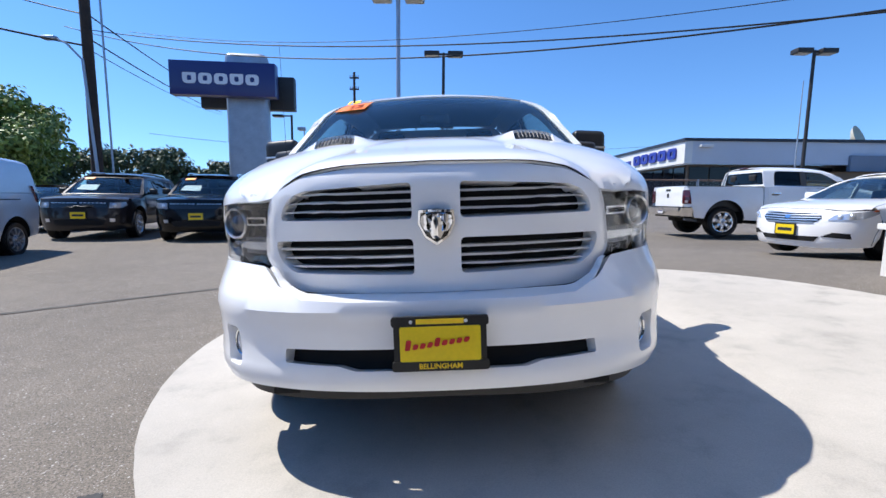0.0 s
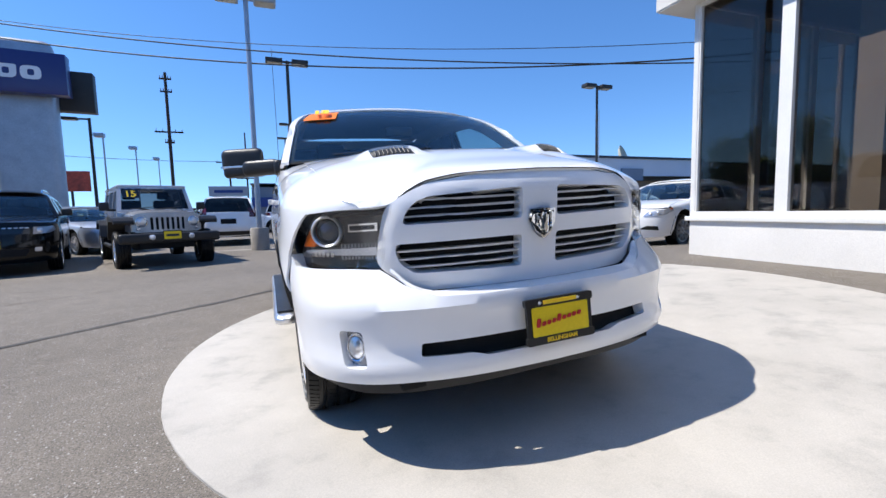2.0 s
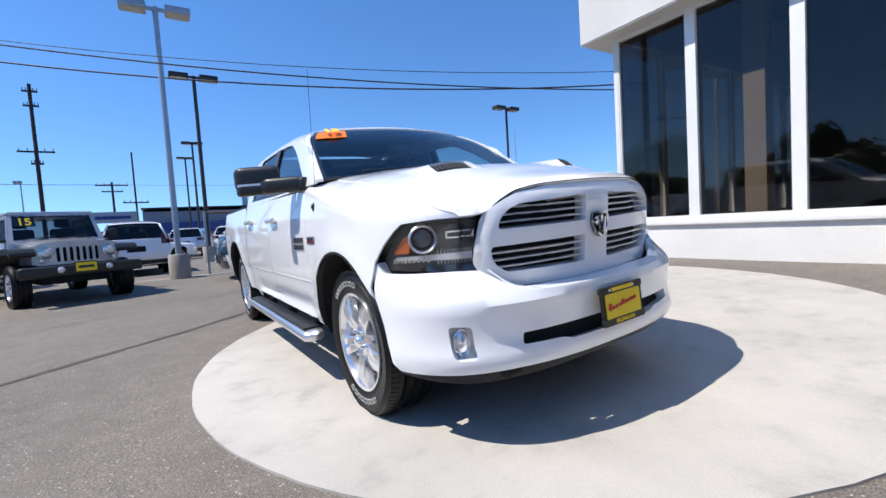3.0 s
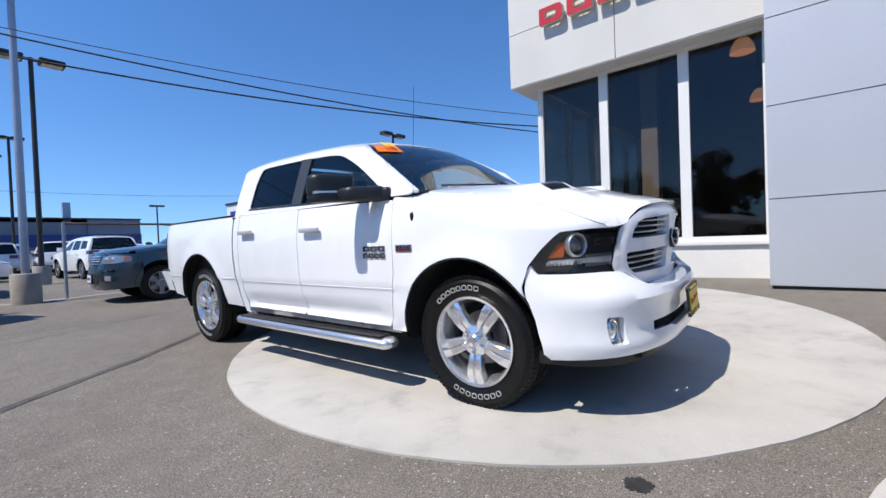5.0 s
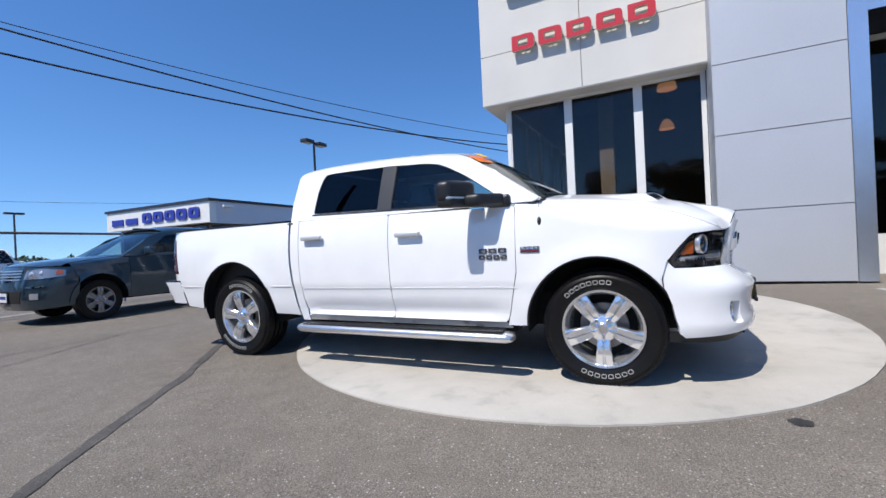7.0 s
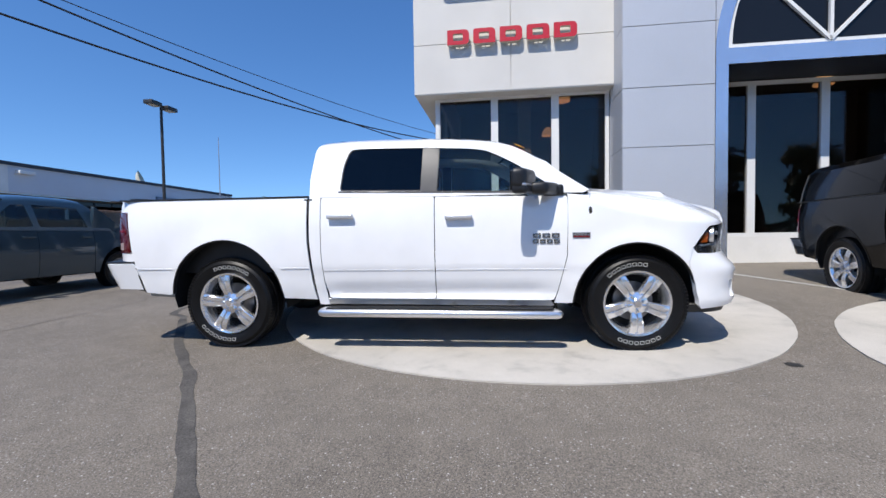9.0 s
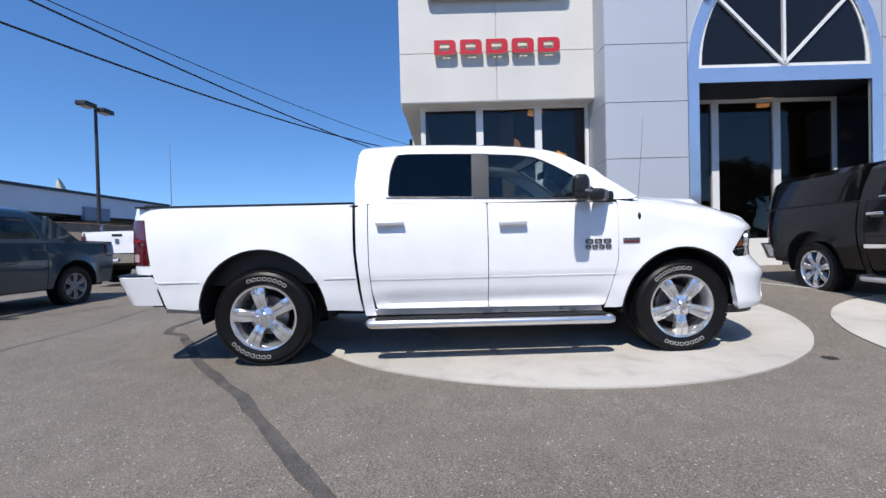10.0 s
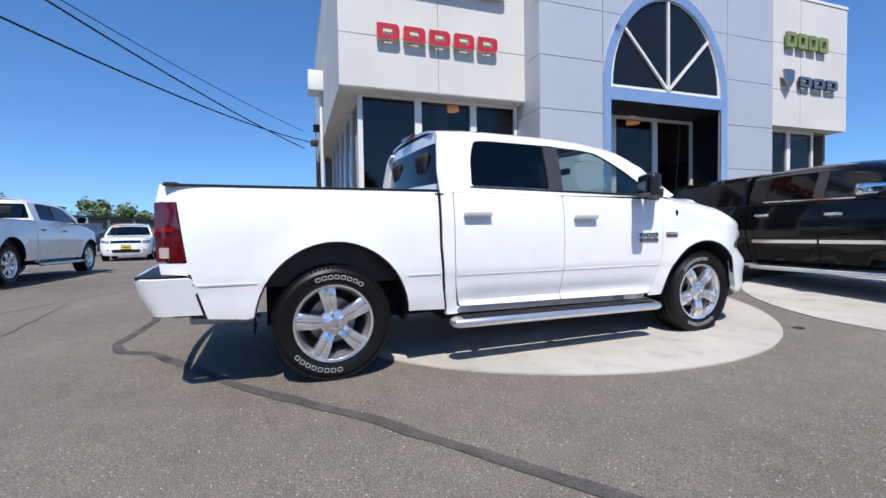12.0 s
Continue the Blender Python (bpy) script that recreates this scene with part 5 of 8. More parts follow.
def pickup(root, paint, long=0.0, hero=False, chrome=False, rim_style="five", cap=False, trim=None):
    """A full-size crew-cab pickup; long: metres added to the bed."""
    dims = dict(RAM)
    dims["arches"] = (RAM["arches"][0], (3.565 + long, 0.43, 0.525, 0.555))
    dims["tail_y"], dims["tail_from"] = 4.625 + long, 4.215 + long
    rear_axle = 3.575 + long
    long += 0.065
    S = Shape(**dims)
    st = 0.06 if hero else 0.13
    bumper_paint = CHROME if chrome else paint
    af, ar = S.arches
    for sg, away in SIDES:
        f = lambda y, v, sg=sg: S.over(y, v, sg)
        # front wing
        arc = arch_path(*af, 0.42, 0.70)
        ol = [(0.605, 0.415)] + arc + [(-0.345, 0.757), (-0.379, 0.870), (-0.443, 0.950), (-0.500, 1.010), (-0.535, 1.040), (-0.66, 1.048), (-0.70, 1.047), (-0.747, 1.046)]
        ol += [(y, S.over_x(y, smooth_table(y, SEAM) + 0.0008)) for y in (-0.745, -0.72, -0.70, -0.68, -0.66, -0.63, -0.6, -0.5, -0.35, -0.2, 0.0, 0.2, 0.40)]
        ol += [(0.43, S.over_x(0.43, 0.875)), (0.5, S.over_x(0.5, 0.915)), (0.597, S.over_x(0.597, 0.925)), (0.598, 1.20), (0.601, 0.82), (0.670, 0.52), (0.700, 0.415)]
        part("front_wing", sheet(ol, f, away, step=0.04 if hero else st, thick=0.012), paint, root)
        # doors
        for name, ol in (("front_door", [(0.608, 0.82), (0.676, 0.52), (0.706, 0.44), (1.691, 0.452), (1.691, 1.322), (0.602, 1.306), (0.600, 1.2)]), ("rear_door", [(1.698, 0.452), (2.63, 0.462), (2.665, 0.62), (2.680, 0.85), (2.680, 1.334), (1.698, 1.324)])):
            d = part(name, sheet(rounded(ol, 0.02), lambda y, z, sg=sg: S.side(y, z, sg), away, step=0.035 if hero else st, thick=0.014), paint, root, "white door" if paint is WHITE else "")
            hy = 1.49 if name == "front_door" else 2.50
            hz = 1.148 if name == "front_door" else 1.17
            hx = S.side(hy, hz, sg)[0]
            bm = box(hx + sg * 0.012, hx + sg * 0.050, hy - 0.115, hy + 0.115, hz - 0.020, hz + 0.020, 0.014, 3)
            part("handle", bm, CHROME if not hero else PALE_METAL, d, "bright door handle")
            part("handle_cup", sheet(rounded(rect(hy - 0.09, hy + 0.10, hz - 0.05, hz + 0.02), 0.03), lambda y, z, sg=sg: S.side(y, z, sg), away, step=0.05, thick=0.004, proud=0.002), APPLIQUE if not hero else paint, d)
        # sill below the doors
        part("sill_panel", sheet([(0.69, 0.375), (2.73, 0.395), (2.73, 0.448), (1.7, 0.444), (0.73, 0.432)], lambda y, z, sg=sg: (sg * (0.932 - 1.05 * (0.45 - z)), y, z), away, step=st, thick=0.012), paint, root)
        part("cab_corner", sheet([(2.64, 0.40), (2.728, 0.40), (2.755, 0.62), (2.784, 0.95), (2.784, 1.336), (2.687, 1.336), (2.687, 0.85), (2.672, 0.62)], lambda y, z, sg=sg: S.side(y, z, sg), away, step=st, thick=0.014), paint, root)
        # near-black strip stands in for the shade deep in the cab-to-bed gap
        part("cab_gap_seal", box(min(sg * 0.915, sg * 0.940), max(sg * 0.915, sg * 0.940), 2.76, 2.83, 0.50, 1.325), DARK, root)
        # pressed crease along the flank
        if hero:
            for nm, ya, yb2 in (("wing_crease", 0.608, 0.655), ("door_crease", 0.665, 1.690), ("door_crease", 1.699, 2.665), ("bed_crease", 2.80, 3.05), ("bed_crease", 4.06, 4.40)):
                part(nm, sheet(rect(ya, yb2, 0.700 if yb2 < 2.7 else 0.722, 0.711 if yb2 < 2.7 else 0.733), lambda y, z, sg=sg: S.side(y, z, sg), away, step=0.1, thick=0.01, proud=0.003), paint, root)
        # bed side
        ye = 4.52 + long
        arc = arch_path(*ar, 0.50, 0.50)
        ol = [(2.748, 0.445), (arc[-1][0] - 0.005, 0.46)] + arc[::-1] + [(4.06 + long, 0.49), (4.285 + long, 0.51), (4.36 + long, 0.72), (4.385 + long, 0.795), (ye + 0.015, 0.80), (ye + 0.028, 0.870), (4.382 + long, 0.870), (4.430 + long, 1.242), (ye + 0.034, 1.244), (ye + 0.008, 1.352), (2.808, 1.332), (2.808, 0.95), (2.778, 0.62)]
        part("bed_side", sheet(ol, lambda y, z, sg=sg: S.side(y, z, sg), away, step=st, thick=0.02), paint, root)
        x1 = S.side(3.5, 1.33, sg)[0]
        part("bed_rail", box(min(x1 + sg * 0.004, x1 - sg * 0.07), max(x1 + sg * 0.004, x1 - sg * 0.07), 2.80, ye - 0.02, 1.338, 1.353, 0.005), PLASTIC, root, "black bed rail cap")
        part("bed_inner_wall", box(min(x1 - sg * 0.07, x1 - sg * 0.10), max(x1 - sg * 0.07, x1 - sg * 0.10), 2.80, ye - 0.06, 0.72, 1.335), PLASTIC, root)
        # tail lamp
        tlo = [(4.388 + long, 0.876), (ye + 0.034, 0.876), (ye + 0.038, 1.238), (4.436 + long, 1.236)]
        t = part("tail_lamp", sheet(rounded(tlo, 0.015), lambda y, z, sg=sg: S.side(y, z, sg), away, step=0.06, thick=0.05, proud=0.006), RED_LENS, root, "dark red tail lamp")
        part("reverse_lens", sheet(rounded(rect(4.475 + long, ye + 0.012, 0.90, 0.965), 0.01), lambda y, z, sg=sg: S.side(y, z, sg), away, step=0.06, thick=0.01, proud=0.009), shader("pale_red_lens", (0.48, 0.38, 0.37), 0.15, 0, 1)[0], t)
        part("lens_band", sheet(rect(4.447 + long, ye + 0.03, 1.06, 1.082), lambda y, z, sg=sg: S.side(y, z, sg), away, step=0.06, thick=0.01, proud=0.011), shader("bright_red_lens", (0.26, 0.008, 0.01), 0.1, 0, 1)[0], t)
        bt = box(min(sg * 0.80, sg * 0.915), max(sg * 0.80, sg * 0.915), ye - 0.05, ye + 0.037, 0.876, 1.238, 0.02)
        for v in bt.verts:
            if abs(v.co.x) > 0.86:
                v.co.x = abs(S.side(v.co.y, v.co.z)[0]) * sg
        part("rear_lens", bt, RED_LENS, t)
        # arches and black lips
        for (cy, cz, a, h), zf, zt in ((af, 0.42, 0.70), (ar, 0.50, 0.50)):
            pth = arch_path(cy, cz, a, h, 0.36, 0.36 if cy > 1 else 0.40)
            inner = [S.side(y, max(z, 0.34), sg) for y, z in pth]
            vs, fs = [], []
            for i, (x, y, z) in enumerate(inner):
                vs += [(x - sg * 0.014, y, z), (sg * 0.52, y, z)]
                if i:
                    fs.append((2 * i - 2, 2 * i, 2 * i + 1, 2 * i - 1))
            k = len(vs)
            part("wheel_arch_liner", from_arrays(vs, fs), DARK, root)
            vs, fs = [], []
            for i, (y, z) in enumerate(arch_path(cy, cz, a, h, zf, 0.42 if cy < 1 else zt)):
                x = S.side(y, max(z, 0.34), sg)[0]
                d = Vector((y - cy, z - cz)).normalized() * 0.011
                vs += [(x + sg * 0.006, y, z), (x + sg * 0.004, y - d.x, z - d.y), (x - sg * 0.03, y - d.x, z - d.y)]
                if i:
                    b = 3 * i
                    fs += [(b - 3, b, b + 1, b - 2), (b - 2, b + 1, b + 2, b - 1)]
            part("arch_lip", from_arrays(vs, fs), PLASTIC, root)
        # cab flank with window holes
        wf = rounded([(0.655, 1.342), (1.682, 1.362), (1.664, 1.772), (1.38, 1.752), (1.20, 1.690), (1.0, 1.583)], [0.02, 0.015, 0.015, 0.08, 0.1, 0.1])
        wr = rounded([(1.806, 1.372), (2.520, 1.388), (2.500, 1.62), (2.45, 1.755), (2.34, 1.788), (1.792, 1.776)], [0.015, 0.03, 0.1, 0.05, 0.08, 0.015])
        pill = [(1.690, 1.366), (1.798, 1.370), (1.784, 1.780), (1.672, 1.776)]
        trim_o = [(1.676, 1.364), (1.812, 1.368), (1.799, 1.781), (1.658, 1.776)]
        cz = lambda y: smooth_table(y, S.roof) - 0.15
        ol = [(0.47, 1.333), (1.69, 1.326), (2.70, 1.337), (2.785, 1.335), (2.79, 1.5), (2.765, cz(2.76)), (2.74, cz(2.74) + 0.40)]
        ol += [(2.3, cz(2.3) + 0.42), (1.8, cz(1.8) + 0.42), (1.35, cz(1.35) + 0.42), (1.175, S.cab_v(1.175, 1.803)), (1.03, S.cab_v(1.03, 1.745)), (0.86, S.cab_v(0.86, 1.645)), (0.68, 1.525), (0.52, 1.415), (0.425, 1.352)]
        cb = lambda y, v, sg=sg: S.cab(y, v, sg)
        part("cab_side", sheet(ol, cb, away, [wf, wr, pill], step=st, thick=0.02), paint, root)
        for nm, w, g in (("front_side_window", wf, GLASS_SIDE), ("rear_side_window", wr, GLASS_TINT)):
            part(nm, sheet(w, cb, away, step=0.12, thick=0.004, proud=-0.012), g, root, "side window glass")
        part("pillar_trim", sheet(trim_o, cb, away, step=0.08, thick=0.012, proud=0.003), APPLIQUE, root, "grey pillar trim")
        part("belt_trim", sheet([(0.64, 1.330), (2.53, 1.374), (2.53, 1.386), (0.64, 1.344)], cb, away, step=0.1, thick=0.006, proud=0.004), PLASTIC if hero else CHROME, root)
        for w in (wf, wr):
            c = np.mean(np.array(w), 0)
            part("window_seal", sheet([(c[0] + (y - c[0]) * 1.012, c[1] + (z - c[1]) * 1.02) for y, z in w], cb, away, [[(c[0] + (y - c[0]) * 0.975, c[1] + (z - c[1]) * 0.955) for y, z in w]], step=0.12, thick=0.012, proud=-0.006), PLASTIC, root)
        # head lamp
        ul = lambda x, z=0.95: S.u_of_x(x, z)
        uy = lambda y, z: S.u_of_y(y, z)
        hl = [(ul(0.652, 0.82), 0.819), (ul(0.600, 1.04), 1.058), (ul(0.66, 1.04), 1.056), (uy(-0.68, 1.04), 1.053), (uy(-0.62, 1.04), 1.046), (uy(-0.54, 1.04), 1.040), (uy(-0.505, 1.0), 1.012), (uy(-0.45, 0.95), 0.950), (uy(-0.384, 0.876), 0.876), (uy(-0.395, 0.86), 0.862), (uy(-0.425, 0.83), 0.828)]
        hn = lambda u, z, sg=sg: S.nose(sg * u, z)
        fr = (sg * 0.5, -1, 0)
        lamp = part("head_lamp", sheet(hl, lambda u, z, hn=hn: tuple(Vector(hn(u, z)) * 1.0), fr, step=0.05, thick=0.03, proud=-0.05), BEZEL, root, "dark bezel head lamp with bright ring")
        cov = part("lens_cover", sheet(hl, hn, fr, step=0.05, thick=0.003), LENS, lamp)
        cov.visible_shadow = False
        uc = ul(0.838)
        c = Vector(hn(uc, 0.966))
        nrm = Vector((sg * 0.45, -0.89, 0))
        mm = Matrix.Translation(c - nrm * 0.02) @ nrm.to_track_quat("Z", "Y").to_matrix().to_4x4()
        bm = lathe([(0.052, -0.02), (0.054, 0.006), (0.059, 0.010), (0.064, 0.004), (0.064, -0.02)], 36, "Z")
        bmesh.ops.transform(bm, matrix=mm, verts=bm.verts)
        part("lamp_ring", bm, SATIN, lamp, "pale ring")
        bm = lathe([(0.0, 0.012), (0.026, 0.004), (0.046, -0.014), (0.056, -0.04)], 36, "Z")
        bmesh.ops.transform(bm, matrix=mm, verts=bm.verts)
        part("projector", bm, shader("projector_lens", (0.05, 0.055, 0.07), 0.05, 0.3, 1)[0], lamp)
        part("amber_lens", sheet(rounded([(uy(-0.545, 0.9), 0.905), (uy(-0.472, 0.9), 0.905), (uy(-0.525, 0.97), 0.975), (uy(-0.56, 0.99), 0.99)], 0.01), hn, fr, step=0.04, thick=0.015, proud=-0.02), AMBER, lamp, "amber side lens")
        part("led_strip", sheet([(ul(0.67), 0.862), (uy(-0.46, 0.86), 0.872), (uy(-0.48, 0.88), 0.890), (ul(0.67), 0.895)], hn, fr, step=0.04, thick=0.015, proud=-0.028), CLEAR_LENS, lamp)
        part("reflector", sheet([(ul(0.665), 0.842), (ul(0.70), 0.842), (ul(0.81), 0.850), (ul(0.80), 0.905), (ul(0.72), 0.925), (ul(0.655), 0.935)], hn, fr, step=0.04, thick=0.01, proud=-0.036), BEZEL, lamp, "ribbed reflector")
        for i in range(11):
            xr = 0.672 + 0.0125 * i
            part("reflector_rib", sheet([(ul(xr), 0.848), (ul(xr + 0.005), 0.848), (ul(xr + 0.004), 0.912), (ul(xr - 0.001), 0.912)], hn, fr, step=0.05, thick=0.012, proud=-0.030), LAMP_GREY, lamp)
        for i in range(9):
            yr = -0.62 + 0.018 * i
            part("led", sheet([(uy(yr, 0.86), 0.862), (uy(yr + 0.011, 0.86), 0.862), (uy(yr + 0.009, 0.88), 0.880), (uy(yr - 0.002, 0.88), 0.880)], hn, fr, step=0.05, thick=0.010, proud=-0.020), CHROME, lamp)
        part("lamp_brow", sheet([(ul(0.64), 1.018), (ul(0.76), 1.020), (uy(-0.60, 1.02), 1.020), (uy(-0.60, 1.03), 1.032), (ul(0.76), 1.034), (ul(0.63), 1.034)], hn, fr, step=0.05, thick=0.03, proud=-0.022), GLOSS_BLACK, lamp)
        part("lamp_bar", sheet([(ul(0.66), 0.958), (ul(0.765), 0.958), (ul(0.765), 0.990), (ul(0.66), 0.990)], hn, fr, [[(ul(0.67), 0.965), (ul(0.76), 0.965), (ul(0.76), 0.983), (ul(0.67), 0.983)]], step=0.04, thick=0.012, proud=-0.02), CHROME, lamp)
        # mirror: an arm that sweeps back from the door and an upright head
        def swept(bm, k, x0=0.95):
            for v in bm.verts:
                v.co.y += k * (abs(v.co.x) - x0)
            return bm

        def span(xa, xb):
            return min(sg * xa, sg * xb), max(sg * xa, sg * xb)
        cap_mat = PLASTIC if hero else CHROME
        mir = part("door_mirror", swept(box(*span(0.93, 1.16), 0.665, 0.80, 1.312, 1.412, 0.042, 4), 0.62), PLASTIC if hero else paint, root, "black folding door mirror")
        part("mirror_base", swept(box(*span(1.015, 1.285), 0.82, 0.94, 1.318, 1.395, 0.030, 4), 0.42), PLASTIC if hero else paint, mir)
        part("mirror_head", swept(box(*span(1.02, 1.292), 0.825, 0.945, 1.352, 1.512, 0.050, 5), 0.42), cap_mat, mir)
        # satin strip modelled in place of the sky's reflection on the black head
        part("mirror_trim", swept(box(*span(1.018, 1.288), 0.822, 0.90, 1.376, 1.396, 0.008, 2), 0.42), SATIN, mir, "bright strip standing in for a sky reflection")
        part("mirror_glass", swept(box(*span(1.05, 1.27), 0.9455, 0.950, 1.345, 1.495, 0.002, 1), 0.42), shader("dark_mirror_glass", (0.22, 0.22, 0.23), 0.04, 1.0)[0], mir, "mirror glass")
        part("mirror_foot", box(*span(0.905, 0.965), 0.63, 0.80, 1.305, 1.40, 0.028, 3), PLASTIC, mir)
        # step bar
        xs = sg * 0.985
        bm = bmesh.new()
        rows = []
        for y in (0.64, 0.66, 0.70, 1.2, 1.7, 2.2, 2.66, 2.70, 2.72):
            k = 0.35 if y in (0.64, 2.72) else 0.8 if y in (0.66, 2.70) else 1.0
            zc = 0.335 + 0.014 * (y - 0.64) / 2.1
            rows.append([bm.verts.new((xs + 0.078 * k * math.copysign(abs(math.cos(a)) ** 0.7, math.cos(a)), y, zc + 0.040 * k * math.copysign(abs(math.sin(a)) ** 0.8, math.sin(a)))) for a in [2 * math.pi * i / 18 for i in range(18)]])
        for a, b in zip(rows, rows[1:]):
            for i in range(18):
                bm.faces.new((a[i], a[(i + 1) % 18], b[(i + 1) % 18], b[i]))
        bm.faces.new(rows[0])
        bm.faces.new(rows[-1])
        bmesh.ops.recalc_face_normals(bm, faces=bm.faces)
        bar = part("step_bar", bm, SATIN, root, "chrome step bar with black treads")
        part("step_tread", box(xs - 0.055, xs + 0.055, 0.72, 2.64, 0.378, 0.3895, 0.004), PLASTIC, bar)
        for y in (0.95, 1.7, 2.45):
            part("bracket", box(min(xs, sg * 0.7), max(xs, sg * 0.7), y - 0.03, y + 0.03, 0.33, 0.37), DARK, bar)
        for y, tn in ((0.03, 0), (rear_axle, 25)):
            wheel(root, sg * 0.803, y, 0.408, sg, 0.412, 0.27, 0.268, style=rim_style, letters=hero, turn=tn)
    # middle parts
    nf = lambda x: S.nose_from - (S.nose_from - (-0.879)) * max(0, 1 - (abs(x) / S.w) ** S.p) ** (1 / S.p)
    xs = np.linspace(-0.57, 0.57, 25)
    hood = [(x, nf(x) + 0.0006) for x in xs]
    back = [(-smooth_table(y, SEAM) + (-0.006 if y < -0.70 else 0.0006), y) for y in (-0.785, -0.765, -0.74, -0.72, -0.70, -0.68, -0.66, -0.63, -0.6, -0.55, -0.5, -0.35, -0.2, 0.0, 0.2, 0.42)]
    rear = [(x, 0.30 + 0.15 * (abs(x) / 0.79) ** 2) for x in np.linspace(-0.78, 0.78, 21)]
    ol = hood + [(-x, y) for x, y in back] + rear[::-1] + back[::-1]
    sc = [rounded([(s * 0.355, -0.425), (s * 0.550, -0.355), (s * 0.555, -0.275), (s * 0.360, -0.345)], 0.012) for s in (-1, 1)] if hero else []

    def hood_at(x, y):
        p = S.top(x, y)
        b = 0.0
        if hero:
            for s in (-1, 1):
                lip = y - (-0.425 + 0.36 * (s * x - 0.355))
                across = max(0.0, 1 - ((s * x - 0.455) / 0.16) ** 4)
                if lip > 0 and s * x > 0:
                    b += 0.034 * across * min(1.0, lip / 0.07) * max(0.0, 1 - max(0.0, lip - 0.07) / 0.42) ** 2
        b += 0.010 * math.exp(-(((abs(x) - 0.44) / 0.12) ** 2)) * max(0, min(1, (y + 0.8) / 0.4))
        return (p[0], p[1], p[2] + b)
    hd = part("bonnet", sheet(ol, hood_at, (0, 0, 1), sc, step=0.035 if hero else st, thick=0.014, proud=0.0015), paint, root, "domed bonnet" + (" with two black scoops" if hero else ""))
    # body-colour strips added under the bonnet seams to lighten their dark gaps
    for s in (-1, 1) if hero else ():
        edge_y = (-0.73, -0.70, -0.66, -0.6, -0.5, -0.35, -0.2, 0.0, 0.2, 0.40)
        strip = [(s * (smooth_table(y, SEAM) - 0.010), y) for y in edge_y] + [(s * (smooth_table(y, SEAM) + 0.008), y) for y in reversed(edge_y)]
        part("seam_flange", sheet(strip, hood_at, (0, 0, 1), step=0.05, thick=0.004, proud=-0.004), paint, hd)
    bead = [(x, smooth_table(abs(x), S.edge) + 0.0035) for x in np.linspace(-0.575, 0.575, 33)]
    part("bonnet_seal", sheet(bead + [(x, z + 0.004) for x, z in bead[::-1]], lambda x, z: (x, nf(x) - 0.003, z), (0, -1, 0), step=0.03, thick=0.012), DARK, hd, "black rubber seal")
    for h in sc:
        part("scoop", sheet([(np.mean([p[0] for p in h]) + (x - np.mean([p[0] for p in h])) * 1.03, y) for x, y in h], hood_at, (0, 0, 1), step=0.05, thick=0.01, proud=-0.010), PLASTIC, hd, "black mesh scoop")
        cx = np.mean([p[0] for p in h])
        for i in range(9):
            x = cx - 0.075 + 0.0185 * i
            q0, q1 = hood_at(x, -0.405 + 0.36 * (abs(x) - 0.355)), hood_at(x, -0.36 + 0.36 * (abs(x) - 0.355))
            part("scoop_rib", tube((q0[0], q0[1], q0[2] - 0.004), (q1[0], q1[1], q1[2] - 0.004), 0.003, seg=5), PLASTIC, hd)
    part("cowl", sheet([(-0.84, 0.47)] + [(x, 0.31 + 0.15 * (abs(x) / 0.79) ** 2) for x in np.linspace(-0.78, 0.78, 15)] + [(0.84, 0.47), (0.80, 0.56), (0.4, 0.47), (0, 0.43), (-0.4, 0.47), (-0.80, 0.56)], lambda x, y: (x, y, 1.352 + 0.01 * (1 - abs(x))), (0, 0, 1), step=0.15, thick=0.01), PLASTIC, root, "black wiper cowl")
    # bumper
    ux = S.u_of_x
    uz = S.u_of_x
    half = [(0.0, 0.702), (ux(0.30, 0.70), 0.702), (ux(0.48, 0.70), 0.708), (uz(0.57, 0.76), 0.745), (uz(0.655, 0.82), 0.810), (uz(0.75, 0.82), 0.816), (S.u_of_y(-0.55, 0.82), 0.818), (S.u_of_y(-0.425, 0.82), 0.823), (S.u_of_y(-0.384, 0.868), 0.868), (S.u_of_y(-0.352, 0.757), 0.752), (S.u_of_y(-0.358, 0.70), 0.697), (S.u_of_y(-0.405, 0.58), 0.58), (S.u_of_y(-0.432, 0.46), 0.46), (S.u_of_y(-0.44, 0.42), 0.40), (S.u_of_y(-0.47, 0.37), 0.368), (S.u_of_y(-0.62, 0.38), 0.375), (ux(0.72), 0.385), (ux(0.58), 0.390), (ux(0.35), 0.388), (0.0, 0.384)]
    holes = []
    for s in (-1, 1):
        holes.append(rounded([(s * ux(0.752), 0.447), (s * ux(0.828), 0.447), (s * ux(0.838), 0.592), (s * ux(0.760), 0.588)], 0.024))
    holes.append(rounded([(-ux(0.56), 0.484), (-ux(0.36), 0.478), (-ux(0.30), 0.462), (ux(0.30), 0.462), (ux(0.36), 0.478), (ux(0.56), 0.484), (ux(0.555), 0.533), (-ux(0.555), 0.533)], 0.012))
    bump_p = part("front_bumper", sheet(mirror_poly(half), S.nose, (0, -1, 0), holes, step=0.045 if hero else 0.09, thick=0.05), bumper_paint, root, "painted front bumper" if not chrome else "chrome front bumper")
    part("bumper_intake", sheet(rect(-ux(0.58), ux(0.58), 0.455, 0.55), S.nose, (0, -1, 0), step=0.08, thick=0.01, proud=-0.052), DARK, bump_p, "black lower intake")
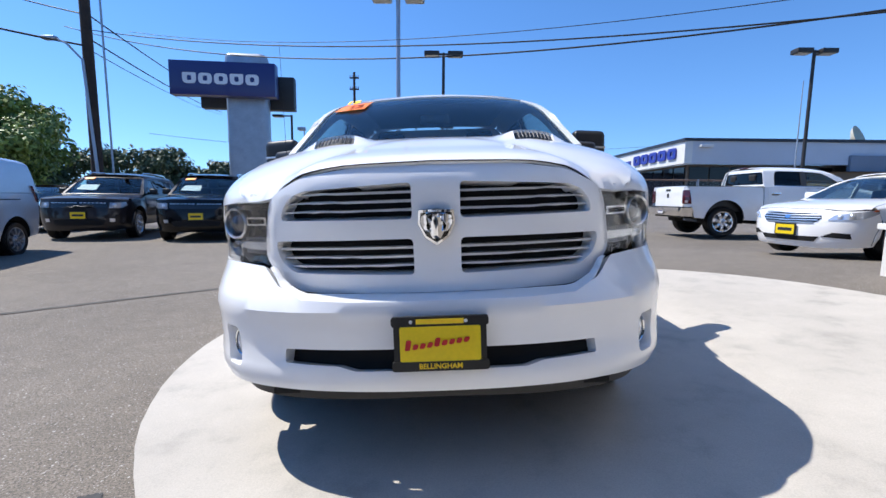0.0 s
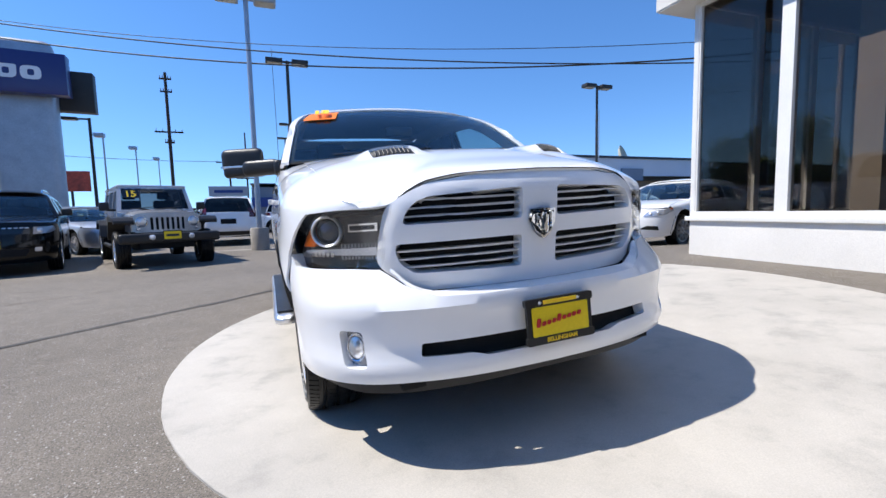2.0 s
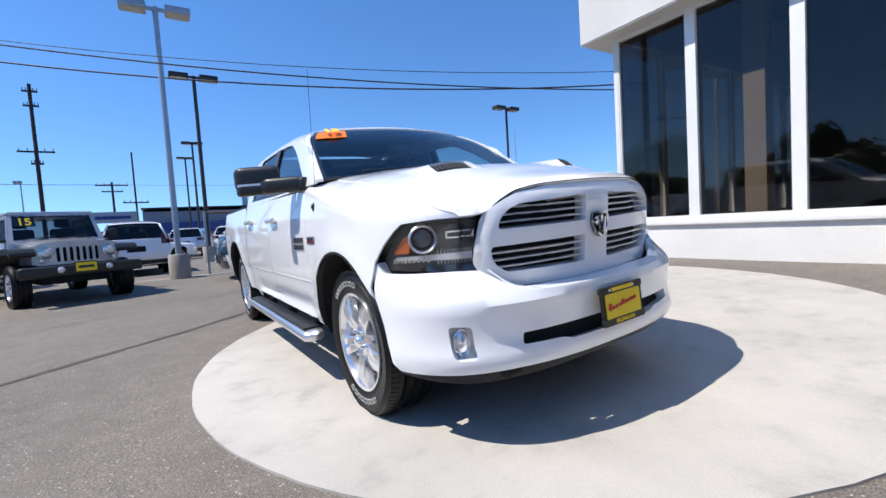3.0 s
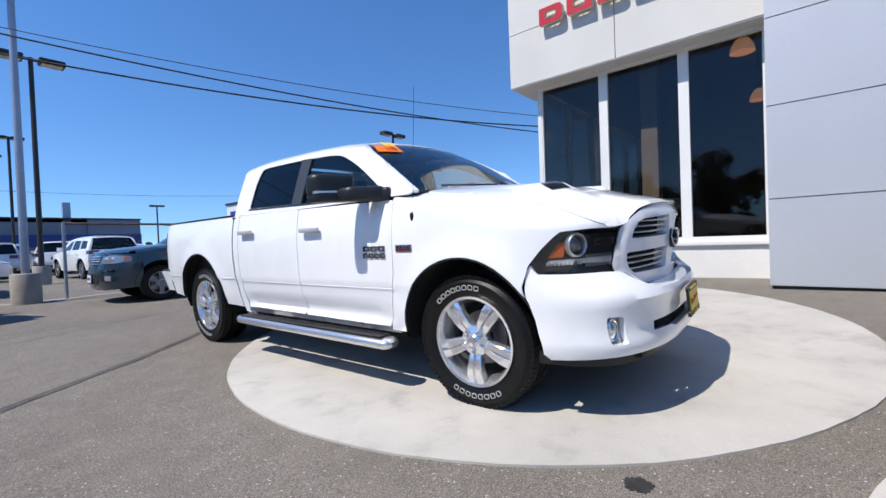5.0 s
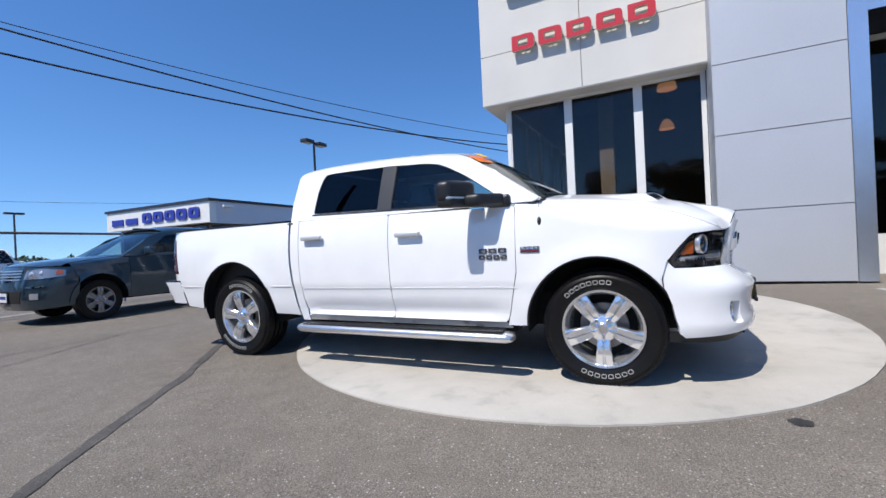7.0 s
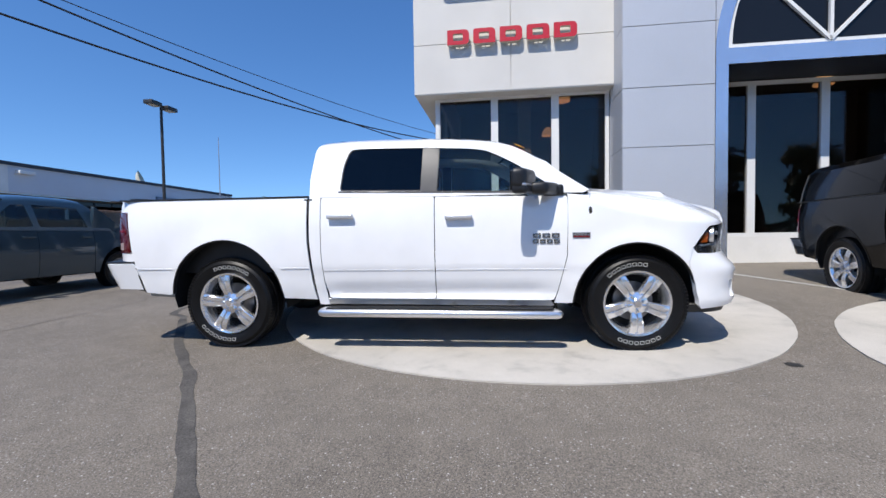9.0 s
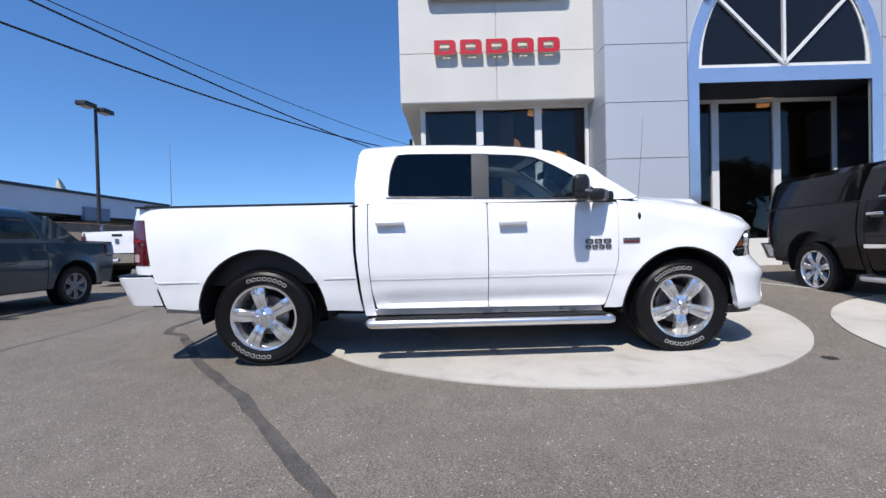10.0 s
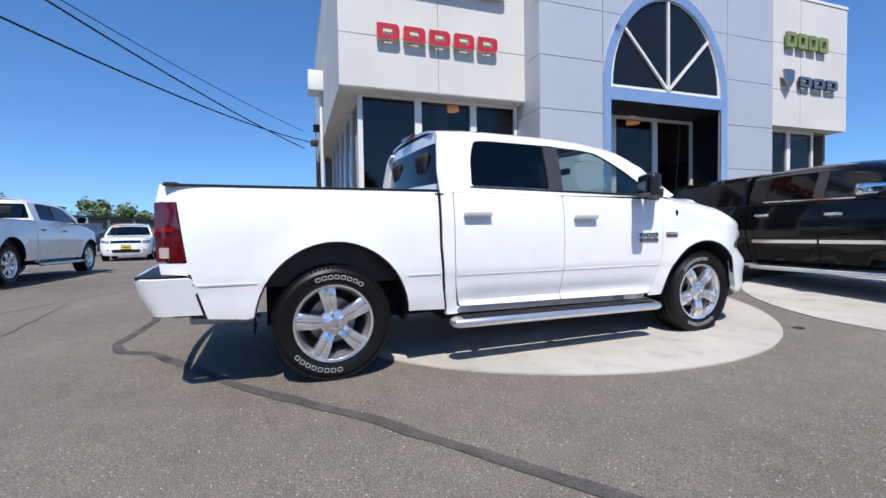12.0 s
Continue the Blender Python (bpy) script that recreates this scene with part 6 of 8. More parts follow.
    for s in (-1, 1):
        fg = part("fog_lamp", sheet(rect(*sorted((s * ux(0.745), s * ux(0.848))), 0.436, 0.602), S.nose, (s * 0.6, -1, 0), step=0.05, thick=0.006, proud=-0.045), LAMP_GREY, bump_p, "fog lamp in a grey pocket")
        c = Vector(S.nose(s * ux(0.793), 0.515))
        nrm = Vector((s * 0.45, -0.9, 0)).normalized()
        bm = lathe([(0.0, 0.014), (0.016, 0.011), (0.029, 0.002), (0.033, -0.03)], 24, "Z")
        fm = Matrix.Translation(c - nrm * 0.035) @ nrm.to_track_quat("Z", "Y").to_matrix().to_4x4()
        bmesh.ops.transform(bm, matrix=fm @ Matrix.Diagonal((1, 1.5, 1, 1)), verts=bm.verts)
        part("fog_lens", bm, CLEAR_LENS, fg)
        bm = lathe([(0.031, 0.004), (0.034, 0.008), (0.038, 0.004), (0.039, -0.03)], 24, "Z")
        bmesh.ops.transform(bm, matrix=fm @ Matrix.Diagonal((1, 1.55, 1, 1)), verts=bm.verts)
        part("fog_bezel", bm, CHROME, fg, "chrome fog lamp ring")
    # shelf from the bumper's crest back to the grille
    ledge = mirror_poly([(0.0, 1.0), (ux(0.30, 0.70), 1.0), (ux(0.48, 0.70), 1.0), (uz(0.57, 0.76), 1.0), (uz(0.63, 0.80), 1.0), (uz(0.60, 0.80), 0.0), (0.0, 0.0)])
    tops = [(0.0, 0.702), (0.30, 0.702), (0.48, 0.708), (0.57, 0.745), (0.655, 0.81)]

    def shelf(u, t):
        x = abs(S.nose(u, 0.72)[0])
        zt = lerp_table(x, tops)
        q = S.nose(u, zt)
        return (q[0], q[1] + (1 - t) * max(0.02, 0.115 - 0.10 * (abs(u) / 0.62) ** 2), zt - 0.001 + (1 - t) * 0.010)
    part("bumper_shelf", sheet(ledge, shelf, (0, 0, 1), step=0.06, thick=0.008), bumper_paint, bump_p)
    vh = [(0.0, 0.395), (ux(0.6), 0.385), (S.u_of_y(-0.42, 0.40), 0.395), (S.u_of_y(-0.42, 0.40), 0.33), (ux(0.8), 0.315), (ux(0.5), 0.33), (0.0, 0.34)]
    part("valance", sheet(mirror_poly(vh), lambda u, z: (S.nose(u, 0.40)[0] * 0.94, S.nose(u, 0.40)[1] + 0.06, z), (0, -1, 0), step=0.1, thick=0.02), PLASTIC, root, "black lower valance")
    # grille
    gh = [(0.0, 0.711), (0.46, 0.713), (0.50, 0.716), (0.565, 0.746), (0.638, 0.806), (0.654, 0.84), (0.646, 0.92), (0.626, 1.015), (0.612, 1.050), (0.577, 1.078), (0.527, 1.104), (0.46, 1.132), (0.30, 1.153), (0.0, 1.160)]
    up = [(0.083, 0.973), (0.563, 0.977), (0.553, 1.020), (0.515, 1.062), (0.465, 1.080), (0.083, 1.098)]
    lo = [(0.083, 0.776), (0.525, 0.785), (0.575, 0.825), (0.592, 0.868), (0.590, 0.903), (0.083, 0.905)]
    gholes = [rounded(h, 0.018) for h in (up, lo)]
    gholes += [[(-x, z) for x, z in h] for h in gholes]
    edge_pts = np.array(dense(mirror_poly(gh), 0.01))

    def surround(x, z):
        """The surround stands proud and rounds off to its outer edge."""
        d = float(np.sqrt(((edge_pts - (x, z)) ** 2).sum(1)).min())
        c = max(0.0, 1 - d / 0.045) * min(1.0, max(0.0, (z - 0.72) / 0.06))
        back = 0.014 if z < 1.03 else max(0.0, 0.014 * (1 - (z - 1.03) / 0.05))
        p = S.face(x, z)
        return (p[0], p[1] - 0.012 * (1 - c * c) + back * c ** 3, p[2])
    gr = part("grille", sheet(rounded(mirror_poly(gh), 0.02), surround, (0, -1, 0), gholes, step=0.028 if hero else 0.06, thick=0.07, proud=0.0, edge=0.014 if hero else 0.03), bumper_paint, root, "white grille surround" if paint is WHITE else "grille surround")
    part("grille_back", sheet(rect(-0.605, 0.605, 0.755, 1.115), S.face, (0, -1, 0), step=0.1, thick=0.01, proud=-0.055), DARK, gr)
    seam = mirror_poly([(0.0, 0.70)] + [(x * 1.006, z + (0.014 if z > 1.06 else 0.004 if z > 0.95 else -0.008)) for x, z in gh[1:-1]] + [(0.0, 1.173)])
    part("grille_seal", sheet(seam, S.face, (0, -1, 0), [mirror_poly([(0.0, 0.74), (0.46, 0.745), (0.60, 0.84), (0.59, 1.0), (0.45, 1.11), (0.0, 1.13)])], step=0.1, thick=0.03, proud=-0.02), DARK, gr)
    for s in (-1, 1):
        for z, xa in ((1.004, 0.567), (1.035, 0.555), (1.066, 0.525), (0.807, 0.560), (0.839, 0.592), (0.871, 0.598)):
            bar_o = [(s * 0.078, z - 0.0048), (s * xa, z - 0.004), (s * xa, z + 0.003), (s * 0.078, z + 0.0048)]
            part("grille_bar", sheet(bar_o, S.face, (0, -1, 0), step=0.08, thick=0.02, proud=-0.010), PALE_METAL if hero else SATIN, gr)
    em = [(0.0, 0.885), (0.035, 0.912), (0.056, 0.96), (0.052, 1.003), (0.0, 1.008)]
    em_at = lambda x, z: (S.face(x, z)[0], S.face(x, z)[1] - 0.012 - 0.018 * (1 - (x / 0.06) ** 2), z)
    eb = part("emblem", sheet(mirror_poly(em), em_at, (0, -1, 0), step=0.02, thick=0.03, proud=0.012), GLOSS_BLACK, gr, "black and chrome shield emblem")
    rim_i = mirror_poly([(0.0, 0.895), (0.030, 0.918), (0.049, 0.961), (0.045, 0.996), (0.0, 1.000)])
    part("emblem_rim", sheet(mirror_poly(em), em_at, (0, -1, 0), [rim_i], step=0.02, thick=0.006, proud=0.016), CHROME, eb)
    lobe = lambda x, z: (em_at(x, z)[0], em_at(x, z)[1] - 0.010 * max(0.0, 1 - ((abs(x) - 0.026) / 0.02) ** 2), z)
    for s in (-1, 1):
        o = rounded([(s * 0.006, 0.990), (s * 0.040, 0.988), (s * 0.044, 0.962), (s * 0.032, 0.934), (s * 0.022, 0.930), (s * 0.028, 0.956), (s * 0.018, 0.966)], 0.008)
        part("emblem_lobe", sheet(o, lobe, (0, -1, 0), step=0.008, thick=0.006, proud=0.015), CHROME, eb)
    part("emblem_wedge", sheet([(-0.012, 0.975), (0.0, 0.985), (0.012, 0.975), (0.015, 0.935), (0.007, 0.908), (-0.007, 0.908), (-0.015, 0.935)], lambda x, z: (em_at(x, z)[0], em_at(x, z)[1] - 0.010 * max(0.0, 1 - (x / 0.016) ** 2), z), (0, -1, 0), step=0.006, thick=0.006, proud=0.015), CHROME, eb)
    # windscreen, roof, rear window
    A = [(0.425, 1.352), (0.52, 1.415), (0.68, 1.525), (0.86, 1.645), (1.03, 1.745), (1.17, 1.802)]
    lens_a = np.cumsum([0] + [math.dist(a, b) for a, b in zip(A, A[1:])])
    lens_a = lens_a / lens_a[-1]

    def screen(sx, t, inset=0.0):
        y, z = np.interp(t, lens_a, [a[0] for a in A]), np.interp(t, lens_a, [a[1] for a in A])
        xe = S.cab_x(y, z) - 0.004
        k = 1 - sx * sx
        return (sx * xe, y - (0.13 - 0.05 * t) * k, z + 0.030 * k * t + 0.004 * k)
    part("windscreen", sheet(rect(-0.965, 0.965, 0.02, 0.94), screen, (0, -1, 0.6), step=0.1, thick=0.005, proud=-0.004), GLASS, root, "clear windscreen")
    part("screen_edge", sheet(rect(-1, 1, 0.0, 0.96), screen, (0, -1, 0.6), [rect(-0.93, 0.93, 0.05, 0.905)], step=0.1, thick=0.006, proud=-0.010), DARK, root)
    for a0, a1 in ((-1.0, -0.958), (0.958, 1.0)):
        part("pillar_face", sheet(rect(a0, a1, 0.0, 1.0), screen, (0, -1, 0.6), step=0.06, thick=0.02, proud=0.003), paint, root)
    part("roof_header", sheet(rect(-1, 1, 0.932, 1.0), screen, (0, -1, 0.6), step=0.06, thick=0.02, proud=0.003), paint, root)
    S.screen = screen
    yb = 2.745
    rw = [(x, 1.12 + 0.02 * (1 - (x / 0.72) ** 2) - 0.055) for x in np.linspace(-0.70, 0.70, 17)]
    ol = [(x, 1.092 + 0.09 * (abs(x) / 0.7) ** 2) for x in np.linspace(-0.66, 0.66, 17)] + [(0.70, 1.5), (0.70, 2.3), (0.68, 2.70), (0.60, yb), (-0.60, yb), (-0.68, 2.70), (-0.70, 2.3), (-0.70, 1.5)]
    part("roof", sheet(ol, S.roof_at, (0, 0, 1), step=0.1, thick=0.02), paint, root)
    part("third_brake_lamp", box(-0.16, 0.16, 2.70, 2.775, 1.865, 1.90, 0.012), RED_LENS, root, "red high brake lamp")

    def back_at(x, z):
        zt = min(z, 1.74)
        return (x, 2.785 - 0.10 * max(0, (z - 1.40)) - 0.06 * (abs(x) / 0.9) ** 3, z)
    hw = lambda z: -S.cab(2.7, min(z, 1.73))[0] - 0.012
    bo = [(-hw(1.34), 1.34), (hw(1.34), 1.34), (hw(1.6), 1.6), (hw(1.73) - 0.02, 1.74), (hw(1.73) - 0.12, 1.83), (-hw(1.73) + 0.12, 1.83), (-hw(1.73) + 0.02, 1.74), (-hw(1.6), 1.6)]
    gl = rounded([(-hw(1.4) + 0.08, 1.41), (hw(1.4) - 0.08, 1.41), (hw(1.7) - 0.06, 1.74), (-hw(1.7) + 0.06, 1.74)], 0.05)
    part("cab_back", sheet(bo, back_at, (0, 1, 0), [gl], step=0.12, thick=0.02), paint, root)
    part("rear_window", sheet(gl, back_at, (0, 1, 0), step=0.2, thick=0.004, proud=-0.008), GLASS_DARK, root, "dark rear window")
    part("cab_back", box(-0.92, 0.92, 2.72, 2.78, 0.45, 1.345), DARK, root)
    # bed, tailgate, rear bumper
    part("bed_floor", box(-0.86, 0.86, 2.80, 4.48 + long, 0.68, 0.72), PLASTIC, root)
    part("bed_front", box(-0.86, 0.86, 2.795, 2.83, 0.70, 1.33), paint, root)
    ye = 4.52 + long
    tg = part("tailgate", sheet(rounded(rect(-0.795, 0.795, 0.80, 1.352), 0.03), lambda x, z: (x, ye - 0.015 + 0.02 * (1 - (x / 0.9) ** 2) + 0.012 * math.exp(-(((z - 1.22) / 0.05) ** 2)), z), (0, 1, 0), step=0.1, thick=0.05), paint, root, "closed tailgate")
    part("tailgate_cap", box(-0.79, 0.79, ye - 0.07, ye + 0.006, 1.352, 1.372, 0.008), PLASTIC, tg)
    part("tailgate_handle", box(-0.13, 0.13, ye + 0.012, ye + 0.022, 1.22, 1.28, 0.006), PLASTIC, tg)
    part("tailgate_emblem", flat(rounded(rect(-0.05, 0.05, -0.06, 0.06), 0.02), pose(0, ye + 0.011, 1.10, 90, 0, 180), 0.01), CHROME, tg)
    part("corner_panel", box(-0.90, 0.90, ye - 0.10, ye - 0.04, 0.60, 1.30), paint, root)
    for s in (-1, 1):
        part("corner_post", sheet(rect(*sorted((s * 0.80, s * 0.872)), 0.80, 1.35), lambda x, z: (x, ye - 0.035 - 0.03 * max(0, (abs(x) - 0.86) / 0.08) ** 2, z), (0, 1, 0), [rect(*sorted((s * 0.802, s * 0.870)), 0.874, 1.241)], step=0.08, thick=0.04), paint, root)
    zb0, zb1 = 0.555, 0.775

    def rb(u, z):
        s = 1 if u >= 0 else -1
        a = abs(u)
        t = (z - zb0) / (zb1 - zb0)
        bow = 0.03 * math.sin(math.pi * min(1, max(0, t)) * 0.8)
        if a < 0.86:
            return (u, ye + 0.21 - 0.06 * (a / 0.86) ** 2 - 0.06 * (1 - t) + bow, z)
        b = a - 0.86
        r = min(b / 0.11, 1.0)
        an = r * math.pi / 2
        x = 0.86 + 0.115 * math.sin(an) - 0.03 * (1 - t) + 0.012 * t
        y = ye + 0.15 - 0.06 * (1 - t) + bow * (1 - r) - 0.08 * (1 - math.cos(an)) - max(0, b - 0.11)
        return (s * x, y, z)
    lo2 = [(0.0, zb0), (0.97, zb0 - 0.012), (1.265, zb0 - 0.02), (1.215, zb1 - 0.06), (1.195, zb1), (0.97, zb1), (0.0, zb1)]
    rbp = part("rear_bumper", sheet(mirror_poly(lo2), rb, (0, 1, 0), step=0.06, thick=0.02), bumper_paint, root, "rear bumper with black step pad")
    part("bumper_pad", box(-0.955, 0.955, ye - 0.10, ye + 0.145, zb1 - 0.004, zb1 + 0.020, 0.01), PLASTIC, rbp)
    for sg, away in SIDES:
        part("bumper_seam", sheet([(4.366 + long, 0.80), (4.288 + long, 0.515), (4.303 + long, 0.515), (4.382 + long, 0.80)], lambda y, z, sg=sg: S.side(y, z, sg), away, step=0.06, thick=0.02, proud=0.004), PLASTIC, rbp)
    if chrome:
        plate(rbp, (0, ye + 0.19, 0.68), pose(0, 0, 0, 90, 0, 180), mat=PLATE_WHITE, ink=FAR_BLUE)
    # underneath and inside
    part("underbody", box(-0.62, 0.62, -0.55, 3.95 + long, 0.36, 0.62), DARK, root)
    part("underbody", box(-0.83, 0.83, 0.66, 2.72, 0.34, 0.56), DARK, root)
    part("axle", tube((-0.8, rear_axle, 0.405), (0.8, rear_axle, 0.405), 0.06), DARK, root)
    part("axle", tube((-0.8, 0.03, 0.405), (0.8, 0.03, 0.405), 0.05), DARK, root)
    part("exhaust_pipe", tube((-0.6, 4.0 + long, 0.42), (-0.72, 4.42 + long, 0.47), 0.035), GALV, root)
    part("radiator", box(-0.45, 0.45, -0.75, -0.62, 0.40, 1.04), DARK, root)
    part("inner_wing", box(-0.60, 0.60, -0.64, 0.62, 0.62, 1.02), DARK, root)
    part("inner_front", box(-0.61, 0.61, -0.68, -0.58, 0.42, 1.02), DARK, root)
    # unseen plate added to keep sun leaks out of the truck's ground shadow
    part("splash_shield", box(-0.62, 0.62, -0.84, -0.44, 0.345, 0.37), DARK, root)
    # added filler that blocks sun between bed and bumper, so the shadow stays whole
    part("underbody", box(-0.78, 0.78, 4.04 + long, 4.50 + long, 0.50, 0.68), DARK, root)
    ins = part("cabin_floor", box(-0.88, 0.88, 0.56, 2.74, 0.56, 0.62), DASH, root, "dark cabin interior")
    part("dashboard", box(-0.84, 0.84, 0.44, 0.86, 0.90, 1.30, 0.06, 3), DASH, ins)
    for x in (-0.42, 0.42):
        seat(ins, x, 1.42, 0.72)
    seat(ins, -0.40, 2.28, 0.74, 0.62)
    seat(ins, 0.40, 2.28, 0.74, 0.62)
    bm = bmesh.new()
    rings = []
    for i in range(26):
        a = 2 * math.pi * i / 26
        rings.append([bm.verts.new(((0.19 + 0.016 * math.cos(b)) * math.cos(a), (0.19 + 0.016 * math.cos(b)) * math.sin(a), 0.016 * math.sin(b))) for b in [2 * math.pi * j / 8 for j in range(8)]])
    for i in range(26):
        for j in range(8):
            a, b = rings[i], rings[(i + 1) % 26]
            bm.faces.new((a[j], b[j], b[(j + 1) % 8], a[(j + 1) % 8]))
    box(-0.18, 0.18, -0.025, 0.02, -0.03, 0.0, 0.01, 2, bm)
    box(-0.07, 0.07, -0.07, 0.06, -0.035, 0.015, 0.02, 2, bm)
    bmesh.ops.recalc_face_normals(bm, faces=bm.faces)
    bmesh.ops.transform(bm, matrix=pose(0.42, 0.98, 1.18, 62), verts=bm.verts)
    part("steering_wheel", bm, DASH, ins)
    part("headliner", sheet([(-0.62, 1.2), (0.62, 1.2), (0.62, 2.6), (-0.62, 2.6)], lambda x, y: (x, y, smooth_table(y, S.roof) - 0.06), (0, 0, -1), step=0.3, thick=0.01), mottled("headliner_cloth", (0.2, 0.2, 0.2), 0.9, 100, 4, 0.1, 0.0), ins)
    part("rear_view_mirror", box(-0.11, 0.11, 0.98, 1.01, 1.60, 1.67, 0.012), PLASTIC, ins)
    if cap:
        co = [(-0.9, 1.36), (0.9, 1.36)]
        prof = [(0.93, 1.36), (0.90, 1.55), (0.84, 1.76), (0.74, 1.84), (0.4, 1.885), (0, 1.895)]
        ring = prof + [(-x, z) for x, z in prof[-2::-1]]
        bm = bmesh.new()
        rows = []
        for y, k in ((2.84, 0.985), (2.90, 1.0), (3.6 + long, 1.0), (ye - 0.22, 1.0), (ye - 0.10, 0.985), (ye - 0.02, 0.955)):
            rows.append([bm.verts.new((x * k, y + (0.10 * (1.36 - z) if y > 4 else 0), 1.36 + (z - 1.36) * k)) for x, z in ring])
        for a, b in zip(rows, rows[1:]):
            for i in range(len(a) - 1):
                bm.faces.new((a[i], a[i + 1], b[i + 1], b[i]))
        bm.faces.new(rows[0])
        bm.faces.new(rows[-1])
        bmesh.ops.recalc_face_normals(bm, faces=bm.faces)
        cp = part("bed_cap", bm, paint, root, "dark bed cap with side windows", 30)
        for sg in (-1, 1):
            g = rounded([(2.98, 1.47), (ye - 0.25, 1.47), (ye - 0.32, 1.72), (3.0, 1.74)], 0.05)
            part("cap_window", sheet(g, lambda y, z, sg=sg: (sg * (0.93 - 0.30 * (z - 1.36) + 0.014), y, z), (sg, 0, 0), step=0.3, thick=0.02), GLASS_TINT, cp)
            part("cap_window_trim", sheet([(p[0] + (0.02 if p[0] > 3.7 else -0.02), p[1] + (0.02 if p[1] > 1.6 else -0.02)) for p in g], lambda y, z, sg=sg: (sg * (0.93 - 0.30 * (z - 1.36) + 0.010), y, z), (sg, 0, 0), [g], step=0.3, thick=0.012), PLASTIC, cp)
    if trim:
        for sg, away in SIDES:
            for ya, yb2 in ((0.72, 1.68), (1.71, 2.68)):
                part("door_trim_strip", sheet(rounded(rect(ya, yb2, 0.735, 0.785), 0.01), lambda y, z, sg=sg: S.side(y, z, sg), away, step=0.15, thick=0.012, proud=0.012), CHROME, root, "chrome side trim strip")
    return S


# ---- the white pickup on the pad ----
HERO = pose(0.009, 2.37, 0.042, 0, -2.5, 0.6)
truck = empty("pickup_truck", HERO, "white crew-cab pickup truck with chrome wheels on a concrete pad", "pickup truck")
SH = pickup(truck, WHITE, hero=True)
# dealer plate, badges and the price sticker
pl = plate(truck, (0.0, -0.985, 0.568), pose(0, 0, 0, 86, 0, 0), 0.265, 0.115, bars=False)
pm = Matrix.Translation((0.0, -0.985, 0.568)) @ pose(0, 0, 0, 86, 0, 0)
part("frame_upper", flat(rounded(rect(-0.16, 0.16, 0.058, 0.090), 0.01), pm, 0.017), PLASTIC, pl)
part("frame_lower", flat(rounded(rect(-0.16, 0.16, -0.090, -0.058), 0.01), pm, 0.017), PLASTIC, pl)
rnd = random.Random(3)
for i in range(9):
    x = -0.108 + 0.024 * i
    h = 0.034 if i == 0 else 0.017 if i not in (4,) else 0.028
    o = rounded([(x - 0.009, -0.02 + 0.003 * i), (x + 0.008, -0.02 + 0.003 * i), (x + 0.014, -0.02 + 0.003 * i + h), (x - 0.003, -0.02 + 0.003 * i + h)], 0.006)
    part("red_script_bar", flat(o, pm, 0.0215), RED_PAINT, pl)
part("white_dot", flat(circle(-0.095, 0.074, 0.006, 10), pm, 0.021), PLATE_WHITE, pl)
part("white_dot", flat(circle(0.085, 0.074, 0.006, 10), pm, 0.021), PLATE_WHITE, pl)
part("yellow_bar", flat(rect(-0.078, 0.078, 0.066, 0.082), pm, 0.0205), YELLOW, pl)
text_mesh("BELLINGHAM", 0.024, 0.001, pm @ Matrix.Translation((0, -0.074, 0.019)), "plate_lettering", YELLOW, pl, bold=0.0006)
for sg, away in SIDES:
    for row, (z, n, h) in enumerate(((0.985, 3, 0.036), (0.937, 4, 0.034))):
        for i in range(n):
            w = 0.225 / n
            y = 0.888 - w * i - w / 2 if sg < 0 else 0.888 - 0.225 + w * i + w / 2
            o = rounded(rect(y - w * 0.43, y + w * 0.43, z - h / 2, z + h / 2), 0.008)
            hole = rounded(rect(y - w * 0.20, y + w * 0.20, z - h * 0.22, z + h * 0.18), 0.005)
            part("badge_block", sheet(o, lambda yy, zz, sg=sg: SH.side(yy, zz, sg), away, [hole], step=0.03, thick=0.008, proud=0.008), BADGE_GREY, truck)
    bd = part("badge", sheet(rect(0.425, 0.565, 0.962, 1.006), lambda yy, zz, sg=sg: SH.over(yy, zz, sg), away, step=0.03, thick=0.006, proud=0.006), ALLOY_DARK, truck, "small dark red and chrome badge")
    part("badge_strip", sheet(rect(0.432, 0.558, 0.966, 0.979), lambda yy, zz, sg=sg: SH.over(yy, zz, sg), away, step=0.03, thick=0.004, proud=0.009), BADGE_RED, bd)
    for i in range(4):
        part("badge_block", sheet(rounded(rect(0.436 + 0.031 * i, 0.459 + 0.031 * i, 0.983, 1.002), 0.004), lambda yy, zz, sg=sg: SH.over(yy, zz, sg), away, step=0.03, thick=0.004, proud=0.010), CHROME, bd)
part("antenna_base", lathe([(0.026, -0.01), (0.024, 0.006), (0.015, 0.020), (0.007, 0.030), (0.0, 0.031)], 14, "Z"), PLASTIC, truck, "black aerial base").matrix_basis = pose(-0.950, 0.42, 1.185, 0, -72) @ Matrix.Diagonal((1.6, 0.8, 1, 1))
part("antenna", tube((-0.945, 0.43, 1.19), (-0.92, 0.37, 2.0), 0.0016, 0.0012, 6), PLASTIC, truck, "thin black whip aerial")
st_ob = part("year_sticker", sheet(rect(-0.91, -0.63, 0.70, 0.875), SH.screen, (0, -1, 0.6), step=0.05, thick=0.003, proud=0.005), ORANGE, truck, "orange windscreen year sticker with yellow digits")
s0, s1, s2 = (Vector(SH.screen(*q)) for q in ((-0.77, 0.79), (-0.70, 0.79), (-0.77, 0.84)))
xa = (s1 - s0).normalized()
za = xa.cross(s2 - s0).normalized()
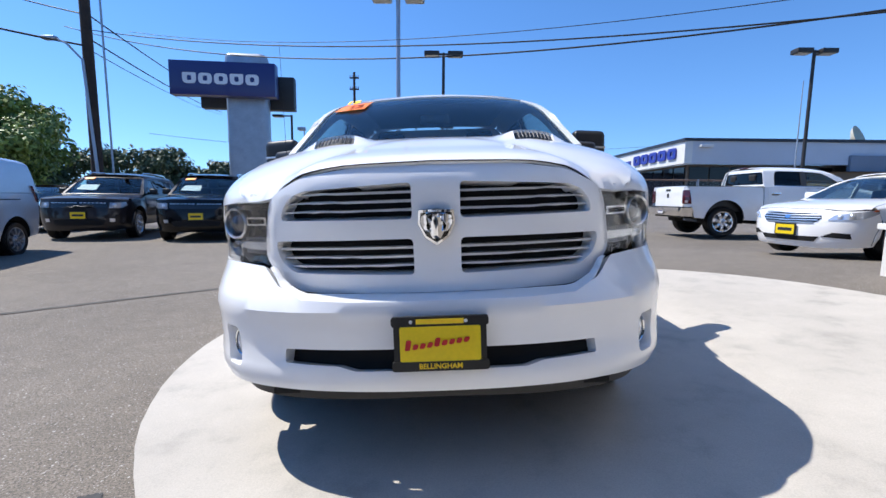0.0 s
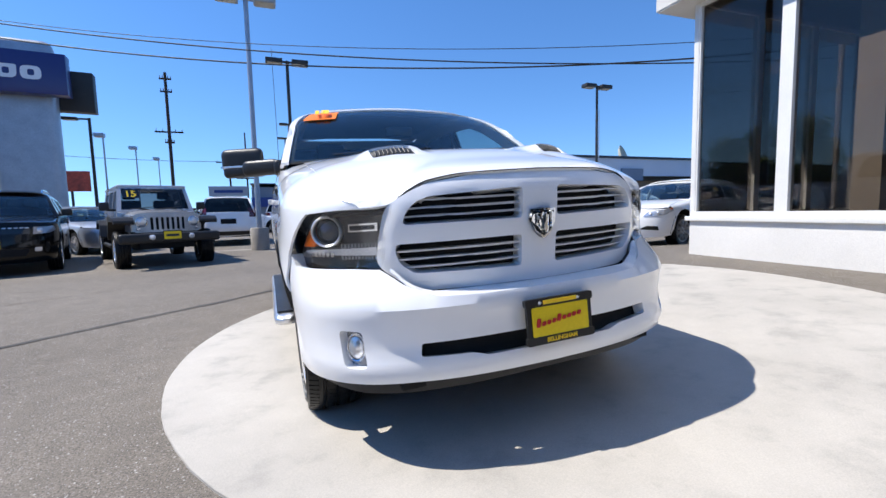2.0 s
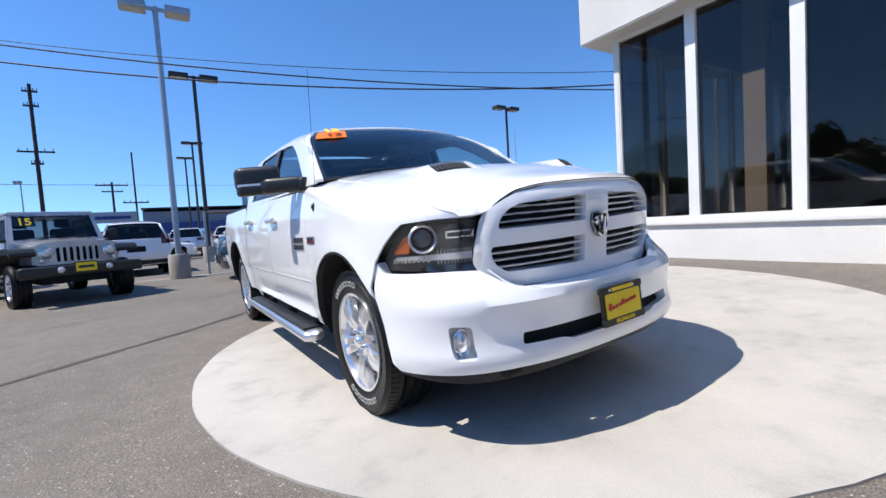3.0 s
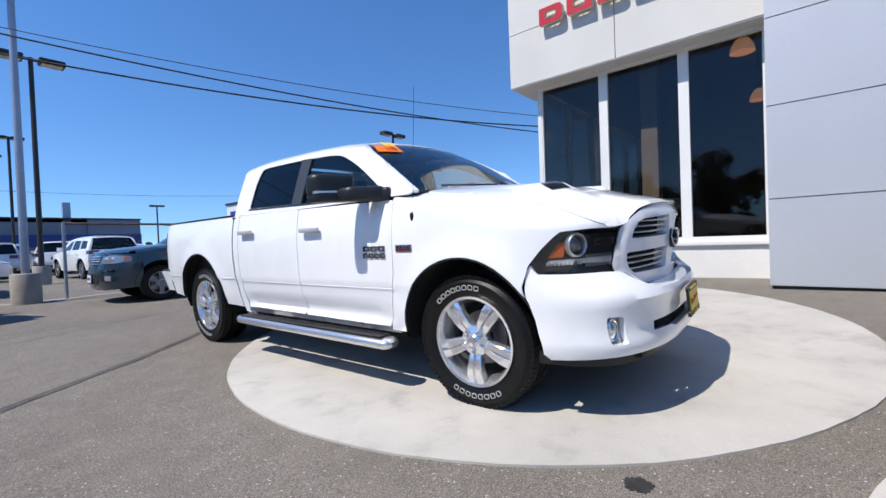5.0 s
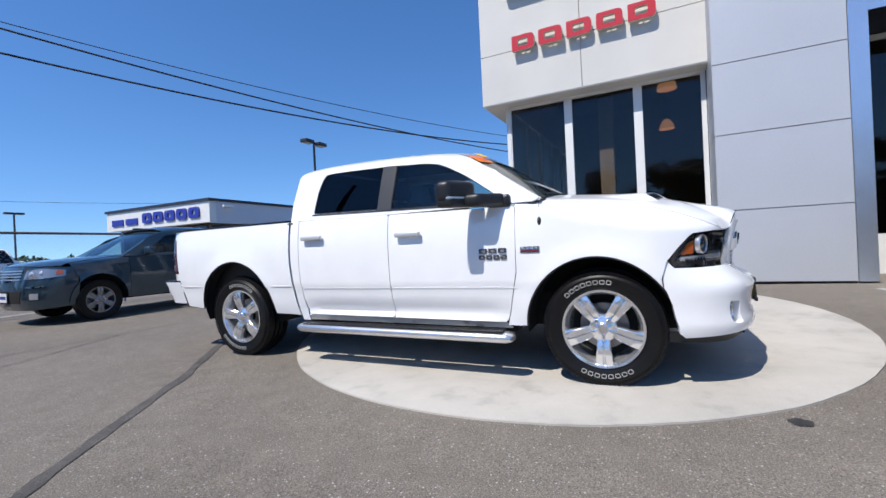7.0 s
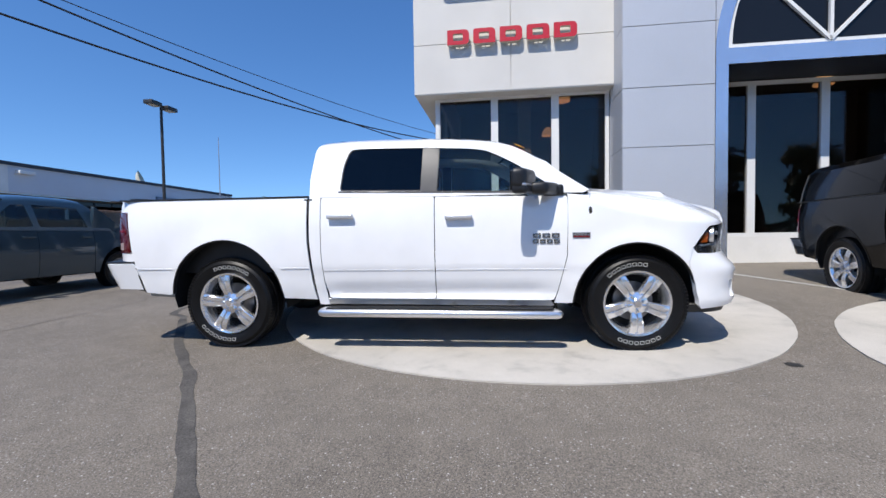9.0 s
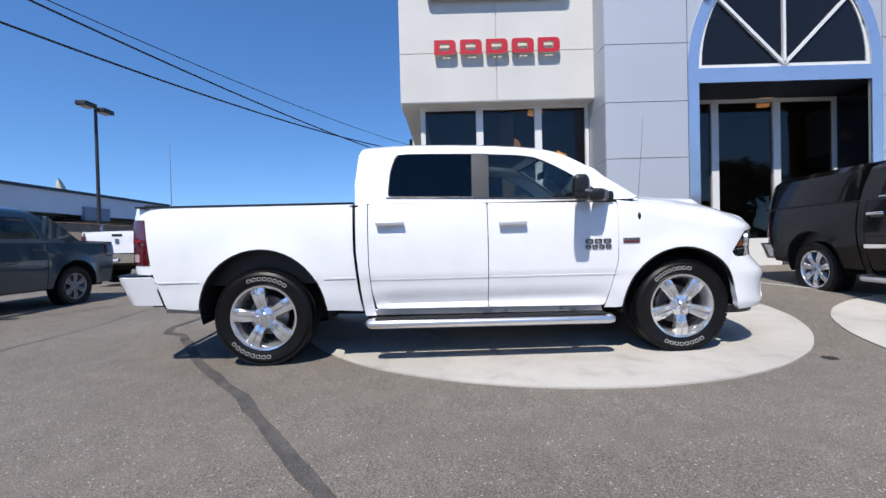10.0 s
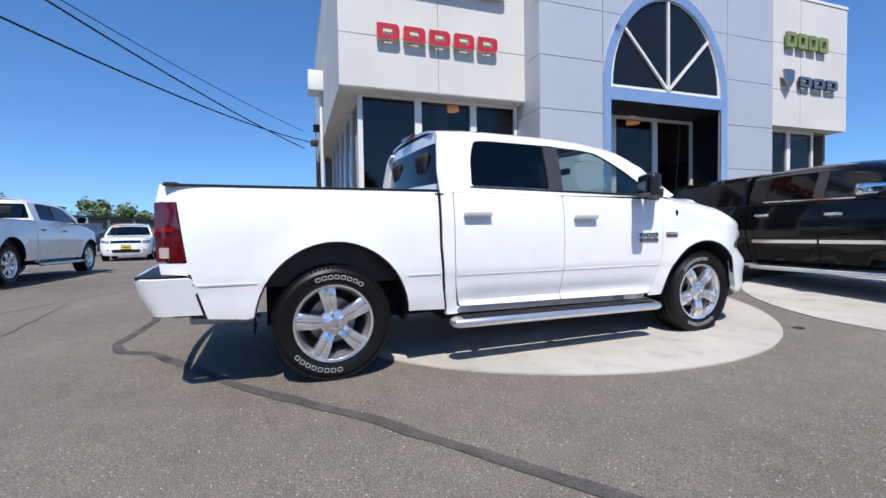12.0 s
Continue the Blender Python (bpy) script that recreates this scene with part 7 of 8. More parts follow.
sm = Matrix((xa, za.cross(xa), za)).transposed().to_4x4()
sm.translation = s0 + za * 0.032
text_mesh("13", 0.115, 0.001, sm, "sticker_digits", YELLOW, st_ob, bold=0.008)
pap = part("dash_paper", from_arrays([(0.05, 0.42, 1.345), (0.50, 0.45, 1.345), (0.42, 0.74, 1.40), (0.02, 0.72, 1.40)], [(0, 1, 2, 3)]), PAPER, truck, "white paper on the dashboard")
for x0, x1 in ((-0.62, 0.02), (0.02, 0.62)):
    part("wiper", tube((x0, 0.36 + 0.12 * (abs(x0) / 0.8) ** 2, 1.395), (x1, 0.37 + 0.1 * (abs(x1) / 0.8) ** 2, 1.42), 0.009, 0.006, 6), PLASTIC, truck)
# other pickups
wt = empty("pickup_truck", pose(11.25, 12.4, ground_z(9, 12.4) + 0.06, 0, 0, 89), "white long-bed pickup truck with chrome bumper parked on asphalt", "pickup truck")
pickup(wt, WHITE, long=0.22, chrome=True, rim_style="seven")
bt = empty("pickup_truck", pose(-1.93, -1.76, 0.09, 0, -1.5, -95), "black pickup truck with bed cap and chrome side trim", "pickup truck")
pickup(bt, BLACK_CAR, chrome=True, rim_style="seven", cap=True, trim=True)

# ---- other cars ----
def prism(poly_yz, x0, x1, bm=None):
    """A straight block of a side-view outline between two widths."""
    bm = bm or bmesh.new()
    a = [bm.verts.new((x0, y, z)) for y, z in poly_yz]
    b = [bm.verts.new((x1, y, z)) for y, z in poly_yz]
    n = len(a)
    bm.faces.new(a)
    bm.faces.new(b[::-1])
    for i in range(n):
        bm.faces.new((a[i], b[i], b[(i + 1) % n], a[(i + 1) % n]))
    bmesh.ops.recalc_face_normals(bm, faces=bm.faces)
    return bm


def auto(root, paint, c):
    """A car or sport-utility from its dimensions c (metres; front axle at y = 0)."""
    w, wb, r = c["w"], c["wb"], c["r"]
    yn, yt = c["nose"], c["tail"]
    belt, sill, zn = c["belt"], c["sill"], c["nose_z"]
    a0 = (0.0, r, r + 0.09, r + 0.11)
    a1 = (wb, r, r + 0.09, r + 0.11)
    hoodz = c["hood"]
    S = Shape(w=w, y_nose=yn, nose_from=c.get("nose_from", -0.32), profile=[(0.15, w - 0.10), (sill, w - 0.05), (sill + 0.2, w - 0.015), (0.62 * belt + 0.1, w), (belt, w - 0.035), (belt + 0.1, w - 0.06)],
              hood=hoodz, shoulder=[(-0.3, c["wing"][0]), (c["screen"][0][0] + 0.2, belt - 0.01)], belt_x=(belt, w - 0.035), tumble=c.get("tumble", 0.34), roof=c["roof"], roof_x=0.7, p=c.get("p", 2.6),
              front=c["front"], tail_y=yt, tail_from=yt - 0.4, arches=(a0, a1), flare=c.get("flare", 0.02),
              edge=[(0.0, zn), (w * 0.5, zn - 0.01), (w * 0.75, zn - 0.03), (w, c["wing"][0])])
    st = 0.11
    A, C = c["screen"], c["rear"]
    yj = -0.32
    up = c.get("plinth")
    def tail(x, z):
        wz = smooth_table(min(z, belt), S.profile) if z <= belt else S.cab_x(C[0][0], z)
        k = min(1, abs(x) / wz)
        lean = lerp_table(z, [(sill, -0.04), (sill + 0.2, 0.03), (0.55 * belt, 0.05), (belt, -0.02), (belt + 0.6, -0.25)])
        return (x, yt - 0.03 + lean - 0.20 * k**5, z)

    for sg, away in SIDES:
        sd = lambda y, z, sg=sg: S.side(y, z, sg)
        ov = lambda y, v, sg=sg: S.over(y, v, sg)
        d0 = c["doors"][0]
        xs = w * 0.82
        arc = arch_path(*a0, sill, sill + 0.05)
        ol = [(d0 - 0.004, sill)] + arc + [(yj, sill + 0.1), (yj, zn - 0.22), (yj - 0.10, S.rim(yj - 0.10)[1] - 0.010)] + [(y, S.over_x(y, min(xs, S.rim(y)[0] * 0.9))) for y in (yj - 0.12, yj, 0.0, A[0][0] - 0.02)] + [(A[0][0] + 0.1, belt - 0.012), (d0 - 0.004, belt - 0.012)]
        part("front_wing", sheet(ol, ov, away, step=st), paint, root)
        ys = c["doors"]
        for i, (ya, yb) in enumerate(zip(ys, ys[1:])):
            top = belt - 0.006
            zlo = sill
            if yb > wb - a1[2]:
                arc = [p for p in arch_path(*a1, sill, sill) if p[0] < yb - 0.02][::-1]
                ol = [(ya + 0.004, sill)] + arc + [(yb - 0.004, max(sill, arc[-1][1])), (yb - 0.004, top), (ya + 0.004, top)]
            else:
                ol = [(ya + 0.004, sill), (yb - 0.004, sill), (yb - 0.004, top), (ya + 0.004, top)]
            d = part("door", sheet(ol, sd, away, step=st), paint, root)
            hy, hz = yb - 0.16, belt - 0.11
            hx = S.side(hy, hz, sg)[0]
            part("handle", box(min(hx + sg * 0.01, hx + sg * 0.045), max(hx + sg * 0.01, hx + sg * 0.045), hy - 0.1, hy + 0.1, hz - 0.017, hz + 0.017, 0.012, 2), c.get("handle", paint), d)
        yl = ys[-1]
        arc = arch_path(*a1, sill + 0.02, sill)
        arc = [p for p in arc if p[0] > yl + 0.02]
        qt = c.get("quarter_top", belt - 0.006)
        ol = [(yl + 0.004, max(sill, arc[-1][1] if yl > wb - a1[2] else sill))]
        if yl <= wb - a1[2]:
            ol = [(yl + 0.004, sill), (wb - a1[2] - 0.01, sill)]
        ol += arc[::-1] + [(yt - 0.28, sill + 0.03), (yt - 0.20, sill + 0.05), (yt - 0.14, qt), (yl + 0.004, qt)]
        part("rear_quarter", sheet(ol, sd, away, step=st), paint, root)
        cl = c.get("cladding")
        for (cy, cz, a, h) in (a0, a1):
            pth = arch_path(cy, cz, a, h, sill, sill)
            vs, fs = [], []
            for i, (y, z) in enumerate(pth):
                x = S.side(y, z, sg)[0]
                vs += [(x - sg * 0.01, y, z), (sg * 0.45, y, z)]
                if i:
                    fs.append((2 * i - 2, 2 * i, 2 * i + 1, 2 * i - 1))
            part("wheel_arch_liner", from_arrays(vs, fs), DARK, root)
            if cl:
                out = [(cy + (y - cy) * 1.13, cz + (z - cz) * 1.11) for y, z in pth]
                part("arch_trim", sheet(pth + out[::-1], sd, away, step=0.1, thick=0.02, proud=0.014), cl, root)
        if cl:
            part("sill_trim", sheet(rect(a0[2] + 0.02, wb - a1[2] - 0.02, sill - 0.06, sill + 0.06), sd, away, step=0.15, thick=0.02, proud=0.012), cl, root)
        # cab
        cb = lambda y, v, sg=sg: S.cab(y, v, sg)
        wins = [rounded(p, 0.03) for p in c["windows"]]
        ol = [(A[0][0], belt)] + [(C[0][0], belt)] + [(y, S.cab_v(y, z)) for y, z in C[1:]] + [(y, smooth_table(y, S.roof) - 0.15 + 0.45) for y in np.linspace(C[-1][0] - 0.05, A[-1][0] + 0.05, 7)] + [(y, S.cab_v(y, z)) for y, z in A[::-1][:-1]]
        part("cab_side", sheet(ol, cb, away, wins, step=st, thick=0.02), paint, root)
        for i, p in enumerate(wins):
            part("side_window", sheet(p, cb, away, step=0.2, thick=0.004, proud=-0.010), c.get("glass", GLASS_TINT) if i else GLASS_SIDE, root, "side window glass")
        # lamps and mirrors
        hn = lambda u, z, sg=sg: S.nose(sg * u, z)
        fr = (sg * 0.5, -1, 0)
        if "lamp" in c:
            lo = [((S.u_of_x(p[1]) if p[0] == "x" else S.u_of_y(p[1], p[2])), p[2]) for p in c["lamp"]]
            lm = part("head_lamp", sheet(rounded(lo, 0.012), hn, fr, step=0.06, thick=0.02, proud=0.010), c.get("lamp_mat", GLOSS_BLACK), root, "clear head lamp")
            for xx, zz, rr in c.get("bulbs", ()):
                q = Vector(hn(S.u_of_x(xx), zz))
                nrm = Vector((sg * 0.35, -0.93, 0))
                bm = lathe([(0.0, 0.016), (rr * 0.6, 0.012), (rr, 0.0), (rr * 1.1, -0.02)], 20, "Z")
                bmesh.ops.transform(bm, matrix=Matrix.Translation(q + nrm * 0.008) @ nrm.to_track_quat("Z", "Y").to_matrix().to_4x4(), verts=bm.verts)
                part("bulb", bm, CLEAR_LENS, lm)
            if "amber" in c:
                lo = [((S.u_of_x(p[1]) if p[0] == "x" else S.u_of_y(p[1], p[2])), p[2]) for p in c["amber"]]
                part("amber_lens", sheet(lo, hn, fr, step=0.06, thick=0.01, proud=0.016), AMBER, lm)
        mx = S.cab_x(A[0][0] + 0.45, belt + 0.06) * sg
        my = A[0][0] + 0.42
        mr = part("door_mirror", box(min(mx + sg * 0.05, mx + sg * 0.24), max(mx + sg * 0.05, mx + sg * 0.24), my - 0.07, my + 0.05, belt + 0.02, belt + 0.17, 0.04, 3), c.get("mirror", paint), root, "door mirror")
        part("mirror_arm", box(min(mx - sg * 0.01, mx + sg * 0.08), max(mx - sg * 0.01, mx + sg * 0.08), my - 0.04, my + 0.02, belt + 0.01, belt + 0.06, 0.012), PLASTIC, mr)
        for y in (0, wb):
            wheel(root, sg * (w - 0.125), y, r, sg, r, 0.23, r * c.get("rim", 0.68), c.get("wheel", "ten"))
        # tail lamps
        if "tail_lamp" in c:
            tl = c["tail_lamp"]
            part("tail_lamp", sheet(rounded(rect(*sorted((sg * tl[0], sg * tl[1])), tl[2], tl[3]), 0.02), lambda x, z: tail(x, z), (sg * 0.3, 1, 0), step=0.06, thick=0.02, proud=0.012), RED_LENS, root, "red tail lamp")
            part("tail_lamp", sheet(rounded(rect(yt - c.get("tail_side", 0.36), yt - 0.13, tl[2], tl[3]), 0.02), sd, away, step=0.06, thick=0.02, proud=0.010), RED_LENS, root, "red tail lamp")

    # front
    zl = c["low"]
    half = [(0.0, zl)] + [(S.u_of_x(w * 0.6), zl), (S.u_of_y(yj - 0.06, zl + 0.06), zl + 0.05), (S.u_of_y(yj - 0.01, sill + 0.1), sill + 0.1), (S.u_of_y(yj - 0.006, zn - 0.22), zn - 0.22), (S.u_of_y(yj - 0.10, zn - 0.05), S.rim(yj - 0.10)[1] - 0.006), (S.u_of_x(w * 0.82), smooth_table(w * 0.82, S.edge) + 0.002), (S.u_of_x(w * 0.65), smooth_table(w * 0.65, S.edge) + 0.002), (S.u_of_x(w * 0.5), zn - 0.006), (0.0, zn + 0.002)]
    nose = part("front_bumper", sheet(mirror_poly(half), S.nose, (0, -1, 0), step=0.08, thick=0.02), paint, root)
    for nm, mat, pr, poly in c.get("face", ()):
        poly = [(S.u_of_x(x), z) for x, z in poly]
        ol = mirror_poly(poly) if abs(poly[0][0]) < 1e-6 else poly
        part(nm, sheet(ol, S.nose, (0, -1, 0), step=0.08, thick=0.015, proud=pr), mat, nose)
        if abs(poly[0][0]) > 1e-6:
            part(nm, sheet([(-u, v) for u, v in poly], S.nose, (0, -1, 0), step=0.08, thick=0.015, proud=pr), mat, nose)
    if "plate" in c:
        pz = c["plate"]
        plate(root, (0, S.face(0, pz)[1] - 0.012, pz), pose(0, 0, 0, 90), mat=c.get("plate_mat", PLATE_YELLOW), ink=c.get("plate_ink", DARK_ROOF))
    # bonnet
    pts = []
    xm = w * 0.80
    ff = lambda x: S.nose_from - (S.nose_from - yn - 0.10) * max(0, 1 - (abs(x) / S.w) ** S.p) ** (1 / S.p)
    fx = np.linspace(-xm, xm, 21)
    xe = w * 0.955
    fx = np.linspace(-xe, xe, 27)
    ol = [(x, ff(x) + 0.004) for x in fx] + [(w * 0.90, S.nose_from + 0.05), (xm + 0.03, S.nose_from + 0.35), (xm, A[0][0] - 0.03)] + [(x, A[0][0] - 0.03 - 0.16 * (1 - (x / xm) ** 2)) for x in np.linspace(xm, -xm, 15)[1:]] + [(-xm - 0.03, S.nose_from + 0.35), (-w * 0.90, S.nose_from + 0.05)]
    part("bonnet", sheet(ol, S.top, (0, 0, 1), step=st, proud=0.004), paint, root)

    def glass_at(L, bow, ln):
        def f(sx, t):
            y, z = np.interp(t, ln, [p[0] for p in L]), np.interp(t, ln, [p[1] for p in L])
            k = 1 - sx * sx
            return (sx * (S.cab_x(y, z) - 0.004), y + bow * k * (1 - 0.5 * t), z + 0.03 * k * t)
        return f
    for nm, L, bow, g, aw in (("windscreen", A, -0.14, GLASS, (0, -1, 0.6)), ("rear_window", C, 0.10, c.get("glass", GLASS_TINT), (0, 1, 0.4))):
        ln = np.cumsum([0] + [math.dist(a, b) for a, b in zip(L, L[1:])])
        f = glass_at(L, bow, ln / ln[-1])
        t0 = 0.03
        part(nm, sheet(rect(-0.94, 0.94, t0, 0.95), f, aw, step=0.14, thick=0.004, proud=-0.006), g, root, "windscreen glass" if nm == "windscreen" else "dark rear window")
        part("screen_frame", sheet(rect(-1, 1, 0, 1), f, aw, [rect(-0.93, 0.93, 0.05, 0.93)], step=0.14, thick=0.012), paint, root)
    if "sticker" in c:
        ln = np.cumsum([0] + [math.dist(a, b) for a, b in zip(A, A[1:])])
        f = glass_at(A, -0.14, ln / ln[-1])
        q0, q1, q2 = Vector(f(-0.86, 0.80)), Vector(f(-0.48, 0.80)), Vector(f(-0.86, 0.99))
        ex, ey = (q1 - q0).normalized(), (q2 - q0).normalized()
        ez = ex.cross(ey).normalized()
        m = Matrix((ex, ez.cross(ex), ez)).transposed().to_4x4()
        m.translation = (q0 + q1) / 2 + (q2 - q0) * 0.45 + ez * 0.01
        sk = part("year_sticker", flat(rounded(rect(-0.13, 0.13, -0.055, 0.055), 0.01), m, 0.003), ORANGE, root, "orange windscreen year sticker")
        if c["sticker"]:
            text_mesh(c["sticker"], 0.115, 0.0005, m @ Matrix.Translation((0, 0, 0.0045)), "sticker_digits", YELLOW, sk, bold=0.004)
        else:
            part("sticker_bar", flat(rect(-0.09, 0.09, -0.03, 0.03), m, 0.0045), YELLOW, sk)
    if c.get("paper"):
        q = [f(x, t) for x, t in ((-0.75, 0.25), (-0.2, 0.22), (-0.2, 0.5), (-0.7, 0.5))] if "sticker" in c else []
        if q:
            part("screen_paper", from_arrays([(a, b + 0.03, z) for a, b, z in q], [(0, 1, 2, 3)]), PAPER, root, "white paper behind the windscreen")
    xr = S.cab_x((A[-1][0] + C[-1][0]) / 2, belt + 0.3) * 0.83
    y0, y1 = A[-1][0], C[-1][0]
    ol = [(x, y0 - 0.07 + 0.075 * (abs(x) / xr) ** 2) for x in np.linspace(-xr, xr, 13)] + [(x, y1 + 0.04 - 0.05 * (abs(x) / xr) ** 2) for x in np.linspace(xr, -xr, 13)]
    part("roof", sheet(ol, S.roof_at, (0, 0, 1), step=0.14, thick=0.02), paint, root)
    if c.get("rails"):
        for s in (-1, 1):
            x = s * xr * 0.93
            bm = bmesh.new()
            pts = [(x, y0 + 0.12, S.roof_at(x, y0 + 0.12)[2] + 0.0)] + [(x, y, S.roof_at(x, y)[2] + 0.06) for y in np.linspace(y0 + 0.25, y1 - 0.3, 5)] + [(x, y1 - 0.15, S.roof_at(x, y1 - 0.15)[2])]
            for a, b in zip(pts, pts[1:]):
                tube(a, b, 0.018, seg=6, bm=bm)
            part("roof_rail", bm, c["rails"], root)
    # rear face
    zt = c.get("tail_top", belt)
    wt = lambda z: smooth_table(min(z, belt), S.profile) * 0.985
    ro = [(0.0, sill - 0.02), (wt(sill) * 0.97, sill + 0.02), (wt(sill + 0.2), sill + 0.2), (wt(belt * 0.8), belt * 0.8), (wt(zt), zt), (0.0, zt + 0.005)]
    tg = part("tailgate", sheet(mirror_poly(ro), tail, (0, 1, 0), step=0.1, thick=0.02), paint, root)
    for nm, mat, pr, poly in c.get("back", ()):
        ol = mirror_poly(poly)
        part(nm, sheet(ol, tail, (0, 1, 0), step=0.08, thick=0.015, proud=pr), mat, tg)
    # inside and underneath
    part("underbody", box(-w + 0.22, w - 0.22, yn + 0.25, yt - 0.2, zl + 0.06, sill + 0.15), DARK, root)
    part("inner_body", prism([(-0.5, sill + 0.1), (a0[2] + 0.02, sill + 0.1), (a0[2] + 0.02, sill), (wb - a1[2] - 0.02, sill), (wb - a1[2] - 0.02, sill + 0.1), (yt - 0.3, sill + 0.1), (yt - 0.3, belt - 0.16), (A[0][0] + 0.4, belt - 0.3), (A[0][0] - 0.15, belt - 0.14), (-0.5, zn - 0.2)], -w + 0.27, w - 0.27), DARK, root)
    part("dashboard", box(-w + 0.2, w - 0.2, A[0][0] - 0.05, A[0][0] + 0.42, belt - 0.35, belt - 0.05, 0.05, 2), DASH, root)
    for x in (-0.38, 0.38):
        seat(root, x, A[0][0] + 1.0, belt - 0.52, 0.48)
    seat(root, 0, A[0][0] + 1.85, belt - 0.50, 1.2)
    return S


def suv(root, paint, k, **over):
    """Dimensions of a sport-utility of wheelbase k, with changes."""
    c = dict(w=0.965, wb=k, r=0.37, nose=-0.92, tail=k + 0.93, belt=1.13, sill=0.34, low=0.24, nose_z=1.02, wing=(0.98,),
             hood=[(-0.95, 1.04), (-0.5, 1.085), (0.1, 1.13), (0.6, 1.16)],
             front=[(0.2, -0.82), (0.32, -0.90), (0.50, -0.92), (0.62, -0.915), (0.8, -0.89), (0.95, -0.85), (1.02, -0.82)],
             screen=[(0.42, 1.13), (0.8, 1.40), (1.15, 1.60)], rear=[(k + 0.75, 1.13), (k + 0.68, 1.42), (k + 0.50, 1.66)],
             roof=[(0.6, 1.58), (1.15, 1.70), (1.6, 1.745), (2.4, 1.75), (k + 0.5, 1.72)], doors=[0.52, 1.58, k - 0.30],
             windows=[[(0.78, 1.17), (1.55, 1.18), (1.53, 1.56), (1.28, 1.55)], [(1.66, 1.18), (k - 0.28, 1.19), (k - 0.36, 1.55), (1.64, 1.565)], [(k - 0.18, 1.20), (k + 0.45, 1.22), (k + 0.30, 1.52), (k - 0.26, 1.55)]],
             tail_lamp=(0.60, 0.86, 0.95, 1.12), back=[("bumper_strip", PLASTIC, 0.012, [(0.0, 0.36), (0.80, 0.38), (0.82, 0.50), (0.0, 0.50)]), ("plate_recess", DARK, 0.008, [(0.0, 0.76), (0.24, 0.76), (0.24, 0.93), (0.0, 0.93)])])
    c.update(over)
    return auto(root, paint, c)


def front_car(label, cat, m, paint, fn, *a, **k):
    x, y, th = m
    e = empty("parked_" + cat.replace(" ", "_"), pose(x, y, ground_z(x, y), 0, 0, th), label, cat, "parked cars")
    fn(e, paint, *a, **k)
    return e


CHEROKEE = dict(lamp=[("x", 0.60, 0.79), ("x", 0.62, 0.93), ("x", 0.80, 0.93), ("y", -0.60, 0.95), ("y", -0.58, 0.86), ("x", 0.82, 0.80)], lamp_mat=LAMP_GREY,
                bulbs=[(0.70, 0.86, 0.05)], plate=0.62, sticker="", paper=True, rails=CHROME, wheel="five", mirror=PLASTIC, w=0.97,
                face=[("grille", GLOSS_BLACK, 0.008, [(0.0, 0.80), (0.56, 0.80), (0.57, 0.92), (0.0, 0.94)]), ("lower_intake", DARK, 0.008, [(0.0, 0.38), (0.50, 0.38), (0.55, 0.50), (0.0, 0.52)])]
                + [("grille_chip", SATIN, 0.018, [(x, 0.905), (x + 0.05, 0.905), (x + 0.05, 0.922), (x, 0.922)]) for x in (0.03, 0.11, 0.19, 0.27, 0.35, 0.43, 0.50)]
                + [("fog_lens", CLEAR_LENS, 0.012, [(0.62, 0.46), (0.72, 0.46), (0.72, 0.54), (0.62, 0.54)])])
front_car("dark purple-grey sport-utility with a yellow front plate on asphalt", "sport utility", (-9.0, 11.25, 16), GRAPHITE, suv, 2.91, **CHEROKEE)
front_car("black sport-utility with a yellow front plate on asphalt", "sport utility", (-6.2, 11.25, 17), BLACK_CAR, suv, 2.91, **CHEROKEE)
front_car("white sport-utility seen from behind beside the lamp base", "sport utility", (-2.65, 19.9, 183), WHITE, suv, 2.62, w=0.91, plate_mat=PLATE_WHITE, tail_lamp=(0.66, 0.86, 0.98, 1.30), tail_top=1.13)
front_car("white sport-utility seen from behind through the fence", "sport utility", (1.9, 25.7, 186), WHITE, suv, 2.70, w=0.92, tail_lamp=(0.55, 0.86, 1.0, 1.14))
front_car("white sport-utility with a yellow front plate far off", "sport utility", (19.8, 12.9, -80), WHITE, suv, 2.75, **{**CHEROKEE, "sticker": "", "paper": False})
front_car("dark green-grey sport-utility parked before the shed", "sport utility", (28.0, 17.4, -150), DARK_BLUE, suv, 2.7)
front_car("white sport-utility among the far parked cars", "sport utility", (3.0, 33.5, 160), WHITE, suv, 2.7)
front_car("silver sport-utility among the far parked cars", "sport utility", (0.3, 33.0, 165), VAN_SILVER, suv, 2.7)
front_car("dark sport-utility among the far parked cars", "sport utility", (-3.6, 31.0, 170), DARK_BLUE, suv, 2.7)

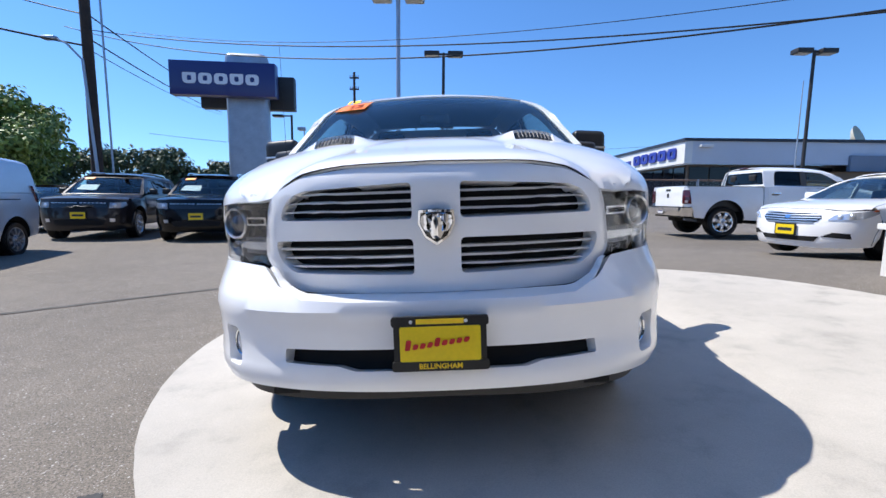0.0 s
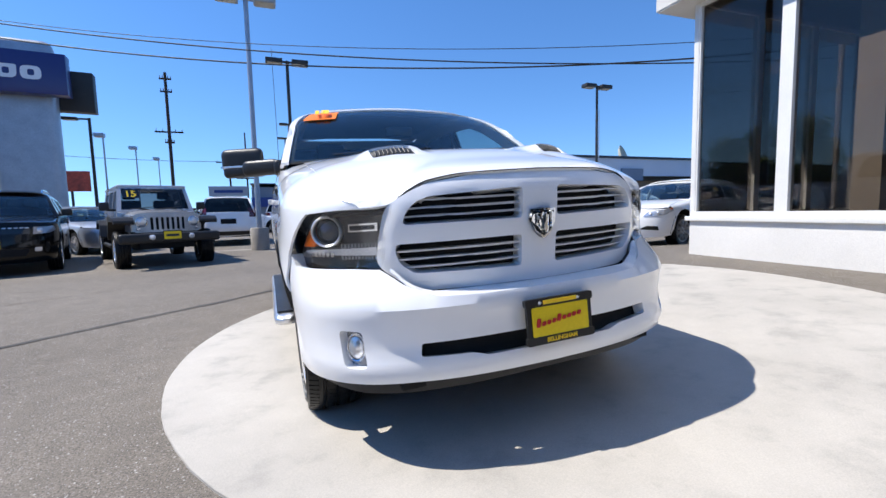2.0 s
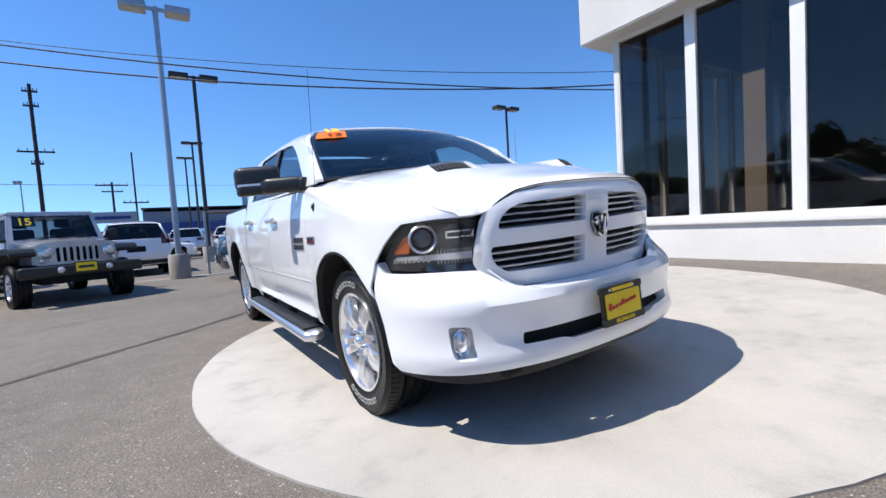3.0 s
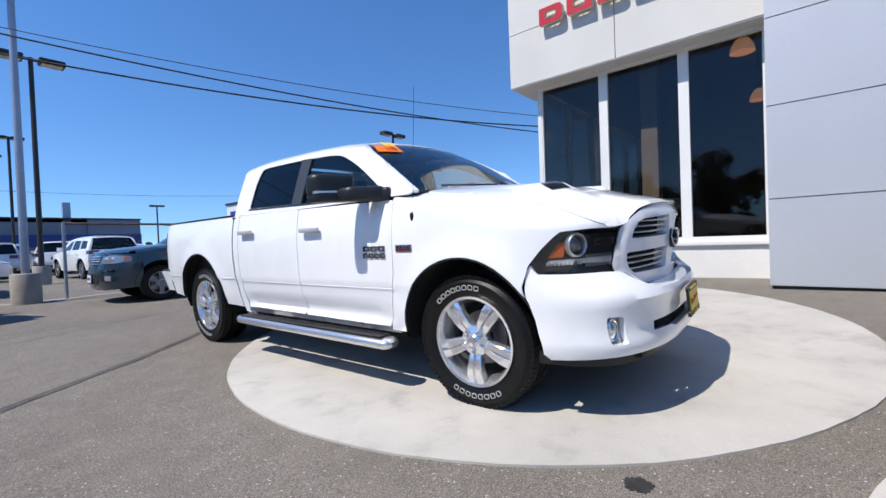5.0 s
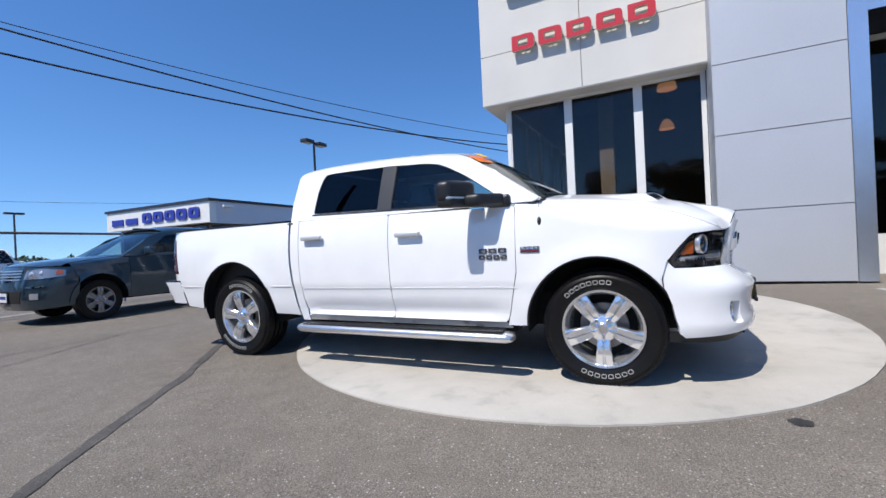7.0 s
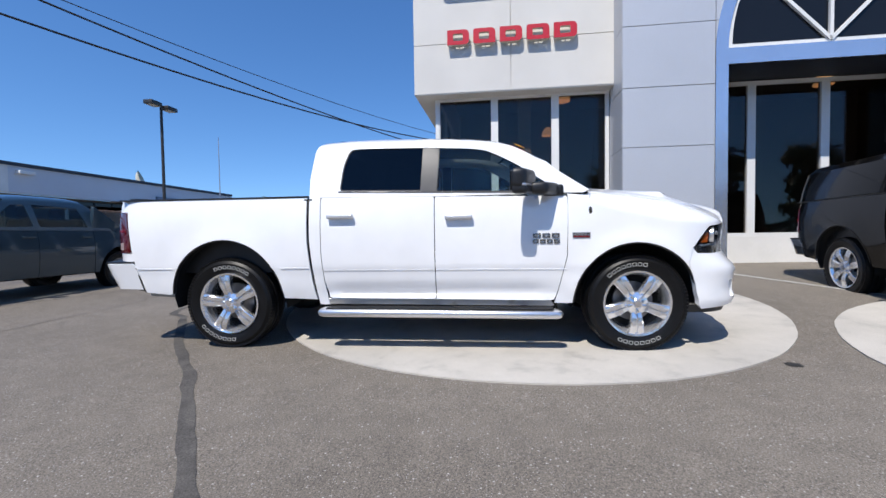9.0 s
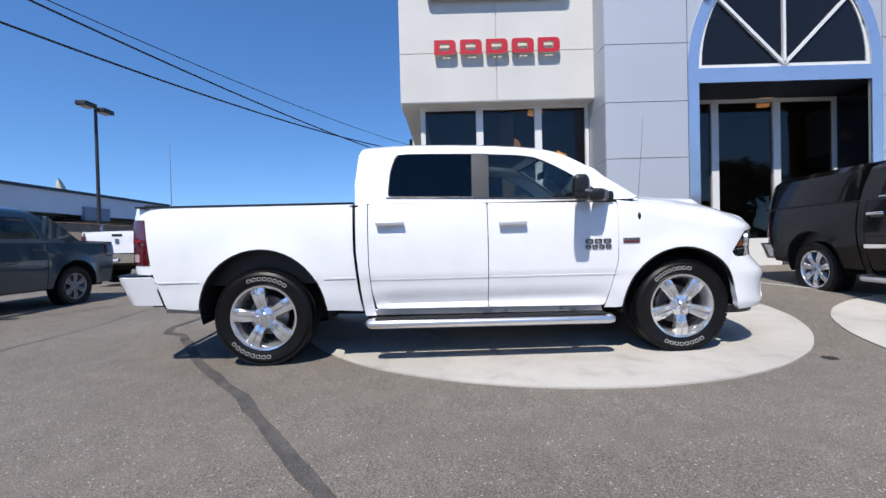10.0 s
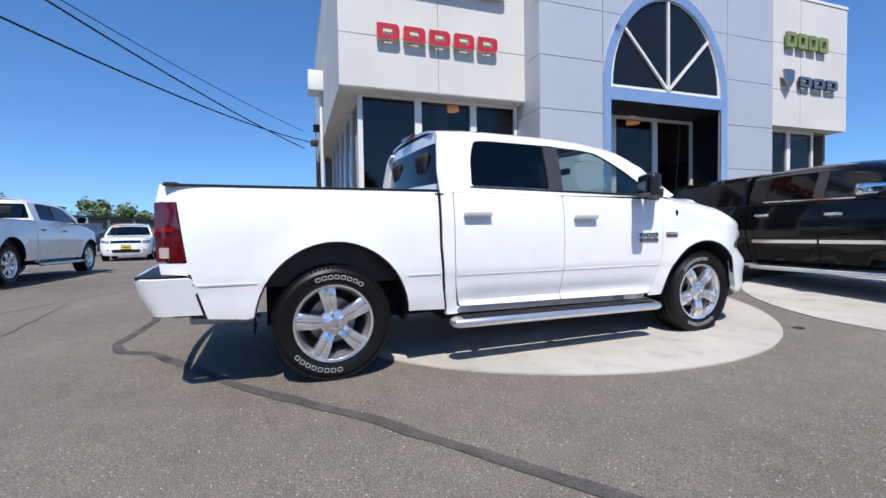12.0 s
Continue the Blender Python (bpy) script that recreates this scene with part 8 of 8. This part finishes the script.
SEDAN = dict(w=0.915, wb=2.79, r=0.33, nose=-0.96, tail=3.86, belt=0.93, sill=0.27, low=0.20, nose_z=0.80, wing=(0.80,), p=2.3,
             hood=[(-1.0, 0.84), (-0.5, 0.90), (0.1, 0.965), (0.6, 0.99)],
             front=[(0.16, -0.86), (0.28, -0.94), (0.45, -0.96), (0.60, -0.95), (0.72, -0.91), (0.82, -0.85)],
             screen=[(0.36, 0.95), (0.85, 1.20), (1.28, 1.36)], rear=[(3.45, 0.95), (3.0, 1.18), (2.60, 1.34)],
             roof=[(0.7, 1.33), (1.2, 1.43), (1.7, 1.465), (2.3, 1.455), (2.7, 1.42)], doors=[0.46, 1.52, 2.46], tumble=0.40,
             windows=[[(0.78, 0.98), (1.50, 0.985), (1.49, 1.30), (1.30, 1.29)], [(1.59, 0.985), (2.45, 1.0), (2.35, 1.25), (1.58, 1.305)]], glass=GLASS_SIDE,
             tail_lamp=(0.5, 0.82, 0.72, 0.88))
SONATA = dict(SEDAN, lamp=[("x", 0.54, 0.63), ("x", 0.60, 0.71), ("x", 0.78, 0.755), ("y", -0.42, 0.80), ("y", -0.40, 0.75), ("x", 0.84, 0.66)], lamp_mat=CLEAR_LENS, bulbs=[(0.66, 0.68, 0.035), (0.76, 0.70, 0.035)],
              amber=[("y", -0.50, 0.765), ("y", -0.42, 0.775), ("y", -0.415, 0.80), ("y", -0.46, 0.798)], plate=0.47, wheel="ten",
              face=[("grille", GLOSS_BLACK, 0.006, [(0.0, 0.575), (0.40, 0.60), (0.47, 0.66), (0.44, 0.72), (0.0, 0.745)])]
              + [("grille_bar", SATIN, 0.016, [(0.0, z), (x, z + 0.012), (x, z + 0.028), (0.0, z + 0.018)]) for z, x in ((0.575, 0.38), (0.612, 0.43), (0.65, 0.46), (0.69, 0.455), (0.728, 0.44))]
              + [("lower_intake", DARK, 0.006, [(0.0, 0.30), (0.42, 0.30), (0.48, 0.38), (0.0, 0.37)]), ("side_intake", DARK, 0.006, [(0.50, 0.38), (0.80, 0.36), (0.78, 0.44), (0.62, 0.45)]), ("emblem", CHROME, 0.022, [(0.0, 0.64), (0.045, 0.65), (0.045, 0.69), (0.0, 0.70)])])
front_car("white sedan with a chrome grille and yellow front plate", "sedan", (6.57, 7.30, -78), WHITE, auto, SONATA)
front_car("black sedan with a yellow front plate between other cars", "sedan", (-12.4, 13.2, 20), BLACK_CAR, auto, dict(SEDAN, plate=0.5))
front_car("silver sedan parked behind the dark cars", "sedan", (-5.8, 16.2, 40), VAN_SILVER, auto, dict(SEDAN))
front_car("white sedan among the far parked cars", "sedan", (-1.2, 27.0, 100), WHITE, auto, dict(SEDAN))
front_car("white sedan far off beyond the fence", "sedan", (6.0, 30.0, 120), WHITE, auto, dict(SEDAN))

# blue-grey utility truck with a short bed
RIDGE = dict(w=0.985, wb=3.10, r=0.365, nose=-0.98, tail=4.15, belt=1.14, sill=0.36, low=0.27, nose_z=1.02, wing=(0.99,),
             hood=[(-1.0, 1.05), (-0.5, 1.11), (0.1, 1.16), (0.6, 1.18)],
             front=[(0.2, -0.85), (0.34, -0.95), (0.52, -0.98), (0.66, -0.97), (0.8, -0.94), (0.95, -0.90), (1.02, -0.87)],
             screen=[(0.40, 1.15), (0.82, 1.42), (1.22, 1.62)], rear=[(2.95, 1.14), (2.72, 1.42), (2.55, 1.64)],
             roof=[(0.7, 1.60), (1.2, 1.72), (1.7, 1.765), (2.4, 1.76), (2.6, 1.73)], doors=[0.50, 1.56, 2.56], tumble=0.36,
             windows=[[(0.80, 1.19), (1.53, 1.20), (1.51, 1.57), (1.30, 1.56)], [(1.63, 1.20), (2.50, 1.21), (2.40, 1.55), (1.62, 1.58)]], glass=GLASS_SIDE,
             tail_lamp=(0.72, 0.93, 0.92, 1.12), flare=0.035, wheel="six", rim=0.62,
             lamp=[("x", 0.52, 0.80), ("x", 0.54, 0.95), ("x", 0.80, 0.965), ("y", -0.50, 0.94), ("y", -0.50, 0.84), ("x", 0.80, 0.80)], lamp_mat=LAMP_GREY, bulbs=[(0.64, 0.88, 0.05), (0.78, 0.89, 0.04)],
             amber=[("y", -0.62, 0.86), ("y", -0.53, 0.86), ("y", -0.53, 0.93), ("y", -0.60, 0.94)], plate=0.50, plate_mat=PLATE_WHITE, plate_ink=FAR_BLUE,
             face=[("grille", GLOSS_BLACK, 0.006, [(0.0, 0.76), (0.40, 0.78), (0.46, 0.95), (0.0, 0.96)])]
             + [("grille_bar", SATIN, 0.016, [(0.0, z), (0.44, z), (0.44, z + 0.018), (0.0, z + 0.018)]) for z in (0.79, 0.84, 0.89, 0.935)]
             + [("lower_intake", DARK, 0.006, [(0.0, 0.40), (0.45, 0.40), (0.50, 0.60), (0.0, 0.60)]), ("bumper_bar", CHROME, 0.012, [(0.58, 0.655), (0.86, 0.66), (0.86, 0.68), (0.58, 0.68)]), ("fog_lens", CLEAR_LENS, 0.01, [(0.66, 0.46), (0.78, 0.46), (0.78, 0.56), (0.66, 0.56)])])
ridge = front_car("blue-grey crew-cab utility truck parked beside the fence", "utility truck", (0.28, 12.07, -91.5), BLUE_CAR, auto, RIDGE)
for sg in (-1, 1):
    part("bed_sail", prism([(2.55, 1.13), (4.02, 1.11), (4.02, 1.17), (3.25, 1.19), (2.62, 1.60)], sg * 0.86, sg * 0.93), BLUE_CAR, ridge)
part("bed_cover", box(-0.86, 0.86, 2.7, 4.0, 1.06, 1.10, 0.01), PLASTIC, ridge, "black bed cover")
part("roof_rail", tube((-0.62, 1.4, 1.77), (-0.62, 2.4, 1.77), 0.018), PLASTIC, ridge)

# compact van
van = empty("parked_van", pose(-8.02, 4.8, -0.07, 0, 0, 15), "pale silver compact van parked on asphalt", "van", "parked cars")
VAN = dict(SEDAN, w=0.915, wb=3.10, r=0.32, nose=-0.88, tail=3.98, belt=1.18, sill=0.32, low=0.24, nose_z=1.02, wing=(1.0,),
           hood=[(-0.9, 1.04), (-0.4, 1.12), (0.1, 1.2), (0.5, 1.24)], front=[(0.2, -0.80), (0.35, -0.87), (0.6, -0.88), (0.9, -0.82), (1.04, -0.76)],
           screen=[(0.15, 1.20), (0.6, 1.48), (1.0, 1.70)], rear=[(3.86, 1.18), (3.83, 1.5), (3.75, 1.76)], roof=[(0.4, 1.68), (1.0, 1.83), (1.6, 1.88), (3.0, 1.88), (3.8, 1.85)],
           doors=[0.45, 1.5, 2.56], windows=[[(0.6, 1.24), (1.42, 1.24), (1.40, 1.64), (0.95, 1.60)]], tumble=0.12, tail_lamp=(0.80, 0.90, 1.0, 1.32), tail_side=0.20, tail_top=1.18, wheel="ten")
SV = auto(van, VAN_SILVER, VAN)
for sg in (-1, 1):
    part("door_track", sheet(rect(1.6, 3.3, 1.05, 1.07), lambda y, z, sg=sg: SV.side(y, z, sg), (sg, 0, 0), step=0.2, thick=0.01, proud=0.006), PLASTIC, van)

# silver off-roader with flat wings
def offroader(m):
    e = empty("parked_off_roader", m, "silver off-roader with black wheel arches and yellow front plate", "off-roader", "parked cars")
    part("body_tub", box(-0.76, 0.76, 0.55, 3.55, 0.55, 1.22, 0.04, 2), SILVER, e)
    part("bonnet", sheet([(-0.58, -0.50), (0.58, -0.50), (0.68, 0.60), (-0.68, 0.60)], lambda x, y: (x, y, 1.20 + 0.06 * min(1, (y + 0.5) / 0.6) - 0.10 * (abs(x) / 0.68) ** 4), (0, 0, 1), step=0.1, thick=0.03), SILVER, e)
    for s in (-1, 1):
        part("bonnet_side", prism([(-0.48, 0.80), (0.62, 0.80), (0.62, 1.18), (-0.48, 1.13)], s * 0.56, s * 0.64), SILVER, e)
        part("wing", prism(rounded([(-0.62, 1.02), (-0.50, 1.10), (0.35, 1.12), (0.62, 0.86), (0.70, 0.62), (0.62, 0.62), (0.50, 0.86), (0.32, 1.02), (-0.45, 1.01), (-0.60, 0.94)], 0.04), s * 0.60, s * 0.94), PLASTIC, e, "black flat wheel arch")
        part("rear_wing", prism(rounded([(2.30, 0.62), (2.45, 0.92), (2.62, 1.05), (3.30, 1.05), (3.48, 0.80), (3.40, 0.80), (3.26, 0.97), (2.66, 0.97), (2.52, 0.86), (2.40, 0.62)], 0.04), s * 0.74, s * 0.94), PLASTIC, e, "black flat wheel arch")
        part("door", prism([(0.66, 0.56), (1.55, 0.56), (1.55, 1.24), (0.64, 1.24)], s * 0.762, s * 0.78), SILVER, e)
        part("rear_door", prism([(1.58, 0.56), (2.42, 0.62), (2.52, 0.90), (2.52, 1.24), (1.58, 1.24)], s * 0.762, s * 0.78), SILVER, e)
        part("side_frame", sheet([(0.60, 1.22), (3.52, 1.22), (3.46, 1.76), (0.95, 1.80)], lambda y, z, s=s: (s * (0.75 - 0.14 * (z - 1.22)), y, z), (s, 0, 0), [[(0.78, 1.28), (1.52, 1.28), (1.50, 1.70), (1.02, 1.71)], [(1.62, 1.28), (2.42, 1.28), (2.40, 1.69), (1.60, 1.70)], [(2.55, 1.28), (3.42, 1.28), (3.36, 1.67), (2.52, 1.68)]], step=0.3, thick=0.03), SILVER, e)
        part("side_window", sheet([(0.70, 1.26), (3.46, 1.26), (3.40, 1.74), (0.98, 1.75)], lambda y, z, s=s: (s * (0.735 - 0.14 * (z - 1.22)), y, z), (s, 0, 0), step=0.4, thick=0.004), GLASS_TINT, e, "dark side window")
        part("side_step", tube((s * 0.86, 0.72, 0.46), (s * 0.86, 2.30, 0.46), 0.045), PLASTIC, e)
        lm = part("head_lamp", lathe([(0.0, -0.03), (0.05, -0.025), (0.085, -0.01), (0.095, 0.0), (0.10, 0.03)], 28, "Z"), CLEAR_LENS, e, "round head lamp")
        lm.matrix_basis = pose(s * 0.47, -0.575, 1.0, -90)
        part("lamp_bezel", lathe([(0.092, -0.022), (0.104, -0.018), (0.108, 0.02)], 28, "Z"), CHROME, lm)
        ind = part("indicator", lathe([(0.0, -0.02), (0.03, -0.018), (0.04, 0.0), (0.04, 0.02)], 18, "Z"), CLEAR_LENS, e)
        ind.matrix_basis = pose(s * 0.53, -0.565, 0.86, -90)
        fog = part("fog_lamp", lathe([(0.0, -0.02), (0.04, -0.018), (0.055, 0.0), (0.055, 0.03)], 18, "Z"), CLEAR_LENS, e, "round fog lamp")
        fog.matrix_basis = pose(s * 0.35, -0.925, 0.69, -90)
        mr = part("door_mirror", box(min(s * 0.86, s * 1.04), max(s * 0.86, s * 1.04), 0.72, 0.83, 1.26, 1.44, 0.03, 3), PLASTIC, e, "black door mirror")
        part("mirror_arm", box(min(s * 0.74, s * 0.9), max(s * 0.74, s * 0.9), 0.74, 0.80, 1.24, 1.29), PLASTIC, mr)
        for y in (0, 2.95):
            wheel(e, s * 0.78, y, 0.405, s, 0.405, 0.255, 0.24, "five", False)
    holes = []
    for i in range(7):
        x = -0.285 + 0.095 * i
        holes.append(rounded(rect(x - 0.026, x + 0.026, 0.83, 1.09), 0.022))
    part("grille", sheet(rounded([(-0.60, 0.78), (0.60, 0.78), (0.64, 1.0), (0.56, 1.17), (-0.56, 1.17), (-0.64, 1.0)], 0.05), lambda x, z: (x, -0.55 + 0.05 * (abs(x) / 0.6) ** 3 + 0.04 * (z - 0.78), z), (0, -1, 0), holes, step=0.12, thick=0.03), SILVER, e, "silver seven-slot grille")
    part("grille_back", box(-0.55, 0.55, -0.48, -0.44, 0.8, 1.12), DARK, e)
    bm = box(-0.90, 0.90, -0.92, -0.68, 0.57, 0.77, 0.06, 4)
    bp = part("front_bumper", bm, PLASTIC, e, "black front bumper")
    plate(e, (0, -0.93, 0.72), pose(0, 0, 0, 90), ink=DARK_ROOF)
    part("windscreen", sheet(rect(-0.66, 0.66, 0, 1), lambda x, t: (x * (1 - 0.08 * t), 0.62 + 0.30 * t - 0.03 * (1 - (x / 0.66) ** 2), 1.26 + 0.50 * t), (0, -1, 0.5), step=0.3, thick=0.005), GLASS_SMOKE, e, "windscreen glass")
    part("screen_frame", sheet(rect(-0.73, 0.73, -0.06, 1.10), lambda x, t: (x * (1 - 0.08 * t), 0.625 + 0.30 * t - 0.03 * (1 - (x / 0.66) ** 2), 1.26 + 0.50 * t), (0, -1, 0.5), [rect(-0.66, 0.66, 0.04, 0.96)], step=0.2, thick=0.04, proud=0.004), SILVER, e)
    part("hardtop", box(-0.68, 0.68, 0.92, 3.50, 1.76, 1.84, 0.035, 3), SILVER, e)
    sk_m = pose(-0.45, 0.815, 1.625, 59, 0, 0)
    sk = part("year_sticker", flat(rect(-0.16, 0.16, -0.105, 0.105), sk_m, 0.003), GLOSS_BLACK, e, "windscreen year sticker with yellow digits")
    text_mesh("15", 0.225, 0.0005, sk_m @ Matrix.Translation((0, 0, 0.0045)), "sticker_digits", YELLOW, sk, bold=0.006)
    part("cowl_hinge", box(-0.3, -0.2, 0.5, 0.56, 1.26, 1.29, 0.006), PLASTIC, e)
    for x0 in (-0.5, 0.05):
        part("wiper", tube((x0, 0.57, 1.285), (x0 + 0.45, 0.60, 1.33), 0.008, seg=6), PLASTIC, e)
    part("underbody", box(-0.5, 0.5, -0.4, 3.4, 0.42, 0.62), DARK, e)
    part("engine_bay", box(-0.54, 0.54, -0.45, 0.6, 0.6, 1.12), DARK, e)
    part("dashboard", box(-0.66, 0.66, 0.72, 1.0, 1.0, 1.25, 0.03), DASH, e)
    for x in (-0.36, 0.36):
        seat(e, x, 1.45, 0.78, 0.46)
    part("spare_wheel", lathe([(0.0, 0.0), (0.24, 0.0), (0.36, 0.03), (0.38, 0.12), (0.36, 0.22), (0.0, 0.24)], 28), RUBBER, e).matrix_basis = pose(0, 3.58, 1.0, 0, 0, 90)
    return e


offroader(pose(-3.32, 11.15, -0.05, 0, 0, 21))
